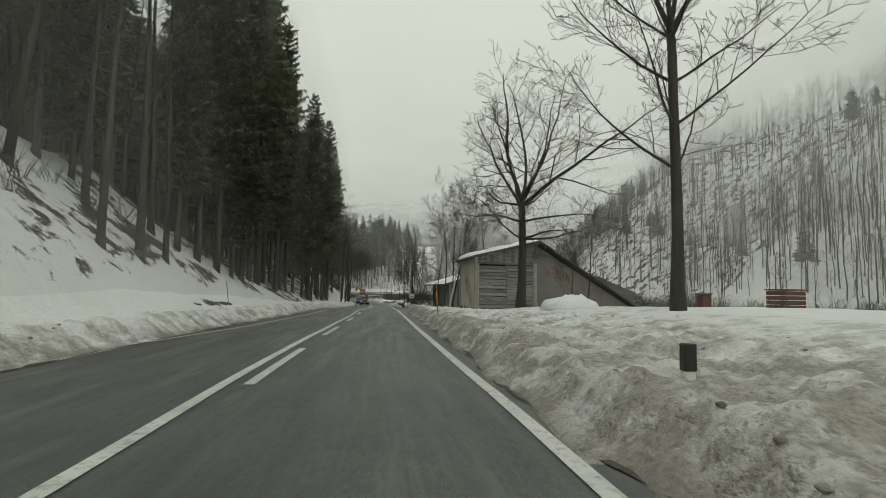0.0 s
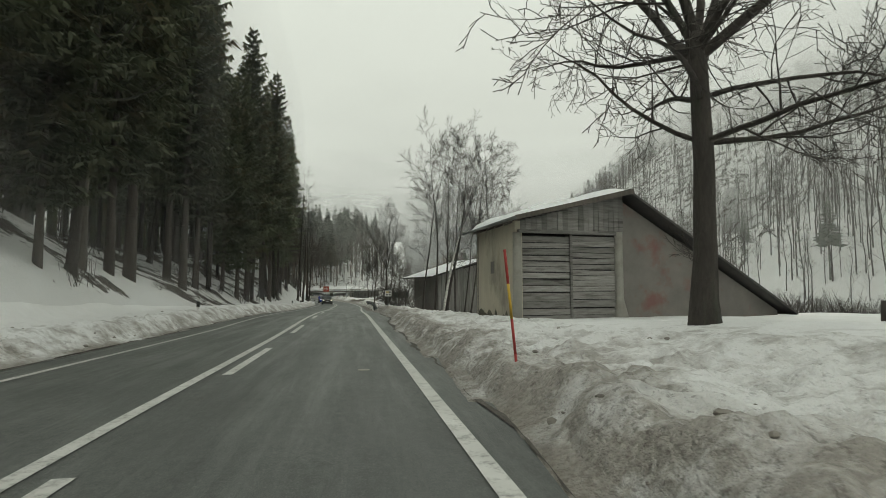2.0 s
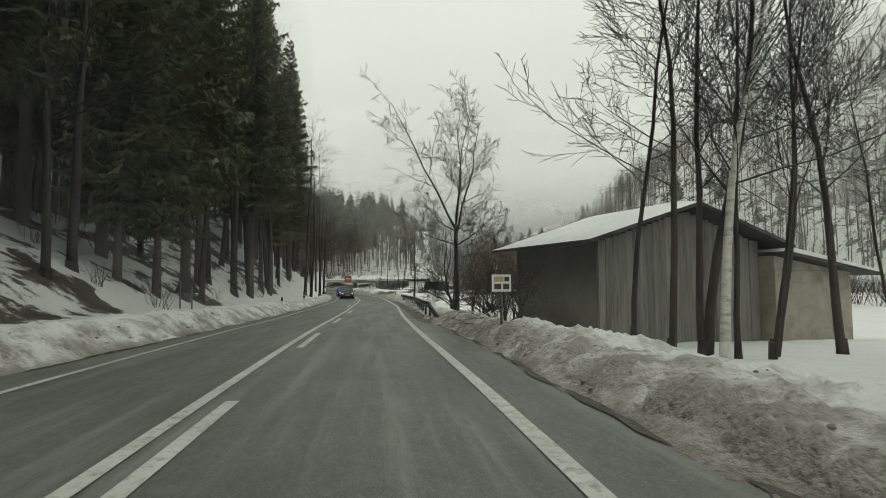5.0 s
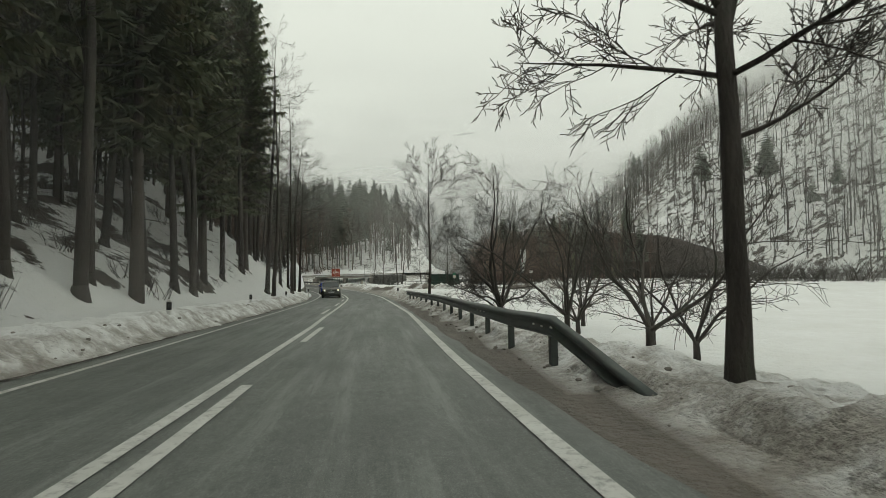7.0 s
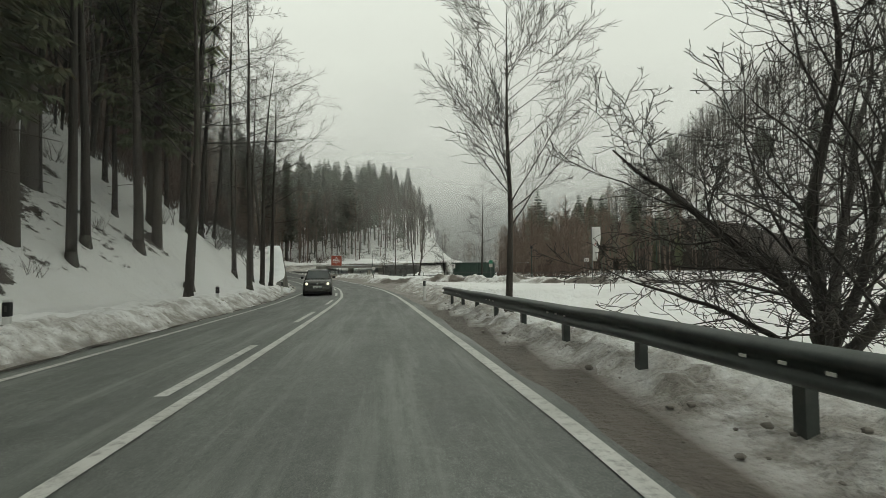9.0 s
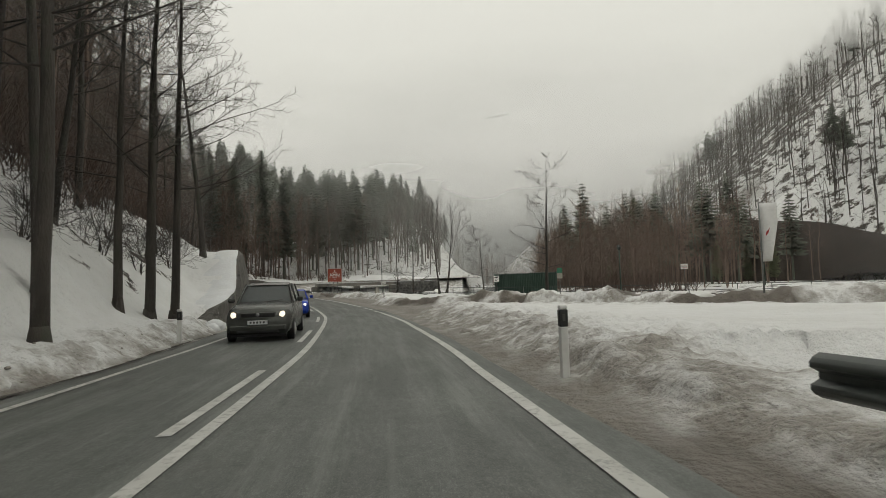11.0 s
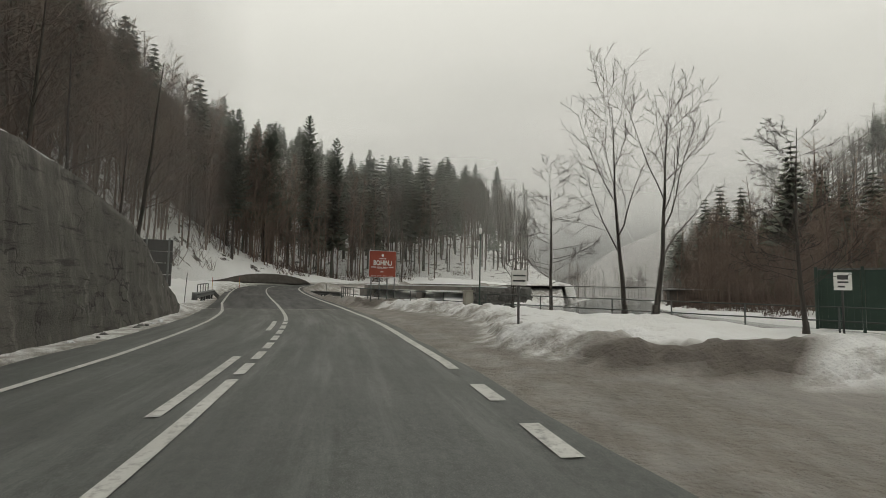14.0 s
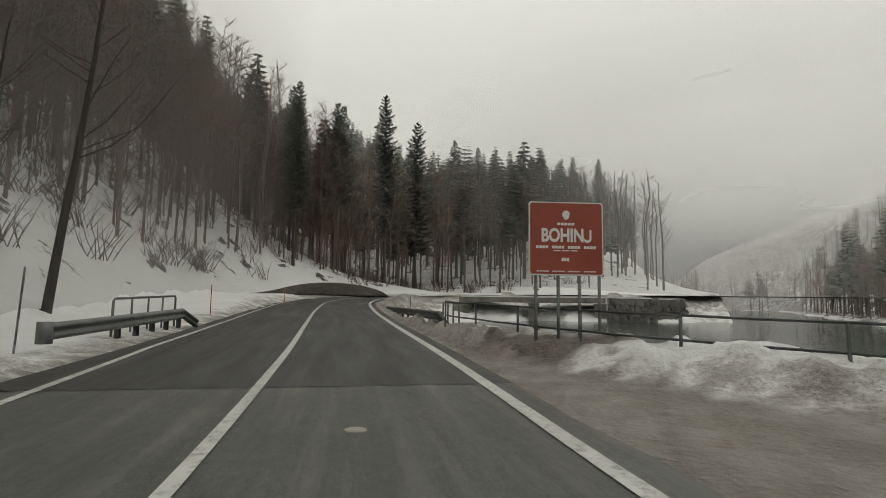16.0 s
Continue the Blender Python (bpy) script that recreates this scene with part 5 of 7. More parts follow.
LEAFLESS = [bare_tree("beech_tree", "tall leafless forest tree with a straight trunk", FOREST, 300 + k, 15 + k, 0.15 + 0.015 * k, 1, 3, 0.05, group="leafless trees on the slope") for k in range(4)]
used = set()
spots = []
rs = random.Random(8)
# front row of the wood along the road
y = 19.0
while y < 104:
    dd = -7.4 - rs.uniform(0, 1.6) - (1.0 if 52 < y < 62 else 0)
    if not 43 < y < 50.5:
        spots.append((road_place(y, dd), y))
    y += rs.uniform(1.5, 2.6)
tries = 0
while len(spots) < 142 and tries < 9000:
    tries += 1
    y = rs.uniform(6, 112)
    dd = -rs.uniform(8.6, 30)
    if y < 26 and dd > -10:
        continue
    q0 = road_place(y, dd)
    if q0.x < -0.46 * q0.y and rs.random() < 0.55:
        continue
    if 41 < y < 52 and dd > -15:
        continue
    p = road_place(y, dd)
    if all((p - q).length > 2.1 for q, _ in spots):
        spots.append((p, y))
for n, (p, y) in enumerate(spots):
    leafless = rs.random() < float(np.interp(y, [10, 26, 50, 64, 80, 100, 106], [0.25, 0.12, 0.15, 0.35, 0.55, 0.7, 0.9]))
    if p.x < -0.46 * p.y:
        leafless = rs.random() < 0.6
    src = LEAFLESS[rs.randrange(4)] if leafless else PROTO[rs.randrange(4)]
    size = rs.uniform(0.95, 1.2) * (1.15 if leafless and y > 75 else 1) * (float(np.interp(y, [22, 40, 75], [1.0, 1.16, 1.28])) if not leafless else 1)
    if id(src) not in used:
        used.add(id(src))
        src.matrix_basis = pose(p.x, p.y, level(p.x, p.y) - 0.1, 0, 0, rs.uniform(0, 360))
    else:
        plant(src, p.x, p.y, rs.uniform(0, 360), size)
# single trees above the wall and along the bend
for x, y in ((-24.6, 108.5), (-21.9, 105.5), (-23.3, 112), (-27.5, 112.5), (-26, 117), (-38.5, 152), (-40.6, 155.5), (-37.5, 147), (-43, 150), (-34.8, 142), (-30.5, 131), (-33, 137), (-22.5, 100), (-24.5, 102.5), (-26.8, 105), (-28.5, 108.5), (-31, 112), (-29.5, 116), (-33, 119), (-23.5, 97), (-36, 127), (-14.8, 17.5), (-16.2, 20.5), (-15.4, 23.5), (-18, 25.5), (-19.5, 21), (-17.6, 28.5), (-13.9, 20.2), (-20.5, 30), (-22, 26)):
    plant(LEAFLESS[rs.randrange(4)], x, y, rs.uniform(0, 360), rs.uniform(0.6, 0.95) if y > 60 else rs.uniform(0.8, 1.05))


# ---- far woods, one mesh a wood ----
def low_spruce(seed):
    rng = Rng(seed)
    low = rng(0.28, 0.45)
    s = Shape()
    s.tube([(0, 0, -0.05), (0, 0, 0.95)], [0.012, 0.002], 4, False)
    z = low
    while z < 0.98:
        u = (z - low) / (1 - low)
        reach = 0.145 * (1 - u) ** 0.8 + 0.012
        n = 8
        t0 = rng(0, 6.28)
        for k in range(n):
            a = t0 + 6.283 * (k + rng(-0.35, 0.35)) / n
            ln = reach * rng(0.6, 1.25)
            o, sd = Vector((math.cos(a), math.sin(a), 0)), Vector((-math.sin(a), math.cos(a), 0))
            b = Vector((0, 0, z))
            tip = b + o * ln + Vector((0, 0, -0.25 * ln))
            w = ln * 0.22
            s.add([tuple(b), tuple(b + o * ln * 0.55 + sd * w - Vector((0, 0, 0.35 * ln))), tuple(tip), tuple(b + o * ln * 0.55 - sd * w - Vector((0, 0, 0.35 * ln)))], [(0, 1, 2), (0, 2, 3)])
        z += 0.030
    return s


def low_bare(seed, crown=1.0, limbs=20, stem=1.0, low=0.3):
    rng = Rng(seed)
    s = Shape()
    pts = [(rng(-0.01, 0.01) * i, rng(-0.01, 0.01) * i, -0.04 + 1.0 * i / 4) for i in range(5)]
    s.tube(pts, [stem * q for q in (0.010, 0.0085, 0.007, 0.0045, 0.0015)], 3, False)
    for k in range(limbs):
        z = rng(low, 0.95)
        a, ln = rng(0, 6.28), rng(0.10, 0.24) * (1.15 - z) * 1.7
        b = Vector(pts[min(int(z * 4), 3)]).lerp(Vector(pts[min(int(z * 4) + 1, 4)]), z * 4 % 1)
        e = b + Vector((math.cos(a) * ln * 0.75, math.sin(a) * ln * 0.75, ln * rng(0.5, 1.0)))
        s.tube([b, e], [0.0019, 0.0007], 3, False)
        for j in range(int(7 * crown)):
            u = rng(0.2, 1.0)
            q = b.lerp(e, u)
            dv = Vector((rng(-1, 1), rng(-1, 1), rng(-0.2, 1.1))).normalized()
            l2 = rng(0.03, 0.085)
            w = dv.cross(Vector((rng(-1, 1), rng(-1, 1), rng(-1, 1)))).normalized() * 0.0012
            s.add([tuple(q - w), tuple(q + w), tuple(q + dv * l2)], [(0, 1, 2)])
    return s


def brush(seed):
    rng = Rng(seed)
    s = Shape()
    for k in range(16):
        a, ln = rng(0, 6.28), rng(0.5, 1.0)
        b = Vector((rng(-0.25, 0.25), rng(-0.25, 0.25), -0.05))
        e = b + Vector((math.cos(a) * 0.45, math.sin(a) * 0.45, 1)).normalized() * ln
        s.tube([b, b.lerp(e, 0.5) + Vector((rng(-0.05, 0.05), rng(-0.05, 0.05), 0)), e], [0.009, 0.007, 0.002], 3, False)
        for j in range(5):
            q = b.lerp(e, rng(0.3, 0.95))
            dv = Vector((rng(-1, 1), rng(-1, 1), rng(0, 1))).normalized()
            w = dv.cross(Vector((0.3, 0.5, 0.8))).normalized() * 0.0035
            s.add([tuple(q - w), tuple(q + w), tuple(q + dv * rng(0.12, 0.3))], [(0, 1, 2)])
    return s


def scatter(name, protos, spots, material, label, category):
    """Many small plants as one mesh. spots: x, y, height, width ratio."""
    vs, fs, k = [], [], 0
    r = np.random.RandomState(len(spots))
    data = []
    for s in protos:
        data.append((np.array(s.v), [np.array(q) for q in s.f]))
    xs, ys = np.array([q[0] for q in spots]), np.array([q[1] for q in spots])
    zs = ground(xs, ys)[0]
    for (x, y, h, w), z in zip(spots, zs):
        v, f = data[r.randint(len(data))]
        a = r.uniform(0, 6.28)
        ca, sa = math.cos(a), math.sin(a)
        q = np.stack([(v[:, 0] * ca - v[:, 1] * sa) * h * w + x, (v[:, 0] * sa + v[:, 1] * ca) * h * w + y, v[:, 2] * h + z], 1)
        vs.append(q)
        fs.extend((p + k).tolist() for p in f)
        k += len(v)
    m = bpy.data.meshes.new(name)
    m.from_pydata(np.concatenate(vs).tolist(), [], fs)
    m.materials.append(material)
    m.update()
    tagged(new(name, m), label, category, kind="stuff")


LOWS = [low_spruce(k) for k in range(5)]
BARES = [low_bare(20 + k, 0.9) for k in range(6)]
DENSE = [low_bare(40 + k, 1.45, 26, 0.62, 0.16) for k in range(5)]
BRUSH = [brush(50 + k) for k in range(6)]
r2 = random.Random(77)


def picks(n, fx, test, lo, hi, w0=0.8, w1=1.2, tone=lambda x, y: 1.0):
    out = []
    guard = 0
    while len(out) < n and guard < n * 30:
        guard += 1
        x, y = fx()
        if test(x, y):
            out.append((x, y, r2.uniform(lo, hi) * tone(x, y), r2.uniform(w0, w1)))
    return out


def clear(x, y, gap=7.0):
    d, _, _ = to_road([x], [y])
    return abs(d[0]) > gap


# hill across the meadow
foot_at = lambda y: float(np.interp(y, [-50, 150, 230, 330, 600], [HILL_X, HILL_X, 38, 46, 95]))
scatter("hillside_wood", [low_bare(60 + k, 1.6, 12, 0.95) for k in range(6)], picks(1650, lambda: (r2.uniform(34, 158), r2.uniform(-10, 300)), lambda x, y: 4 < x - foot_at(y) < 84, 10, 17), TWIG, "leafless beech wood on a steep snowy hillside", "wood")
scatter("hill_foot_wood", BARES, picks(260, lambda: (r2.uniform(58, 88), r2.uniform(-5, 175)), lambda x, y: 0 < x - foot_at(y) < 24, 8, 14), TWIG, "leafless trees crowding the foot of the hill", "wood")
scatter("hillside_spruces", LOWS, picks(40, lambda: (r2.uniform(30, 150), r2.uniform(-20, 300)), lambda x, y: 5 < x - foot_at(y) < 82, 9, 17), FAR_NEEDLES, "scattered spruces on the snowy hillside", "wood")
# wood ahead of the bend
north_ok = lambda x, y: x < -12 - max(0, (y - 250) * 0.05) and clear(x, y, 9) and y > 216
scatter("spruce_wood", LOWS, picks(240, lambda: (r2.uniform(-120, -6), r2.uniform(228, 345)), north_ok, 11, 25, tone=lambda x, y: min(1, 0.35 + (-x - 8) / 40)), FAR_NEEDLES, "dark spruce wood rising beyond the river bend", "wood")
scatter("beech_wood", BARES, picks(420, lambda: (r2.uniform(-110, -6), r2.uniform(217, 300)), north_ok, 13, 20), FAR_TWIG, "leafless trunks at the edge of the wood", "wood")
# tall spruces standing out on the skyline: x, y, height of the tip
def far_spruce(seed, h, wide):
    t, c = spruce(seed, h, 0.16, 0.3, wide, 0.8)
    ob = thing("spruce_tree", "tall spruce standing above the wood beyond the bend", "tree", "skyline spruces")
    part("trunk", t, SPRUCE_BARK, ob, "", True)
    part("crown", c, FAR_NEEDLES, ob, "dark needle branches paled by haze in the colour")
    return ob


SKYLINE = [far_spruce(211, 20, 2.9), far_spruce(212, 20, 2.5), far_spruce(213, 20, 3.2)]
for k, (x, y, top) in enumerate(((-58.3, 212, 29.5), (-52.4, 215.3, 32.0), (-50, 222, 29.6), (-49.4, 245, 33.7), (-46.9, 255, 35.0), (-42.4, 262, 32.2), (-36.8, 276, 38.0), (-31.9, 285, 36.4), (-27.1, 290, 41.2), (-20.2, 293, 41.0), (-15.8, 296, 33), (-11.2, 300, 27), (-59.2, 200, 27.8), (-56, 196, 26.4), (-55.6, 205, 27.3))):
    size = (top - level(x, y)) / 20
    if k < 3:
        set_tree(SKYLINE[k], x, y, k * 70, size)
    else:
        plant(SKYLINE[k % 3], x, y, k * 70, size)
# brown thicket above the wall
scatter("thicket", BRUSH, picks(400, lambda: (r2.uniform(-50, -20), r2.uniform(106, 144)), lambda x, y: -28 < to_road([x], [y])[0][0] < -10.5, 2.0, 4.4, 0.7, 1.2), BROWN_TWIG, "dense reddish-brown bare thicket above the wall", "brush")
scatter("roadside_wood", DENSE, picks(240, lambda: (r2.uniform(-62, -16), r2.uniform(4, 118)), lambda x, y: -48 < to_road([x], [y])[0][0] < -14, 13, 20, 0.8, 1.1), TWIG, "leafless wood deep behind the roadside spruces", "wood")
scatter("roadside_spruces", LOWS, picks(150, lambda: (r2.uniform(-60, -16), r2.uniform(4, 84)), lambda x, y: -44 < to_road([x], [y])[0][0] < -16, 15, 21, 1.0, 1.3), NEEDLES, "dark spruces deep in the roadside wood", "wood")
# slope above the wall and the bend
slope_ok = lambda x, y: (to_road([x], [y])[0][0] < (-11 if y < 146 else -14)) and x < -24
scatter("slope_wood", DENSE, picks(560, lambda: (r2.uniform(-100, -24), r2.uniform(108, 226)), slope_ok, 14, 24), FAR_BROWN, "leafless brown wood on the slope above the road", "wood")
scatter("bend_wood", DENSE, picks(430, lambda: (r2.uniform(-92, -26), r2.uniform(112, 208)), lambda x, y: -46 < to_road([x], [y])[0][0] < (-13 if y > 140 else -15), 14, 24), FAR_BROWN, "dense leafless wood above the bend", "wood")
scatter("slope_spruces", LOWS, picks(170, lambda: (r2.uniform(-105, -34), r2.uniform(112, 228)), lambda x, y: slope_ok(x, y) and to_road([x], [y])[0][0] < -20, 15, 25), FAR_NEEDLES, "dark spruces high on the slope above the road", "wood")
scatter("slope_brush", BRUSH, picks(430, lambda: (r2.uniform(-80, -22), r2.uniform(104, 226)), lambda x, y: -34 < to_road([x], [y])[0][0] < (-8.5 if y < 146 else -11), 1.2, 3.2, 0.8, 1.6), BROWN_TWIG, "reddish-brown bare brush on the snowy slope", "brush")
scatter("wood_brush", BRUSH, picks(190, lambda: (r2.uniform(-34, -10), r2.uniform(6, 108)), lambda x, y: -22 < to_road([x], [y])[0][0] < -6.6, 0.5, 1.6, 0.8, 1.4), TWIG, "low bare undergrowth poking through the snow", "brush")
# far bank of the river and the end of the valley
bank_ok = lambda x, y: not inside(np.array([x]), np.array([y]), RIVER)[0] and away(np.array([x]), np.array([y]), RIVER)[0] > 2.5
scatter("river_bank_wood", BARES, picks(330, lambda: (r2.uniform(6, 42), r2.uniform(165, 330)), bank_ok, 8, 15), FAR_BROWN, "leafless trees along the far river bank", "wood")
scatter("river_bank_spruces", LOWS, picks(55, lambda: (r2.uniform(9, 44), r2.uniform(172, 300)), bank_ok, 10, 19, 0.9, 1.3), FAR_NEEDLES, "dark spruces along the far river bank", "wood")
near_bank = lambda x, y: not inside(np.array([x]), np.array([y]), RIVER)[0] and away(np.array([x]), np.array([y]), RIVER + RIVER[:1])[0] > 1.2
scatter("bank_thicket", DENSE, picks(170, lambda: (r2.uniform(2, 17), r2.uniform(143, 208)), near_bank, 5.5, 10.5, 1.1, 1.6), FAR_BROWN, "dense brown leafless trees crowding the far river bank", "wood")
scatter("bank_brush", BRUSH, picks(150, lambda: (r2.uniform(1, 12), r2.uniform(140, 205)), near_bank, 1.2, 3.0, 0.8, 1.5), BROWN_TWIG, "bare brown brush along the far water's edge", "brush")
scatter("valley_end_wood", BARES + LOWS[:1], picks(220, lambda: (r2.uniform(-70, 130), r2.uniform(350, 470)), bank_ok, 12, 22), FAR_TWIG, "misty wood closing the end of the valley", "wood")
scatter("meadow_hedge", BRUSH, picks(330, lambda: (r2.uniform(42, 62), r2.uniform(10, 170)), lambda x, y: True, 1.5, 4.4, 0.8, 1.6), TWIG, "bare hedge along the railway bank", "brush")


# ---- barn beside the road ----
def barn_one():
    at = pose(2.05, 33.23, -0.15, 0, 0, 11.5)
    b = thing("barn", "old plastered barn with grey slatted doors and a snowy lopsided roof", "barn", at=at)
    ln, rx, rz, ex, ez = 4.0, 4.15, 4.78, 11.0, 0.75
    side = Shape().box(0, 0.0, -0.5, 0.28, ln, 3.70, bevel=0.02)
    part("side_wall", side, PLASTER, b, "stained beige plaster wall")
    part("plinth", Shape().box(-0.03, 0.02, -0.5, 0.0, ln, 0.42), PLASTER_GREY, b, "darker damp plinth")
    part("corner_pillar", Shape().tube([(0.08, 0.02, -0.5), (0.09, 0.01, 3.3)], [0.17, 0.15], 12), PLASTER_LIGHT, b, "pale worn plaster corner", True)
    part("wall_patch", Shape().box(-0.006, 1.95, 1.95, 0.0, 2.35, 2.40), PLASTER_GREY, b, "square grey repair patch")
    rb = random.Random(4)
    for k in range(14):
        y0, w0 = rb.uniform(0.05, ln - 0.7), rb.uniform(0.25, 0.7)
        h0 = rb.uniform(0.06, 0.32) * (1.8 if y0 < 0.6 else 1)
        part("damp_stain", Shape().extrude([(-w0 / 2, 0), (w0 / 2, 0), (w0 * 0.42, h0 * 0.6), (w0 * 0.15, h0), (-w0 * 0.2, h0 * 0.8), (-w0 * 0.45, h0 * 0.4)], 0, 0.004 + 0.0007 * k, pose(-0.03, y0 + w0 / 2, 0.32, 0, 0, 90)), STAIN, b, "dark mossy damp stain")
    # front wall right of the doors, under the long slope
    f = Shape()
    f.extrude([(4.15, -0.5), (11.0, -0.5), (11.0, 0.55), (4.15, 4.55)], 0.05, 0.3)
    part("front_wall", f, PLASTER_RED, b, "grey plaster wall with reddish stains")
    part("door_pillar", Shape().tube([(4.1, 0.02, -0.5), (4.05, 0.02, 0.45), (4.0, 0.02, 1.0), (4.0, 0.02, 3.4)], [0.42, 0.24, 0.15, 0.14], 12), PLASTER_LIGHT, b, "pale flared plaster pillar", True)
    part("back_wall", Shape().extrude([(0, -0.5), (11, -0.5), (11, 0.5), (rx, rz - 0.2), (0, 3.5)], ln - 0.25, ln), PLASTER_GREY, b)
    # gable boards over the doors
    x = 0.2
    while x < 4.1:
        top = 3.62 + (x + 0.2) * 0.262
        part("gable_board", Shape().box(x, -0.02 + random.uniform(-0.008, 0.008), 3.38, x + 0.19, 0.06, top), OLD_WOOD, b)
        x += 0.2
    part("lintel", Shape().box(0.1, -0.05, 3.28, 4.15, 0.1, 3.40, bevel=0.01), OLD_WOOD, b)
    # black sheet behind the slats paints in the shade of the inside
    part("shade_panel", Shape().box(0.2, 0.3, -0.4, 4.0, 0.36, 3.4), BLACK, b, "black panel for the shade behind the slats")
    for k, (x0, x1) in enumerate(((0.27, 2.08), (2.14, 3.88))):
        door = new("door", Shape().box(x0, 0.13, -0.1, x0 + 0.1, 0.19, 3.25).box(x1 - 0.1, 0.13, -0.1, x1, 0.19, 3.25).box(x0, 0.13, 1.4, x1, 0.18, 1.52).mesh("door", DARK_WOOD))
        door.parent = b
        tagged(door, "weathered grey slatted barn door leaf")
        z = -0.12
        while z < 3.2:
            h = random.uniform(0.15, 0.20) if z > 1.15 or z < 0.4 else random.uniform(0.2, 0.3)
            tilt = random.uniform(-0.025, 0.025)
            y0 = random.uniform(0.03, 0.08)
            xx = x1 - (random.uniform(0.1, 0.9) if random.random() < 0.12 else 0)
            o = Shape().extrude([(x0, z), (xx, z + tilt), (xx, z + tilt + h), (x0, z + h)], y0, y0 + 0.03)
            s = part("slat", o, OLD_WOOD, door)
            z += h + random.uniform(0.012, 0.05)
    part("mid_post", Shape().box(2.07, -0.02, -0.1, 2.15, 0.05, 3.28), OLD_WOOD, b)
    # roof: short slope to the road, long slope away
    yo, y1 = -0.75, ln + 0.7
    lx, lz = -0.28, 3.66

    def slab(name, a, c, t0, t1, mat, ya, yb, label=""):
        return part(name, Shape().extrude([(a[0], a[1] + t0), (c[0], c[1] + t0), (c[0], c[1] + t1), (a[0], a[1] + t1)], ya, yb), mat, b, label)

    slab("roof_slope", (lx, lz), (rx, rz), 0.0, 0.09, ROOF_EDGE, yo, y1, "dark roof boards")
    slab("roof_slope", (rx, rz), (ex + 0.4, ez - 0.35), 0.0, 0.09, ROOF_EDGE, yo + 0.25, y1, "dark roof boards")

    def snow_on(a, c, ya, yb, thick, name="roof_snow"):
        s = Shape()
        n, m = 18, 8
        for j in range(m + 1):
            for i in range(n + 1):
                u, w = i / n, j / m
                edge = min(1, min(u, 1 - u) * 9, min(w, 1 - w) * 7)
                s.v.append((a[0] + (c[0] - a[0]) * u, ya + (yb - ya) * w, a[1] + (c[1] - a[1]) * u + 0.09 + thick * edge ** 0.5 * (1 + 0.35 * WOB.at(u * 9, w * 7 + a[0], 1.6))))
        for j in range(m):
            for i in range(n):
                k = j * (n + 1) + i
                s.f.append((k, k + 1, k + n + 2, k + n + 1))
        part(name, s, ROOF_SNOW, b, "layer of melting snow on the roof", True)

    snow_on((lx + 0.05, lz + 0.01), (rx, rz), yo + 0.05, y1 - 0.05, 0.22)
    snow_on((rx, rz), (ex + 0.3, ez - 0.29), yo + 0.3, y1 - 0.05, 0.12)
    for y in np.linspace(0.25, ln - 0.25, 5):
        part("rafter", Shape().extrude([(lx + 0.03, lz - 0.12), (0.3, lz + 0.09), (0.3, lz + 0.21), (lx + 0.03, lz - 0.0)], y - 0.05, y + 0.05), DARK_WOOD, b)
    part("fascia", Shape().extrude([(lx - 0.02, lz - 0.06), (rx, rz - 0.1), (rx, rz + 0.06), (lx - 0.02, lz + 0.1)], yo - 0.03, yo), DARK_WOOD, b, "dark verge board")
    part("gutter", Shape().tube([(lx - 0.05, yo - 0.1, lz + 0.0), (lx - 0.05, y1 + 0.1, lz + 0.02)], 0.055, 8), STEEL, b, "dull metal gutter", True)


barn_one()


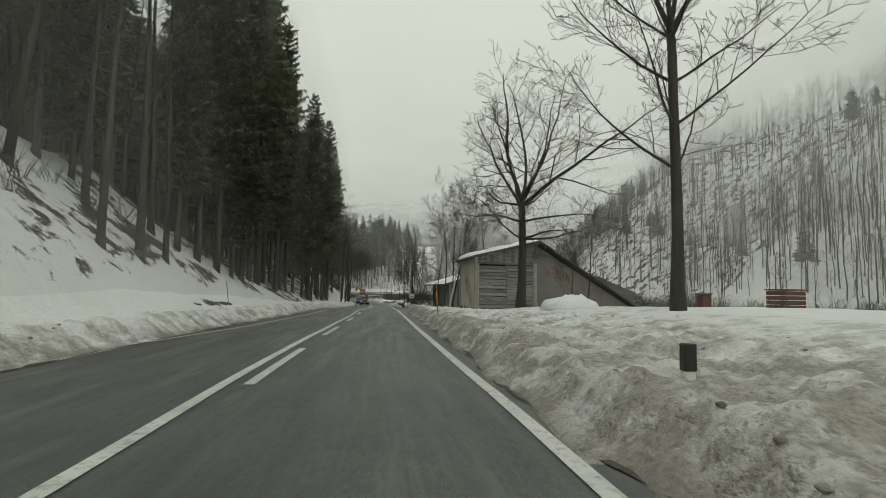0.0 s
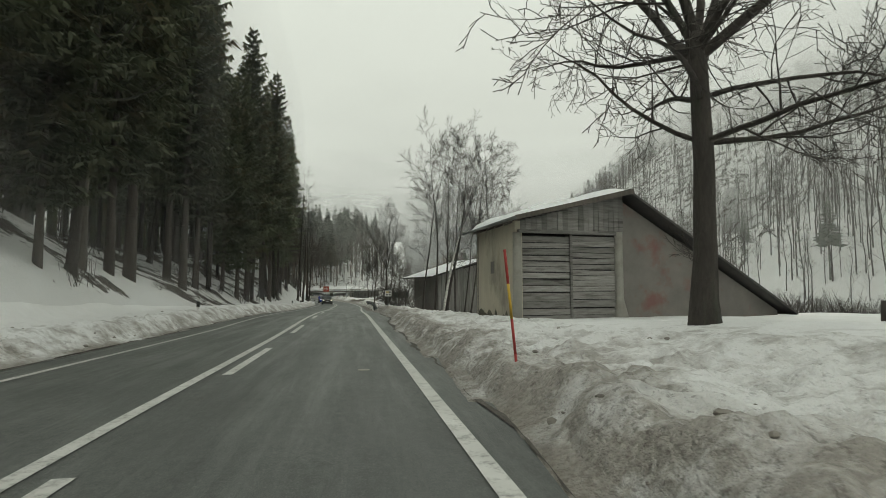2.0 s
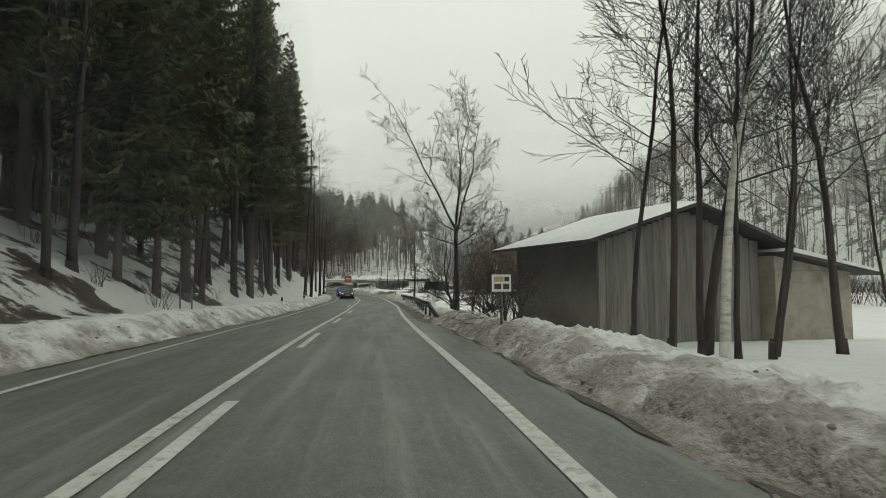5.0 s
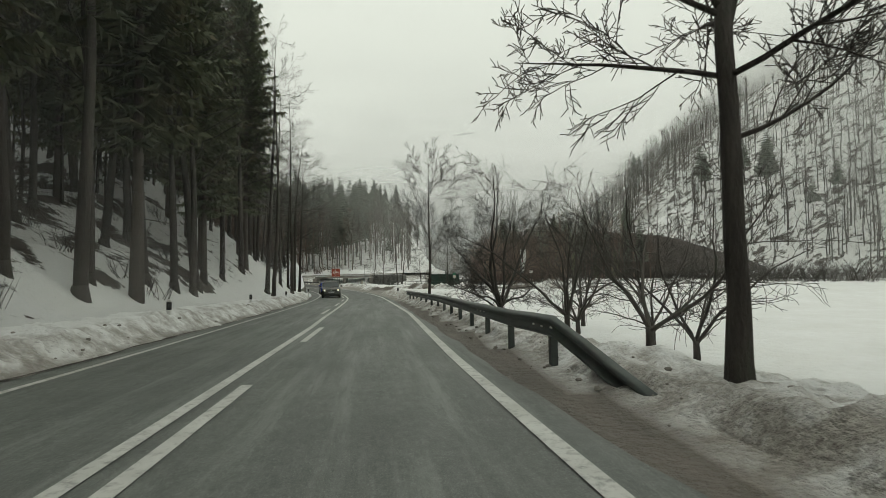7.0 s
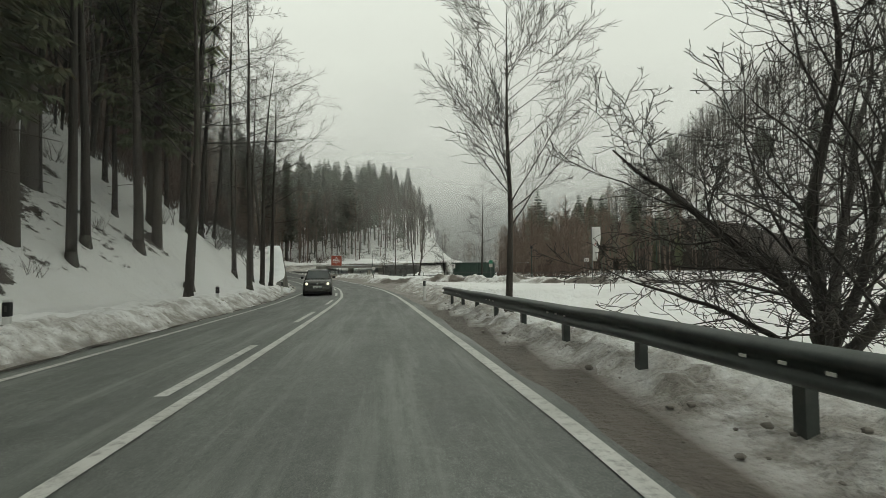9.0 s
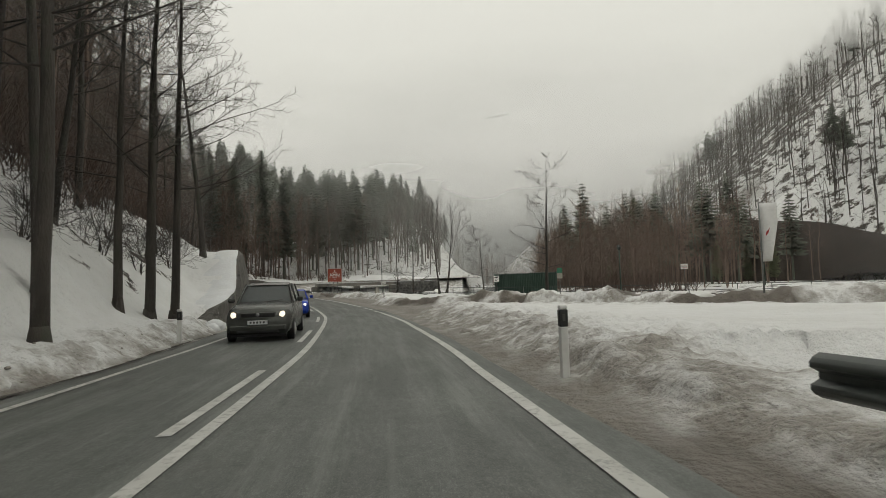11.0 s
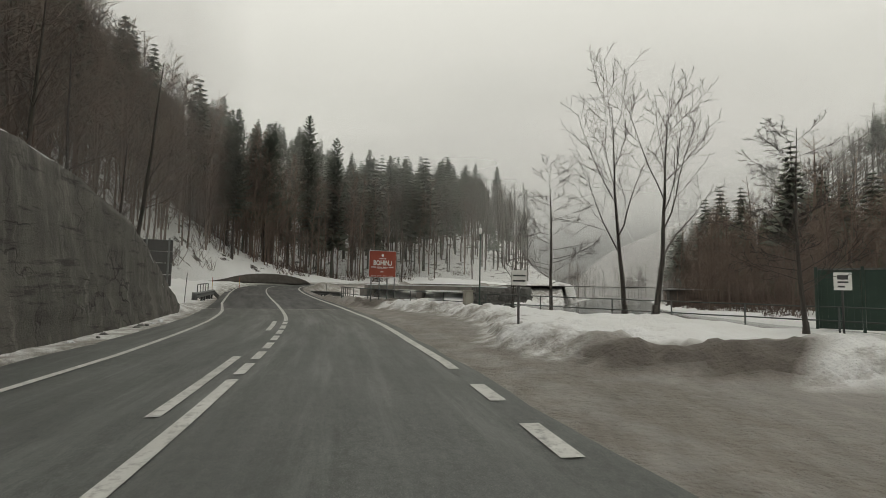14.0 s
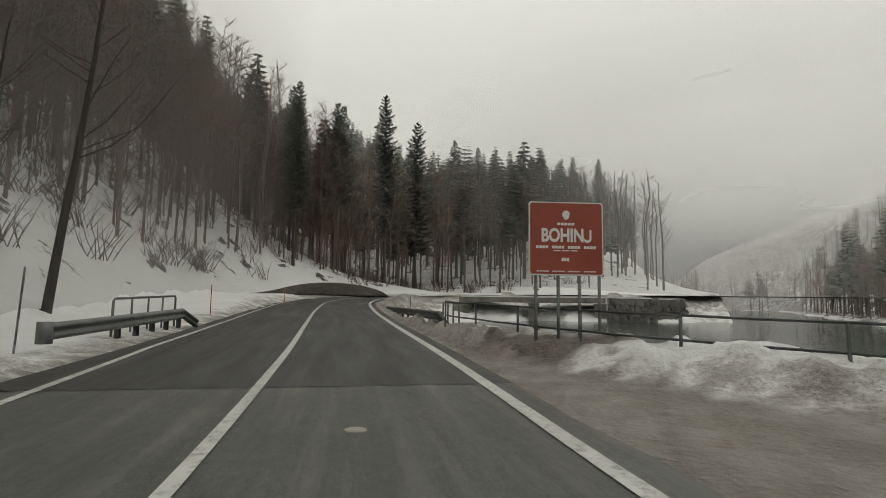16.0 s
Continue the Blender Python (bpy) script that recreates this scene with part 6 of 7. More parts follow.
def barn_two():
    b = thing("barn", "long grey board barn with a snow-covered gable roof", "barn", at=pose(0.76, 57.5, -1.5, 0, 0, 20))
    w, eave, top, ln = 7.2, 3.85, 4.95, 5.4
    part("side_wall", Shape().box(0, 0.12, -0.3, 0.25, ln, eave), PLASTER_GREY, b, "dark grey side wall")
    part("side_wall", Shape().box(w - 0.25, 0, -0.3, w, ln, eave), PLASTER_GREY, b)
    x = 0.02
    while x < w - 0.2:
        t = eave + (top - eave) * (1 - abs(x - w / 2) / (w / 2)) - 0.12
        part("board", Shape().box(x, random.uniform(0, 0.03), -0.3, x + 0.27, 0.1, t), BOARD_WALL, b)
        x += 0.28
    part("back_wall", Shape().extrude([(0, -0.3), (w, -0.3), (w, eave), (w / 2, top), (0, eave)], ln - 0.2, ln), PLASTER_GREY, b)
    k = (top - eave) / (w / 2)
    for sx in (-1, 1):
        a = (w / 2 + sx * (w / 2 + 0.9), eave - 0.9 * k)
        c = (w / 2, top)
        part("roof_slope", Shape().extrude([(a[0], a[1]), (c[0], c[1]), (c[0], c[1] + 0.12), (a[0], a[1] + 0.12)], -0.8, ln + 0.6), ROOF_EDGE, b, "dark roof boards")
        s = Shape()
        n, m = 16, 6
        for j in range(m + 1):
            for i in range(n + 1):
                u, v = i / n, j / m
                edge = min(1, min(u * 1.0, 1) * 9 + (0.0), min(v, 1 - v) * 7)
                s.v.append((a[0] + (c[0] - a[0]) * u, -0.75 + (ln + 1.3) * v, a[1] + (c[1] - a[1]) * u + 0.122 + 0.15 * edge ** 0.5 * (1 + 0.3 * WOB.at(u * 9 + sx * 20, v * 7, 1.5))))
        for j in range(m):
            for i in range(n):
                q = j * (n + 1) + i
                s.f.append((q, q + 1, q + n + 2, q + n + 1))
        part("roof_snow", s, ROOF_SNOW, b, "thick snow on the roof slope", True)
    e = thing("lean_to_shed", "pale plastered shed with a low snowy roof beside the barn", "shed", at=pose(0.76, 57.5, -1.5, 0, 0, 20))
    part("wall", Shape().box(w + 0.05, -0.6, -0.3, w + 4.2, 5.0, 2.75, bevel=0.02), CONCRETE_PALE, e, "pale plaster wall")
    part("roof", Shape().extrude([(w + 0.02, 3.30), (w + 5.0, 2.55), (w + 5.0, 2.67), (w + 0.02, 3.42)], -1.2, 5.4), ROOF_EDGE, e)
    part("roof_snow", Shape().extrude([(w + 0.05, 3.42), (w + 4.95, 2.68), (w + 4.9, 2.80), (w + 0.3, 3.55)], -1.15, 5.3), ROOF_SNOW, e, "snow on the shed roof")
    part("end_wall", Shape().extrude([(w + 0.05, 2.7), (w + 4.2, 2.6), (w + 4.2, 2.66), (w + 0.05, 3.28)], -0.58, 4.9), CONCRETE_PALE, e)


barn_two()


# ---- retaining wall ----
def retaining_wall():
    s = Shape()
    ys = np.arange(115.6, 145.2, 0.16)
    rows = 22
    for y in ys:
        h = float(np.interp(y, WALL_Y, WALL_H))
        for r in range(rows + 1):
            u = r / rows
            p = road_place(y, -4.02 - 0.62 * u * h / 3.75 + 0.11 * float(lumps(y * 1.0, u * h * 1.3, 1.3)) + (0.05 + 0.07 * (u < 0.5)) * abs(float(WOB.at(y, u * h * 2.2, 0.45))))
            s.v.append((p.x, p.y, p.z - 0.3 + (h + 0.42) * u))
        p = road_place(y, -4.9 - 0.62 * h / 3.75)
        s.v.append((p.x, p.y, p.z + h - 0.2))
    n = rows + 2
    for i in range(len(ys) - 1):
        for r in range(n - 1):
            a = i * n + r
            s.f.append((a, a + 1, a + n + 1, a + n))
    ob = single("retaining_wall", s, WALL_CONCRETE, "tall stained grey concrete retaining wall beside the road", "wall", "structure", True)
    return ob


retaining_wall()
# snow clumps and fallen stones at the wall's foot
def lump_shape(rng, r, flat=0.7, n=7):
    s = Shape()
    rings = ((0.75, -0.5), (1.0, 0.0), (0.82, 0.45), (0.4, 0.8))
    for k, zz in rings:
        for a in range(n):
            q = r * k * rng.uniform(0.78, 1.2)
            s.v.append((q * math.cos(6.283 * a / n), q * math.sin(6.283 * a / n), zz * r * flat * rng.uniform(0.85, 1.15)))
    for j in range(len(rings) - 1):
        for a in range(n):
            s.f.append((j * n + a, j * n + (a + 1) % n, (j + 1) * n + (a + 1) % n, (j + 1) * n + a))
    s.f.append(tuple((len(rings) - 1) * n + a for a in range(n)))
    return s


rw = random.Random(14)
for y, r, dz in ((115.2, 0.34, 0.05), (115.7, 0.42, 0.1), (116.2, 0.36, 0.05), (116.9, 0.30, 0.0), (117.5, 0.24, 0.0)):
    p = road_place(y, -3.82)
    single("snow_clump", lump_shape(rw, r, 0.9, 9), ROOF_SNOW, "clump of dirty snow at the wall foot", "snow clump", smooth=True, at=pose(p.x, p.y, p.z + dz), group="snow at the wall foot")
for k in range(26):
    y = rw.uniform(119, 142)
    p = road_place(y, -3.72 + rw.uniform(-0.15, 0.15))
    single("fallen_stone", lump_shape(rw, rw.uniform(0.05, 0.13), 0.7, 6), STONE if k % 3 else ROOF_SNOW, "small stone or ice lump fallen at the wall foot", "stone", at=pose(p.x, p.y, p.z + 0.02, 0, 0, k * 40), group="stones at the wall foot")
# snow pile on the field
single("snow_mound", lump_shape(rw, 0.98, 0.6, 14), ROOF_SNOW, "clean white snow pile on the snowy field", "snow pile", smooth=True, at=pose(4.5, 18.5, level(4.5, 18.5) - 0.02))
# loose clods on the banks, one mesh
clods = Shape()
for k in range(900):
    y = rw.uniform(2, 126)
    d = 4.0 + abs(rw.gauss(0, 1)) * (1.6 if y < 64 else 0.8) if rw.random() < 0.72 else -3.5 - abs(rw.gauss(0, 0.7))
    if 60 < y < 100 and d > 5.4:
        continue
    if d < 0 and y > 114:
        continue
    if d > 0 and y > 98:
        continue
    p = road_place(y, d)
    lp = lump_shape(rw, 0.015 + 0.045 * rw.random() ** 2.5, 0.7, 5)
    zz = level(p.x, p.y) + 0.02
    clods.add([(q[0] + p.x, q[1] + p.y, q[2] + zz + 0.02) for q in lp.v], lp.f)
ob = single("snow_clods", clods, surface("dirty_clods", (0.30, 0.28, 0.245), (0.12, 0.108, 0.092), 0.85, 9, 0.8), "scattered dirty snow clods and stones on the banks", "clods", "stuff")

# snow cap along the wall's crest
cap = Shape()
cy = np.arange(117, 143.5, 0.4)
for y in cy:
    h = float(np.interp(y, WALL_Y, WALL_H))
    top_d = 4.02 + 0.62 * h / 3.75
    tuck = 0.45 * (1 - min(1, (y - 117) / 2.5, (143.4 - y) / 2.5))
    for o, dz in ((-0.01, 0.10), (-0.10, 0.19), (-0.55, 0.21), (-1.1, 0.16), (-1.9, -0.25)):
        p = road_place(y, -top_d + o)
        cap.v.append((p.x, p.y, p.z + h + dz - tuck + 0.04 * float(lumps(p.x, p.y, 1.0))))
for i in range(len(cy) - 1):
    for r in range(4):
        a = i * 5 + r
        cap.f.append((a, a + 1, a + 6, a + 5))
single("snow_cap", cap, ROOF_SNOW, "rounded snow lying on the wall crest", "snow", "structure", True)


# ---- guard rails ----
WAVE = [(0.00, -0.155), (0.055, -0.125), (0.08, -0.095), (0.08, -0.06), (0.012, -0.025), (0.012, 0.025), (0.08, 0.06), (0.08, 0.095), (0.055, 0.125), (0.0, 0.155)]


def rail_beam(line, side, parent, material):
    """Corrugated beam along a line of 3D points; side 1 shows its waves to the left of the line, -1 to the right."""
    s = Shape()
    n = len(WAVE)
    for i, p in enumerate(line):
        a, b = line[max(i - 1, 0)], line[min(i + 1, len(line) - 1)]
        d = Vector((b[0] - a[0], b[1] - a[1], 0)).normalized()
        o = Vector((-d.y, d.x, 0)) * side
        for q, (u, w) in enumerate(WAVE):
            s.v.append(tuple(Vector(p) + o * (u - 0.02) + Vector((0, 0, w))))
        for q, (u, w) in enumerate(WAVE):
            s.v.append(tuple(Vector(p) + o * (u - 0.026) + Vector((0, 0, w))))
    for i in range(len(line) - 1):
        for q in range(n - 1):
            a = i * 2 * n + q
            s.f.append((a, a + 1, a + 2 * n + 1, a + 2 * n))
            a += n
            s.f.append((a + 1, a, a + 2 * n, a + 2 * n + 1))
    for q in range(n - 1):
        s.f.append((q, q + n, q + n + 1, q + 1))
        e = (len(line) - 1) * 2 * n
        s.f.append((e + q, e + q + 1, e + q + n + 1, e + q + n))
    return part("beam", s, material, parent, "corrugated steel beam", True)


def rail_post(p, turn, parent, depth=1.0):
    s = Shape().box(-0.05, -0.06, -depth, 0.05, -0.05, 0.12).box(-0.05, -0.05, -depth, -0.04, 0.05, 0.12).box(-0.05, 0.05, -depth, 0.05, 0.06, 0.12)
    ob = part("post", s, RAIL_STEEL, parent)
    ob.matrix_basis = pose(p[0], p[1], p[2], 0, 0, turn)
    return ob


def guard_rail(y0, y1, d_of, label, ramp_in, ramp_out, gap, side, top=0.60, reflectors=True):
    g = thing("guard_rail", label, "guard rail")
    line = []
    if ramp_in:
        for y, k in ((y0 - ramp_in, 0.0), (y0 - ramp_in * 0.66, 0.33), (y0 - ramp_in * 0.33, 0.68)):
            p = road_place(y, d_of(y) + 0.35 * (1 - k))
            line.append((p.x, p.y, p.z - 0.22 + (top + 0.22) * k))
    for y in np.arange(y0, y1 + 0.01, 1.0):
        p = road_place(y, d_of(y))
        line.append((p.x, p.y, p.z + top))
    if ramp_out:
        for k in (0.5, 1.0):
            p = road_place(y1 + ramp_out * k, d_of(y1) + 0.2 * k)
            line.append((p.x, p.y, p.z + top - (top - 0.05) * k))
    rail_beam(line, side, g, RAIL_STEEL)
    k = 0
    y = y0 + 0.3
    while y < y1:
        p = road_place(y, d_of(y) + 0.10 * side)
        rail_post((p.x, p.y, p.z + top), heading(y), g)
        if reflectors and k % 2 == 0:
            for off in (-0.4, 0, 0.4):
                q = road_place(y + off, d_of(y) - 0.068 * side)
                o = part("reflector", Shape().box(-0.006, -0.035, -0.012, 0.006, 0.035, 0.012), REFLECTOR, g)
                o.matrix_basis = pose(q.x, q.y, q.z + top + 0.0, 0, 0, heading(y))
        k += 1
        y += gap
    return g


rail_d = lambda y: float(np.interp(y, [64, 68, 82, 100], [4.35, 4.35, 4.75, 4.6]))
guard_rail(65.5, 99.0, rail_d, "long dark green-grey steel guard rail with reflectors", 2.6, 0, 2.4, 1)
guard_rail(156.5, 175, lambda y: 4.1, "dark steel guard rail at the start of the bend", 1.6, 0, 2.0, 1, 0.62, False)


def left_rail():
    g = thing("guard_rail", "short weathered steel guard rail over a culvert", "guard rail")
    a, b = Vector((-31.55, 148.6, -0.80)), Vector((-34.2, 154.8, -0.62))
    line = [tuple(a.lerp(b, k / 6)) for k in range(7)] + [tuple(b + (b - a).normalized() * 0.7 + Vector((0.25, 0, -0.35)))]
    rail_beam(line, -1, g, STEEL)
    d = (b - a).normalized()
    t = math.degrees(math.atan2(-d.x, d.y))
    for k in range(5):
        p = a.lerp(b, 0.42 + 0.14 * k)
        rail_post((p.x - 0.1, p.y, p.z), t, g, 0.8)
    o = part("end_cap", Shape().tube([(0, -0.0, -0.2), (0, 0, 0.18)], 0.13, 10), STEEL, g, "rounded beam end", True)
    o.matrix_basis = pose(a.x, a.y, a.z, 0, 0, t)
    r = thing("railing", "small pipe railing on the culvert head", "railing")
    p0, p1 = a.lerp(b, 0.42) + Vector((-0.5, 0.2, 0.1)), b + Vector((-0.5, 0.2, 0.1))
    part("top_bar", Shape().tube([tuple(p0 + Vector((0, 0, -0.5))), tuple(p0 + Vector((0, 0, 0.36))), tuple(p0 + Vector((0, 0, 0.42)) + d * 0.08), tuple(p1 + Vector((0, 0, 0.42)) - d * 0.08), tuple(p1 + Vector((0, 0, 0.36))), tuple(p1 + Vector((0, 0, -0.5)))], 0.03, 8), STEEL, r, "", True)
    for k in range(1, 4):
        q = p0.lerp(p1, k / 4)
        part("upright", Shape().tube([tuple(q + Vector((0, 0, -0.5))), tuple(q + Vector((0, 0, 0.42)))], 0.025, 8), STEEL, r, "", True)


left_rail()
cr = thing("railing", "pipe railing on the bridge head beside the bend", "railing")
for k in range(4):
    p = road_place(157.2 + k * 0.9, 4.9)
    part("upright", Shape().tube([(p.x, p.y, p.z - 0.2), (p.x, p.y, p.z + 1.05)], 0.03, 8), RAIL_STEEL, cr, "", True)
pa, pb = road_place(157.2, 4.9), road_place(159.9, 4.9)
part("top_bar", Shape().tube([(pa.x, pa.y, pa.z + 1.05), (pb.x, pb.y, pb.z + 1.05)], 0.03, 8), RAIL_STEEL, cr, "", True)


# ---- river fence ----
def river_fence():
    g = thing("river_fence", "green-grey pipe fence with three bars along the river", "fence")
    line = smooth_line([(x, y, 0) for x, y in FENCE], 2.2)
    pts = []
    for x, y, _ in line:
        d, s, zr = to_road([x], [y])
        pts.append(Vector((x, y, float(min(zr[0], -0.95)) + 0.05)))
    for p in pts:
        part("post", Shape().tube([tuple(p + Vector((0, 0, -0.9))), tuple(p + Vector((0, 0, 0.92)))], 0.028, 8), RAIL_STEEL, g, "", True)
    for h in (0.92, 0.52, 0.12):
        for a, b in zip(pts, pts[1:]):
            part("bar", Shape().tube([tuple(a + Vector((0, 0, h))), tuple((a + b) / 2 + Vector((0, 0, h - 0.01))), tuple(b + Vector((0, 0, h)))], 0.024, 6, False), RAIL_STEEL, g, "", True)


river_fence()


# ---- signs, posts and lamps ----
def text_mesh(body, size, material, name, parent, at, depth=0.004):
    c = bpy.data.curves.new(name, "FONT")
    c.body, c.size, c.extrude, c.align_x, c.align_y = body, size, depth, "CENTER", "CENTER"
    c.offset = 0.010
    tmp = bpy.data.objects.new("tmp", c)
    scene.collection.objects.link(tmp)
    bpy.context.view_layer.update()
    m = bpy.data.meshes.new_from_object(tmp.evaluated_get(bpy.context.evaluated_depsgraph_get()))
    bpy.data.objects.remove(tmp)
    m.materials.clear()
    m.materials.append(material)
    ob = new(name, m)
    ob.parent = parent
    ob.matrix_basis = at
    return ob


def rounded(w, h, r, n=5):
    out = []
    for cx, cz, a0 in ((w / 2 - r, -h / 2 + r, -90), (w / 2 - r, h / 2 - r, 0), (-w / 2 + r, h / 2 - r, 90), (-w / 2 + r, -h / 2 + r, 180)):
        for k in range(n + 1):
            a = radians(a0 + 90 * k / n)
            out.append((cx + r * math.cos(a), cz + r * math.sin(a)))
    return out


def town_sign():
    b = thing("place_sign", "square brown-red place sign with white border on posts", "road sign", at=pose(-22.86, 152.25, 1.12, 0, 0, 19))
    part("panel", Shape().extrude(rounded(1.50, 1.47, 0.05), -0.02, 0.02), WHITE, b, "white-edged panel")
    part("face", Shape().extrude(rounded(1.45, 1.42, 0.045), -0.026, -0.015), SIGN_RED, b, "brown-red face")
    t = text_mesh("BOHIN", 0.30, SIGN_WHITE, "lettering", b, pose(-0.075, -0.030, 0.05, 90, 0, 0) @ Matrix.Diagonal((0.92, 1.22, 1.0, 1.0)))
    hook = [(0.135 * math.cos(a), -0.045 - 0.085 * math.sin(a)) for a in np.linspace(0, math.pi * 0.95, 9)]
    inner = [(0.07 * math.cos(a), -0.045 - 0.035 * math.sin(a)) for a in np.linspace(math.pi * 0.95, 0, 9)]
    j_at = Matrix.Translation((0.425, 0, 0.05))
    part("lettering", Shape().extrude([(0.0 + q[0] * 0.62, q[1]) for q in [(0.135, 0.128)] + hook + inner + [(0.07, 0.128)]], -0.034, -0.024, j_at), SIGN_WHITE, b, "white capital letter")
    tagged(t, "white capital letters")
    for w, h, x, z in ((0.36, 0.05, 0, 0.29), (1.22, 0.055, 0, -0.175), (0.52, 0.018, 0, -0.245), (0.16, 0.07, -0.02, -0.42), (1.2, 0.022, 0, -0.655)):
        n = max(3, int(w / 0.062)) if h > 0.02 else 3
        for k in range(n):
            if (k + 1) % 5 == 0 and n > 5:
                continue
            x0 = x - w / 2 + w * k / n
            part("print_bar", Shape().box(x0, -0.030, z - h / 2, x0 + w / n * 0.82, -0.024, z + h / 2), SIGN_WHITE, b)
    crest = Shape().extrude([(0.08 * math.cos(a) * (1 if math.sin(a) > 0 else 0.8), 0.47 + 0.095 * math.sin(a)) for a in np.linspace(0, 2 * math.pi, 17)[:-1]], -0.030, -0.024)
    part("emblem", crest, SIGN_WHITE, b, "small pale emblem shape")
    for x in (-0.6, -0.15, 0.28, 0.68):
        part("post", Shape().tube([(x, 0.05, -2.5), (x, 0.05, -0.6)], 0.035, 8), STEEL, b, "", True)
    for z in (-0.5, 0.5):
        part("bracket", Shape().box(-0.72, 0.02, z - 0.03, 0.72, 0.05, z + 0.03), STEEL, b)
    return b


town_sign()


def small_board(x, y, z, w, h, turn, label, bars, foot, face=SIGN_WHITE):
    b = thing("notice_board", label, "sign", at=pose(x, y, z, 0, 0, turn))
    part("panel", Shape().extrude(rounded(w, h, 0.02, 3), -0.01, 0.01), face, b)
    for x0, z0, x1, z1, m in bars:
        part("print_bar", Shape().box(x0 * w, -0.015, z0 * h, x1 * w, -0.009, z1 * h), m, b)
    part("post", Shape().tube([(0, 0.035, foot - z), (0, 0.035, h / 2)], 0.03, 8), SIGN_GREY, b, "", True)
    return b


small_board(-3.0, 52.8, 0.9, 0.46, 0.40, 8, "small white notice with yellow and dark print on a post", [(-0.38, 0.08, 0.1, 0.38, SIGN_YELLOW), (0.15, 0.1, 0.4, 0.36, PRINT_DARK), (-0.38, -0.36, -0.02, -0.05, PRINT_DARK), (0.08, -0.36, 0.4, -0.05, PRINT_DARK)], -1.2)
small_board(-15.7, 136.5, 0.0, 0.36, 0.36, 12, "pale two-line notice plate on a low post", [(-0.42, 0.1, 0.42, 0.2, PRINT_DARK), (-0.42, -0.25, 0.42, -0.14, PRINT_DARK)], -2.0)
small_board(-6.6, 140.0, 0.16, 0.45, 0.5, -5, "white warning notice on the river fence", [(-0.3, 0.1, 0.3, 0.35, PRINT_DARK), (-0.3, -0.1, 0.3, 0.0, PRINT_DARK), (-0.3, -0.35, 0.1, -0.25, PRINT_DARK)], -1.3)
small_board(9.5, 140.5, 0.75, 0.55, 0.45, -20, "white notice with red lines beyond the fence", [(-0.4, 0.2, 0.4, 0.28, RED), (-0.4, 0.0, 0.4, 0.07, PRINT_DARK), (-0.4, -0.3, 0.4, -0.22, RED)], -1.4)


def sign_back(x, y, turn):
    b = thing("direction_sign", "grey back of a large layered direction sign on two posts", "road sign", at=pose(x, y, 0, 0, 0, turn))
    for k in range(4):
        part("panel", Shape().box(-0.6, -0.02, -0.35 + 0.52 * k, 0.6, 0.02, 0.15 + 0.52 * k, bevel=0.01), SIGN_GREY, b)
    for px in (0.45, -0.45):
        part("post", Shape().tube([(px, -0.06, -2.2), (px, -0.06, 1.8)], 0.04, 8), STEEL, b, "", True)


sign_back(-31.4, 145.4, 25)
tri = thing("warning_sign", "grey back of a triangular warning sign on two posts", "road sign", at=pose(-13.6, 59.9, 0, 0, 0, 8))
part("panel", Shape().extrude([(-0.45, 0.55), (0.45, 0.55), (0.03, 1.32), (-0.03, 1.32)], -0.015, 0.015), SIGN_GREY, tri)
for px in (-0.2, 0.2):
    part("post", Shape().tube([(px, -0.04, -1.0), (px, -0.04, 1.0 if px < 0 else 0.75)], 0.028, 8), STEEL, tri, "", True)


def delineator(x, y, turn, top=1.0, label="white plastic roadside marker post with a black band in the snow"):
    b = thing("marker_post", label, "marker post", "roadside marker posts", pose(x, y, float(to_road([x], [y])[2][0]), 0, 0, turn))
    part("post", Shape().box(-0.06, -0.045, -0.1, 0.06, 0.045, top - 0.30, bevel=0.015), WHITE, b)
    part("band", Shape().box(-0.063, -0.048, top - 0.30, 0.063, 0.048, top - 0.06, bevel=0.012), BLACK, b, "black band")
    part("cap", Shape().box(-0.06, -0.045, top - 0.06, 0.06, 0.045, top, bevel=0.015), WHITE, b)
    part("reflector", Shape().box(-0.02, -0.051, top - 0.22, 0.02, -0.047, top - 0.12), SIGN_GREY, b, "small grey reflector")


stub = thing("marker_post", "black head of a marker post buried in the snow", "marker post", "roadside marker posts", pose(2.27, 4.9, 0, 0, 0, 6))
part("post", Shape().box(-0.055, -0.04, -0.1, 0.055, 0.04, 0.58, bevel=0.015), WHITE, stub)
part("band", Shape().box(-0.063, -0.048, 0.58, 0.063, 0.048, 0.83, bevel=0.012), BLACK, stub, "black band")
delineator(-9.15, 102.9, 8, 1.0)
for x, y in ((-14.3, 74.4), (-15.75, 86.0), (-18.2, 110.0), (-10.85, 39.8), (-17.0, 97.5)):
    delineator(x, y, 8, 0.95)


def snow_pole(x, y, h, lean_x, lean_y, label, stripes=True):
    z = level(x, y)
    b = thing("snow_pole", label, "snow pole", "", pose(x, y, z, lean_y, lean_x, 0))
    n = 4
    for k in range(n):
        z0, z1 = -0.3 + (h + 0.3) * k / n, -0.3 + (h + 0.3) * (k + 1) / n
        part("band", Shape().tube([(0, 0, z0), (0, 0, z1)], 0.018, 8), (RED if k != 2 else YELLOW) if stripes else STEEL, b, "", True)


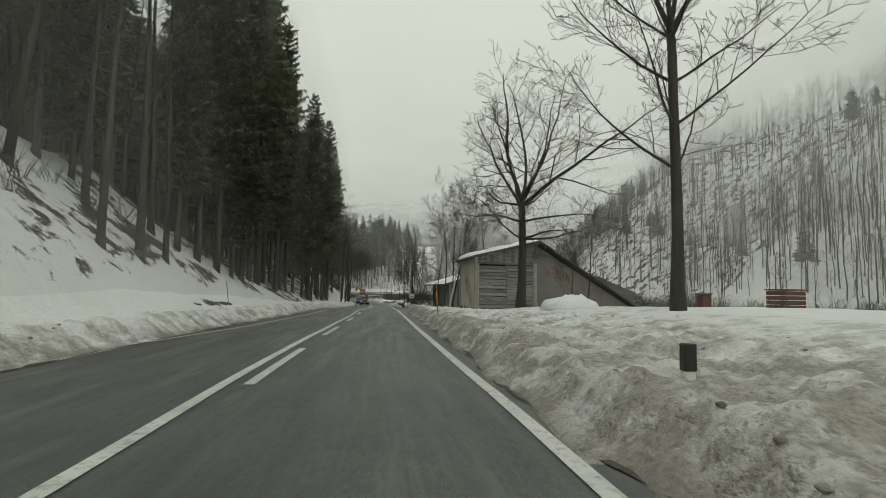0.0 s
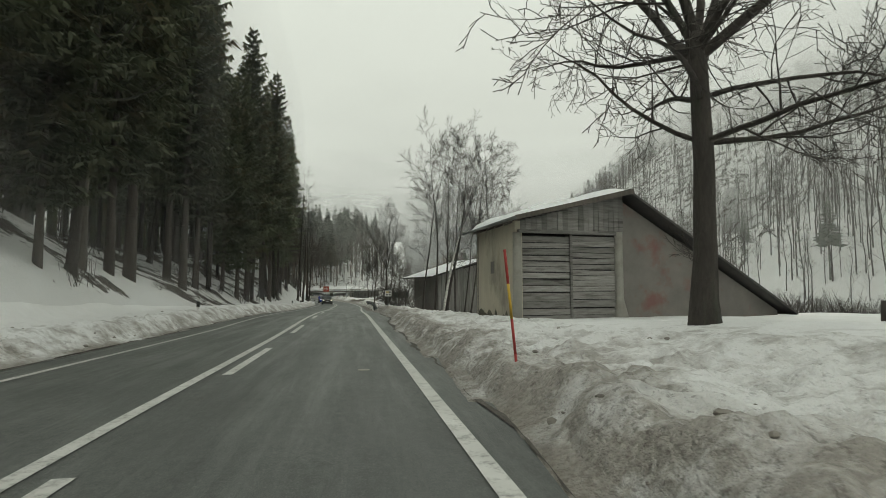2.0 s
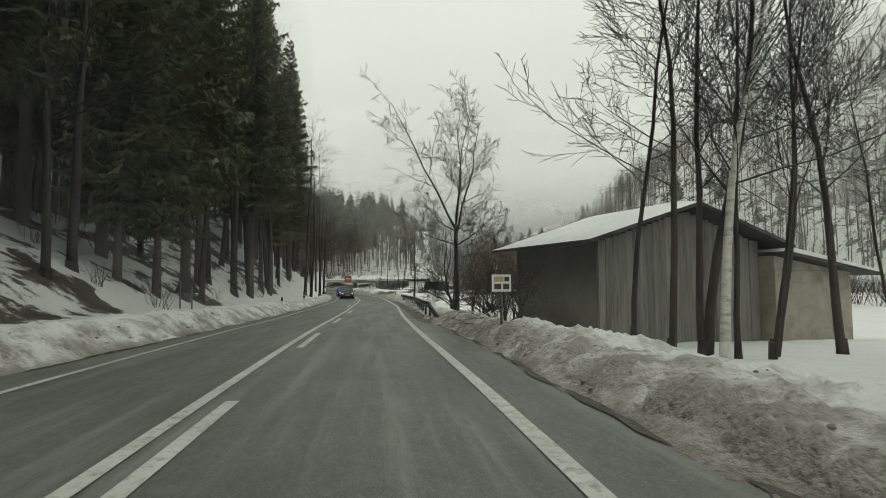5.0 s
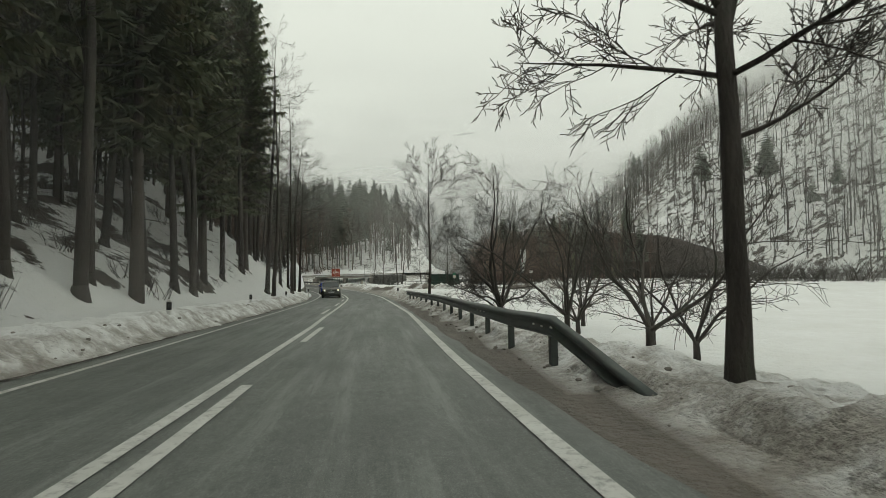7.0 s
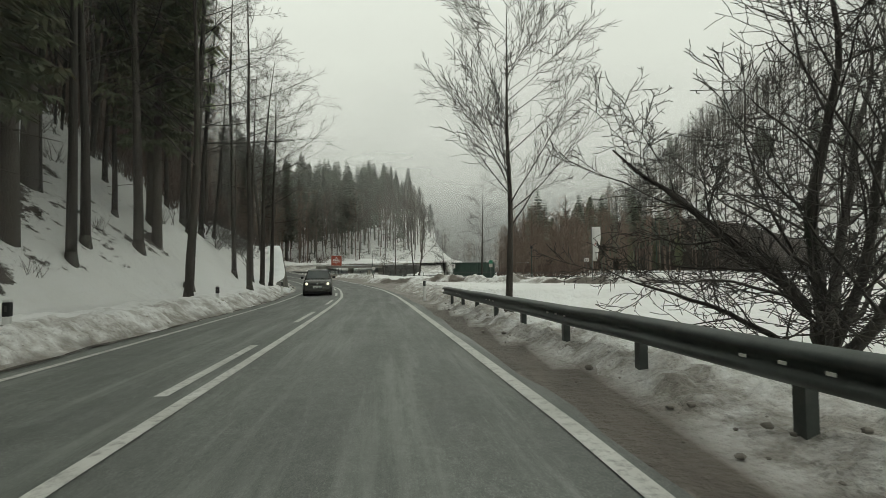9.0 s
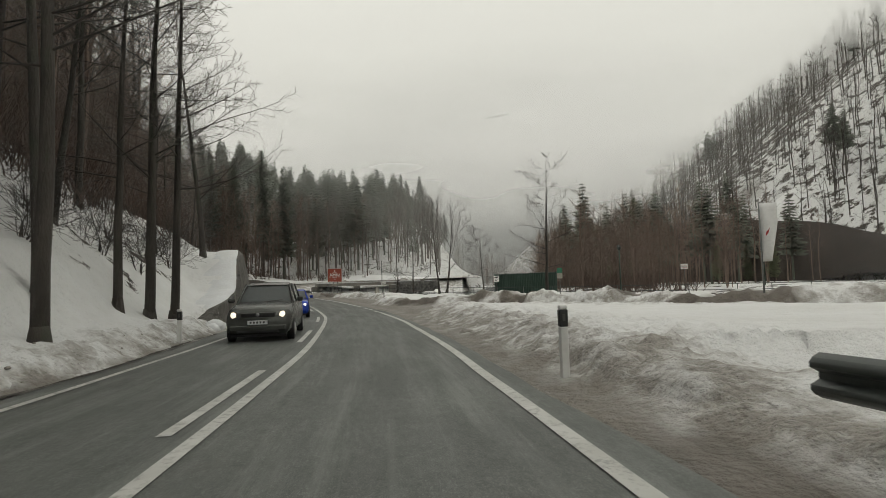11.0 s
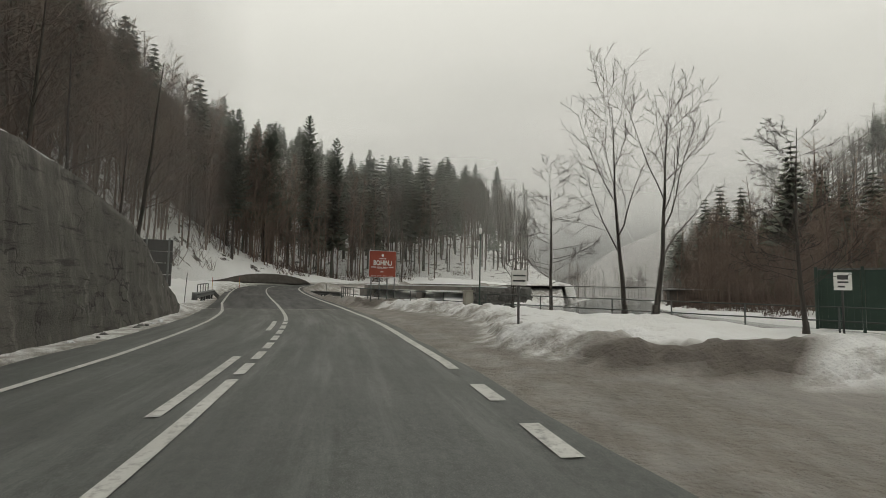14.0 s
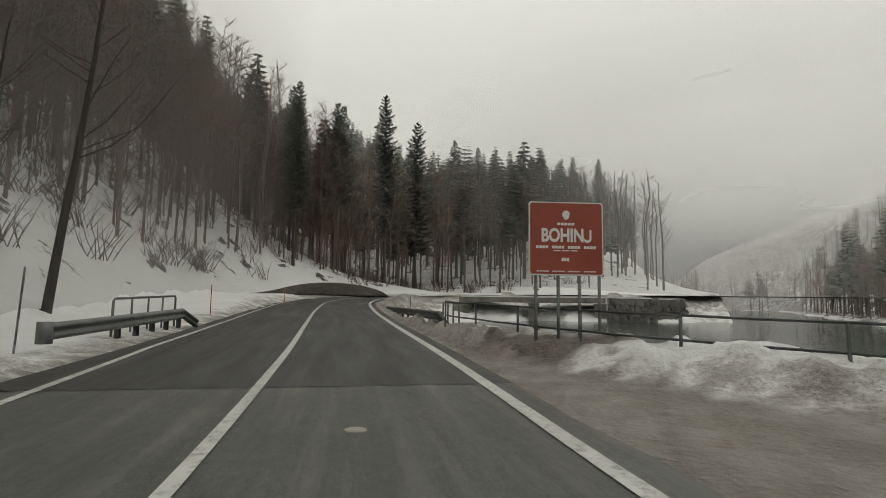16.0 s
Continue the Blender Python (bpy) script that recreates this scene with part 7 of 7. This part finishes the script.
snow_pole(-0.15, 22.2, 1.45, -5, -3, "leaning red and yellow snow pole in the bank")
snow_pole(-9.75, 24.3, 1.25, -8, 0, "thin grey leaning snow pole", False)
snow_pole(-31.95, 148.4, 1.5, 3, 0, "thin dark snow pole by the guard rail", False)
snow_pole(-37.1, 159.5, 1.2, 0, 0, "red snow pole beside the road")
snow_pole(-42.0, 172.5, 1.2, 0, 0, "red snow pole beside the road")
snow_pole(-30.9, 166, 1.5, 0, 0, "thin snow pole at the bend", False)
lamp = thing("street_lamp", "slim dark green street lamp by the river fence", "lamp", at=pose(-17.27, 148.2, -1.15))
part("pole", Shape().tube([(0, 0, -0.5), (0, 0, 0.5), (0, 0, 0.55), (0, 0, 3.5)], [0.05, 0.05, 0.038, 0.03], 10), GREEN_METAL, lamp, "", True)
part("lantern", Shape().tube([(0, 0, 3.5), (0, 0, 3.55), (0, 0, 3.75), (0, 0, 3.8)], [0.035, 0.06, 0.08, 0.035], 10), WHITE, lamp, "pale lantern head", True)
pier = thing("concrete_pier", "pale square concrete pier at the fence", "pier", at=pose(-17.85, 148.75, -1.3, 0, 0, 25))
part("shaft", Shape().box(-0.19, -0.19, -0.4, 0.19, 0.19, 0.98, bevel=0.02), CONCRETE_PALE, pier)
part("cap", Shape().box(-0.22, -0.22, 0.98, 0.22, 0.22, 1.05, bevel=0.02), CONCRETE_PALE, pier)
for x, y, h in ((22, 150, 7.5), (1.5, 132.8, 3.2)):
    lp = thing("lamp_post", "dark park lamp beyond the river fence", "lamp", at=pose(x, y, -1.3))
    part("pole", Shape().tube([(0, 0, -0.3), (0, 0, h)], [0.06, 0.045], 8), GREEN_METAL, lp, "", True)
    part("lantern", Shape().tube([(0, 0, h), (0, 0, h + 0.1), (0, 0, h + 0.35)], [0.05, 0.16, 0.12], 8), BLACK, lp, "dark lantern", True)


flag = thing("banner_flag", "tall white banner flag on a grey pole beyond the side road", "flag", at=pose(4.4, 120.8, -1.5, 0, 0, -35))
part("pole", Shape().tube([(0, 0, -0.5), (0, 0, 2.5), (0, 0, 4.9)], [0.045, 0.04, 0.03], 8), STEEL, flag, "", True)
sail = Shape()
for i in range(13):
    z, w = 2.0 + 2.8 * i / 12, 0.38 + 0.32 * min(1, i / 8)
    for j in range(5):
        sail.v.append((0.04 + w * j / 4, 0.05 * math.sin(j * 1.3 + i * 0.4), z))
for i in range(12):
    for j in range(4):
        a = i * 5 + j
        sail.f.append((a, a + 1, a + 6, a + 5))
cloth = part("cloth", sail, WHITE, flag, "white hanging cloth with a small red mark", True)
cloth.modifiers.new("thick", "SOLIDIFY").thickness = 0.006
part("mark", Shape().extrude([(0.22, 3.2), (0.34, 3.35), (0.42, 3.62), (0.34, 3.5), (0.26, 3.42)], -0.075, -0.068), RED, flag, "red slanting mark")
plate = thing("post_sign", "green plate above a pale plate on a thin post", "sign", at=pose(-2.9, 132.2, -1.4, 0, 0, 5))
part("post", Shape().tube([(0, 0.03, -0.5), (0, 0.03, 2.15)], 0.028, 8), STEEL, plate, "", True)
part("panel", Shape().box(-0.19, -0.012, 1.80, 0.19, 0.012, 2.14, bevel=0.004), plain("green_plate", (0.02, 0.16, 0.09), 0.5), plate, "green plate")
part("panel", Shape().box(-0.18, -0.012, 1.42, 0.18, 0.012, 1.78, bevel=0.004), CONCRETE_PALE, plate, "pale plate")


# ---- green screen and things beyond the river ----
gs = thing("screen_fence", "dark green ribbed screen panels standing behind the river fence", "fence")
ga, gb = Vector((-6.6, 141.3, -1.35)), Vector((-1.9, 138.2, -1.35))
g_turn = math.degrees(math.atan2(gb.y - ga.y, gb.x - ga.x))
g_len = (gb - ga).length / 5
for k in range(6):
    q = ga.lerp(gb, k / 5)
    part("post", Shape().box(-0.04, -0.04, -0.6, 0.04, 0.04, 1.98, bevel=0.008, m=pose(q.x, q.y, q.z, 0, 0, g_turn)), GREEN_METAL, gs)
for k in range(5):
    q = ga.lerp(gb, k / 5)
    m = pose(q.x, q.y, q.z, 0, 0, g_turn)
    panel = part("panel", Shape().box(0.045, -0.012, 0.12, g_len - 0.045, 0.012, 1.88, m=m), GREEN_METAL, gs)
    for r in range(7):
        x0 = 0.10 + (g_len - 0.2) * r / 6
        part("rib", Shape().box(x0 - 0.025, -0.035, 0.14, x0 + 0.025, -0.013, 1.86, m=m), GREEN_METAL, panel)
    part("top_rail", Shape().box(0.0, -0.03, 1.885, g_len, 0.03, 1.93, m=m), STEEL, gs, "pale top rail")
hut = thing("river_hut", "small dark hut with a snowy flat roof on the bank", "hut", at=pose(7.5, 205, -1.6, 0, 0, -10))
part("wall", Shape().box(0, 0, -0.5, 7, 4, 2.2, bevel=0.03), DARK_WOOD, hut)
part("roof", Shape().box(-0.4, -0.4, 2.2, 7.4, 4.4, 2.36), ROOF_EDGE, hut)
part("roof_snow", Shape().box(-0.35, -0.35, 2.364, 7.35, 4.35, 2.5, bevel=0.06), ROOF_SNOW, hut, "snow on the flat roof")
# railway bank: brown mound over which the hill wood stands
mound = Shape()
bank_line = smooth_line([(34, 244, 5.5), (43, 225, 12.4), (48, 200, 10.6), (52, 184, 8.4), (56, 172, 4.0), (59, 162, 0.3)], 2.4)
for i, (x, yy, top) in enumerate(bank_line):
    for k, (o, zz) in enumerate(((-7, -0.2), (-5, 0.4), (-2.5, 0.85), (0, 1.0), (3, 0.95), (9, 0.5))):
        mound.v.append((x + o + 0.5 * WOB.at(yy, k * 3, 3), yy + 0.3 * o, 0.2 + (top - 0.2) * zz + 0.45 * WOB.at(yy, k * 7, 3)))
for i in range(len(bank_line) - 1):
    for k in range(5):
        a = i * 6 + k
        mound.f.append((a, a + 6, a + 7, a + 1))
single("brush_bank", mound, surface("brown_brush_bank", (0.075, 0.058, 0.048), (0.055, 0.044, 0.038), 0.95, 6, 0.8, relief=1.0, depth=0.3), "steep bank covered in brown brush", "bank", "structure", True)
for x, y, h in ((21, 157.5, 0.36), (11, 166, 0.30), (15, 170, 0.42), (26, 160, 0.34), (31, 163, 0.42), (18.5, 200, 0.85), (25, 203, 0.72), (29.5, 208, 1.25), (33, 206, 1.05)):
    c = plant(PROTO[3], x, y, x * 40, h)
    c["label"] = "small dark spruce beyond the river" if h < 0.5 else "tall dark spruce on the far river bank"
    c["group"] = "spruces across the river"
# stone facing of the embankment below the far road
rk = random.Random(5)
emb = thing("stone_embankment", "snow-dusted rough stone facing below the far road", "embankment")
base = Shape()
for k in range(21):
    x = -20.8 + 8.2 * k / 20
    y = 197.3 + 0.52 * (x + 26)
    base.v += [(x, y - 1.3, -3.2), (x, y, 0.55), (x, y + 3.0, 0.75)]
for k in range(20):
    for r in range(2):
        a = k * 3 + r
        base.f.append((a, a + 3, a + 4, a + 1))
part("backing", base, STONE, emb)
for k in range(150):
    x = rk.uniform(-20.6, -12.8)
    y = 197.3 + 0.52 * (x + 26)
    u = rk.uniform(0, 1)
    p = (x, y - 1.3 * (1 - u) - 0.1, -2.6 + 3.1 * u)
    s = Shape()
    r = rk.uniform(0.25, 0.5)
    vv = []
    for a in range(6):
        for b, zz in ((1.0, -0.5), (0.75, 0.6)):
            vv.append((math.cos(a * 1.047) * r * b * rk.uniform(0.8, 1.2), math.sin(a * 1.047) * r * b * rk.uniform(0.7, 1.1) * 0.6, zz * r * 0.8))
    ff = [(2 * a, 2 * ((a + 1) % 6), 2 * ((a + 1) % 6) + 1, 2 * a + 1) for a in range(6)] + [tuple(2 * a + 1 for a in range(6))]
    s.add([(q[0] + p[0], q[1] + p[1], q[2] + p[2]) for q in vv], ff)
    part("stone", s, STONE, emb)
part("snow_top", Shape().extrude([(-20.9, 0.56), (-13.4, 0.50), (-14.0, 0.62), (-20.7, 0.70)], 0, 1.4, Matrix.Translation((0, 0, 0)) @ Matrix(((1, 0, 0, 0), (0.52, 1, 0, 197.2 + 0.52 * 26), (0, 0, 1, 0), (0, 0, 0, 1)))), ROOF_SNOW, emb, "snow along the crest")
br = thing("road_bridge", "dark concrete road bridge with snow along its edge", "bridge")
shear = Matrix(((1, 0, 0, 0), (0.52, 1, 0, 197.0 + 0.52 * 26), (0, 0, 1, 0), (0, 0, 0, 1)))
part("deck", Shape().extrude([(-35, -0.05), (-21, 0.0), (-21, 0.55), (-35, 0.45)], 0, 4.0, shear), CONCRETE, br, "dark stained deck edge")
part("snow_edge", Shape().extrude([(-34.9, 0.455), (-21.1, 0.555), (-21.2, 0.68), (-34.8, 0.58)], 0.1, 3.8, shear), ROOF_SNOW, br, "strip of snow")
for x0, x1 in ((-35.6, -34.2), (-28.6, -27.9), (-22.2, -20.9)):
    part("abutment", Shape().extrude([(x0, -2.6), (x1, -2.6), (x1, -0.06), (x0, -0.06)], 0.3, 3.6, shear), CONCRETE, br)
dome = Shape()
for j in range(9):
    for i in range(17):
        u, v = i / 16 * 2 - 1, j / 8
        dome.v.append((-46.8 + 1.4 * v + u * 3.9 - 0.2 * v, 184.5 + u * 4.2 + 1.8 * v, 0.2 + 1.15 * v * max(0, 1 - u * u) ** 0.7 + 0.2))
for j in range(8):
    for i in range(16):
        a = j * 17 + i
        dome.f.append((a, a + 1, a + 18, a + 17))
ob = single("culvert_dome", dome, WET_DARK, "low dark rounded concrete bank beside the bend", "bank", smooth=True)
ob.modifiers.new("thick", "SOLIDIFY").thickness = 0.3

# ---- yard things behind the meadow ----
cr2 = thing("rusty_crate", "rusty brown wooden crate standing in the snow", "crate", at=pose(14.7, 22.6, 0.8, 0, 0, 20))
for k in range(4):
    part("board", Shape().box(-0.6, -0.45, 0.02 + 0.2 * k, 0.6, 0.45, 0.19 + 0.2 * k, bevel=0.01), RUST, cr2)
part("lid", Shape().box(-0.64, -0.5, 0.82, 0.64, 0.5, 0.88, bevel=0.01), RUST, cr2, "rusty lid")
bn = thing("red_bin", "small dull red bin in the snow", "bin", at=pose(10.2, 20.6, 0.75, 0, 0, 10))
part("body", Shape().box(-0.2, -0.2, 0, 0.2, 0.2, 0.6, bevel=0.03), RUST, bn)
part("lid", Shape().box(-0.22, -0.22, 0.6, 0.22, 0.22, 0.68, bevel=0.02), SIGN_GREY, bn)
mh = single("manhole_cover", Shape().tube([(0, 0, 0), (0, 0, 0.012)], [0.11, 0.10], 16), CONCRETE_PALE, "small worn metal cover set in the asphalt", "manhole cover", at=pose(-24.47, 146.1, -1.36))
mh2 = copy_thing(mh, pose(-2.22, 24.5, -0.115))


# ---- cars ----
def car(label, x, y, turn, paint, length, width, height, hood):
    z = float(to_road([x], [y])[2][0])
    c = thing("car", label, "car", "", pose(x, y, z, 0, 0, turn))
    L, W = length / 2, width / 2
    # front looks towards -y; stations along the length: y, half width, sill, shoulder height
    st = [(-L, 0.80, 0.34, 0.62), (-L + 0.10, 0.92, 0.24, hood - 0.16), (-L + 0.45, 0.97, 0.21, hood - 0.06), (-L + 1.0, 1.0, 0.20, hood), (-0.55, 1.0, 0.2, hood + 0.06), (0.4, 1.0, 0.2, hood + 0.08), (1.2, 1.0, 0.2, hood + 0.10), (L - 0.35, 0.97, 0.22, hood + 0.10), (L - 0.06, 0.90, 0.28, hood + 0.04), (L, 0.80, 0.4, hood - 0.15)]
    s = Shape()
    for yy, k, zl, zs in st:
        w = W * k
        half = [(w * 0.86, zl), (w * 0.97, zl + 0.10), (w, (zl + zs) * 0.5), (w * 0.985, zs - 0.12), (w * 0.93, zs - 0.03), (w * 0.80, zs + 0.015), (w * 0.4, zs + 0.035)]
        ring = [(px, yy, pz) for px, pz in half] + [(-px, yy, pz) for px, pz in reversed(half)]
        s.v += ring
    n = 14
    for i in range(len(st) - 1):
        for k in range(n):
            s.f.append((i * n + k, i * n + (k + 1) % n, (i + 1) * n + (k + 1) % n, (i + 1) * n + k))
    s.f.append(tuple(range(n - 1, -1, -1)))
    s.f.append(tuple((len(st) - 1) * n + k for k in range(n)))
    part("body", s, paint, c, "painted car body", True)
    # cabin: pillars and roof over dark glazing
    zs = hood + 0.04
    roof_y = (0.12 - 0.25, L - 0.75)
    g = Shape()
    lo, hi = zs, height - 0.07
    gv = [(-W * 0.88, -0.78, lo), (W * 0.88, -0.78, lo), (W * 0.88, L - 0.25, lo), (-W * 0.88, L - 0.25, lo), (-W * 0.70, roof_y[0], hi), (W * 0.70, roof_y[0], hi), (W * 0.70, roof_y[1], hi), (-W * 0.70, roof_y[1], hi)]
    g.add(gv, [(0, 1, 5, 4), (1, 2, 6, 5), (2, 3, 7, 6), (3, 0, 4, 7), (4, 5, 6, 7)])
    part("cabin", g, BLACK, c, "dark cabin inside")

    def pane(name, i, j, k, l, u0, u1, out):
        q = [Vector(gv[n]) for n in (i, j, k, l)]
        pts = [q[0].lerp(q[1], a).lerp(q[3].lerp(q[2], a), bb) for a, bb in ((u0, 0.07), (u1, 0.07), (u1, 0.93), (u0, 0.93))]
        pts = [p + Vector(out) * 0.008 for p in pts]
        part(name, Shape().add([tuple(p) for p in pts] + [tuple(p - Vector(out) * 0.006) for p in pts], [(0, 1, 2, 3), (7, 6, 5, 4), (0, 4, 5, 1), (1, 5, 6, 2), (2, 6, 7, 3), (3, 7, 4, 0)]), CAR_GLASS, c, "dark greenish reflecting glass")

    pane("windscreen", 0, 1, 5, 4, 0.05, 0.95, (0, -1, 0.3))
    pane("rear_window", 2, 3, 7, 6, 0.06, 0.94, (0, 1, 0.3))
    for u0, u1 in ((0.12, 0.40), (0.44, 0.70), (0.73, 0.92)):
        pane("side_window", 1, 2, 6, 5, u0, u1, (1, 0, 0.2))
        pane("side_window", 0, 3, 7, 4, u0, u1, (-1, 0, 0.2))
    r = Shape()
    for yy, w, zz in ((roof_y[0] - 0.08, 0.69, hi - 0.015), (roof_y[0] + 0.1, 0.70, height - 0.03), (0.45, 0.69, height), (roof_y[1] - 0.2, 0.68, height - 0.02), (roof_y[1] + 0.08, 0.66, hi - 0.02)):
        r.v += [(-W * (w + 0.03), yy, zz - 0.05), (-W * w * 0.9, yy, zz - 0.005), (0, yy, zz + 0.01), (W * w * 0.9, yy, zz - 0.005), (W * (w + 0.03), yy, zz - 0.05)]
    for i in range(4):
        for k in range(4):
            a = i * 5 + k
            r.f.append((a, a + 1, a + 6, a + 5))
    part("roof", r, paint, c, "", True)
    for sx in (-1, 1):
        for a, b in (((W * 0.885, -0.80, lo - 0.02), (W * 0.71, roof_y[0], hi)), ((W * 0.895, 0.35, lo - 0.02), (W * 0.715, 0.4, hi)), ((W * 0.89, L - 0.3, lo - 0.02), (W * 0.70, roof_y[1], hi))):
            part("pillar", Shape().tube([(a[0] * sx, a[1], a[2]), (b[0] * sx, b[1], b[2])], 0.035, 6), paint, c, "", True)
        part("mirror", Shape().box(sx * (W + 0.10) - 0.09, -0.62, lo + 0.02, sx * (W + 0.10) + 0.09, -0.5, lo + 0.16, bevel=0.03), paint, c)
        hl = Shape().tube([(sx * W * 0.70, -L + 0.02, hood - 0.25), (sx * W * 0.72, -L + 0.14, hood - 0.23)], [0.07, 0.085], 12)
        part("headlight", hl, HEADLIGHT, c, "lit warm headlight", True)
        part("fog_lamp", Shape().tube([(sx * W * 0.62, -L - 0.0, 0.40), (sx * W * 0.62, -L + 0.06, 0.40)], 0.045, 10), PLATE, c, "", True)
        for wy in (-L + 0.78, L - 0.72):
            wh = part("wheel", Shape().tube([(sx * (W - 0.19), wy, 0.31), (sx * (W - 0.17), wy, 0.31), (sx * (W - 0.01), wy, 0.31), (sx * (W + 0.005), wy, 0.31)], [0.26, 0.31, 0.31, 0.26], 20), TYRE, c, "black tyre", True)
            part("rim", Shape().tube([(sx * (W - 0.03), wy, 0.31), (sx * (W + 0.012), wy, 0.31)], [0.20, 0.18], 16), ALLOY, wh, "grey wheel rim", True)
    part("grille", Shape().box(-W * 0.5, -L - 0.005, hood - 0.30, W * 0.5, -L + 0.12, hood - 0.18, bevel=0.02), BLACK, c, "black grille")
    part("badge", Shape().tube([(0, -L - 0.015, hood - 0.24), (0, -L + 0.02, hood - 0.24)], 0.05, 12), ALLOY, c, "round metal badge", True)
    part("bumper", Shape().box(-W * 0.84, -L - 0.03, 0.30, W * 0.84, -L + 0.15, 0.50, bevel=0.05), paint, c)
    part("air_intake", Shape().box(-W * 0.6, -L - 0.035, 0.27, W * 0.6, -L + 0.1, 0.36, bevel=0.02), BLACK, c)
    pl = part("number_plate", Shape().box(-0.26, -L - 0.045, 0.50, 0.26, -L - 0.02, 0.61, bevel=0.005), PLATE, c, "pale number plate with dark bars")
    for k in range(5):
        part("plate_bar", Shape().box(-0.2 + 0.085 * k, -L - 0.050, 0.53, -0.15 + 0.085 * k, -L - 0.044, 0.585), PRINT_DARK, pl)
    part("wiper", Shape().tube([(-0.1, -0.80, lo + 0.03), (0.5, -0.74, lo + 0.09)], 0.012, 5), BLACK, c)
    part("underside", Shape().box(-W * 0.8, -L + 0.2, 0.16, W * 0.8, L - 0.2, 0.24), BLACK, c)
    return c


p = road_place(112.2, -1.4)
car("grey-green compact van driving with lit headlights", p.x, p.y, heading(111.7), CAR_GREY, 4.4, 1.80, 1.66, 1.0)
p = road_place(123.9, -1.5)
car("bright blue small hatchback driving with lit headlights", p.x, p.y, heading(123.9), CAR_BLUE, 3.9, 1.66, 1.46, 0.92)
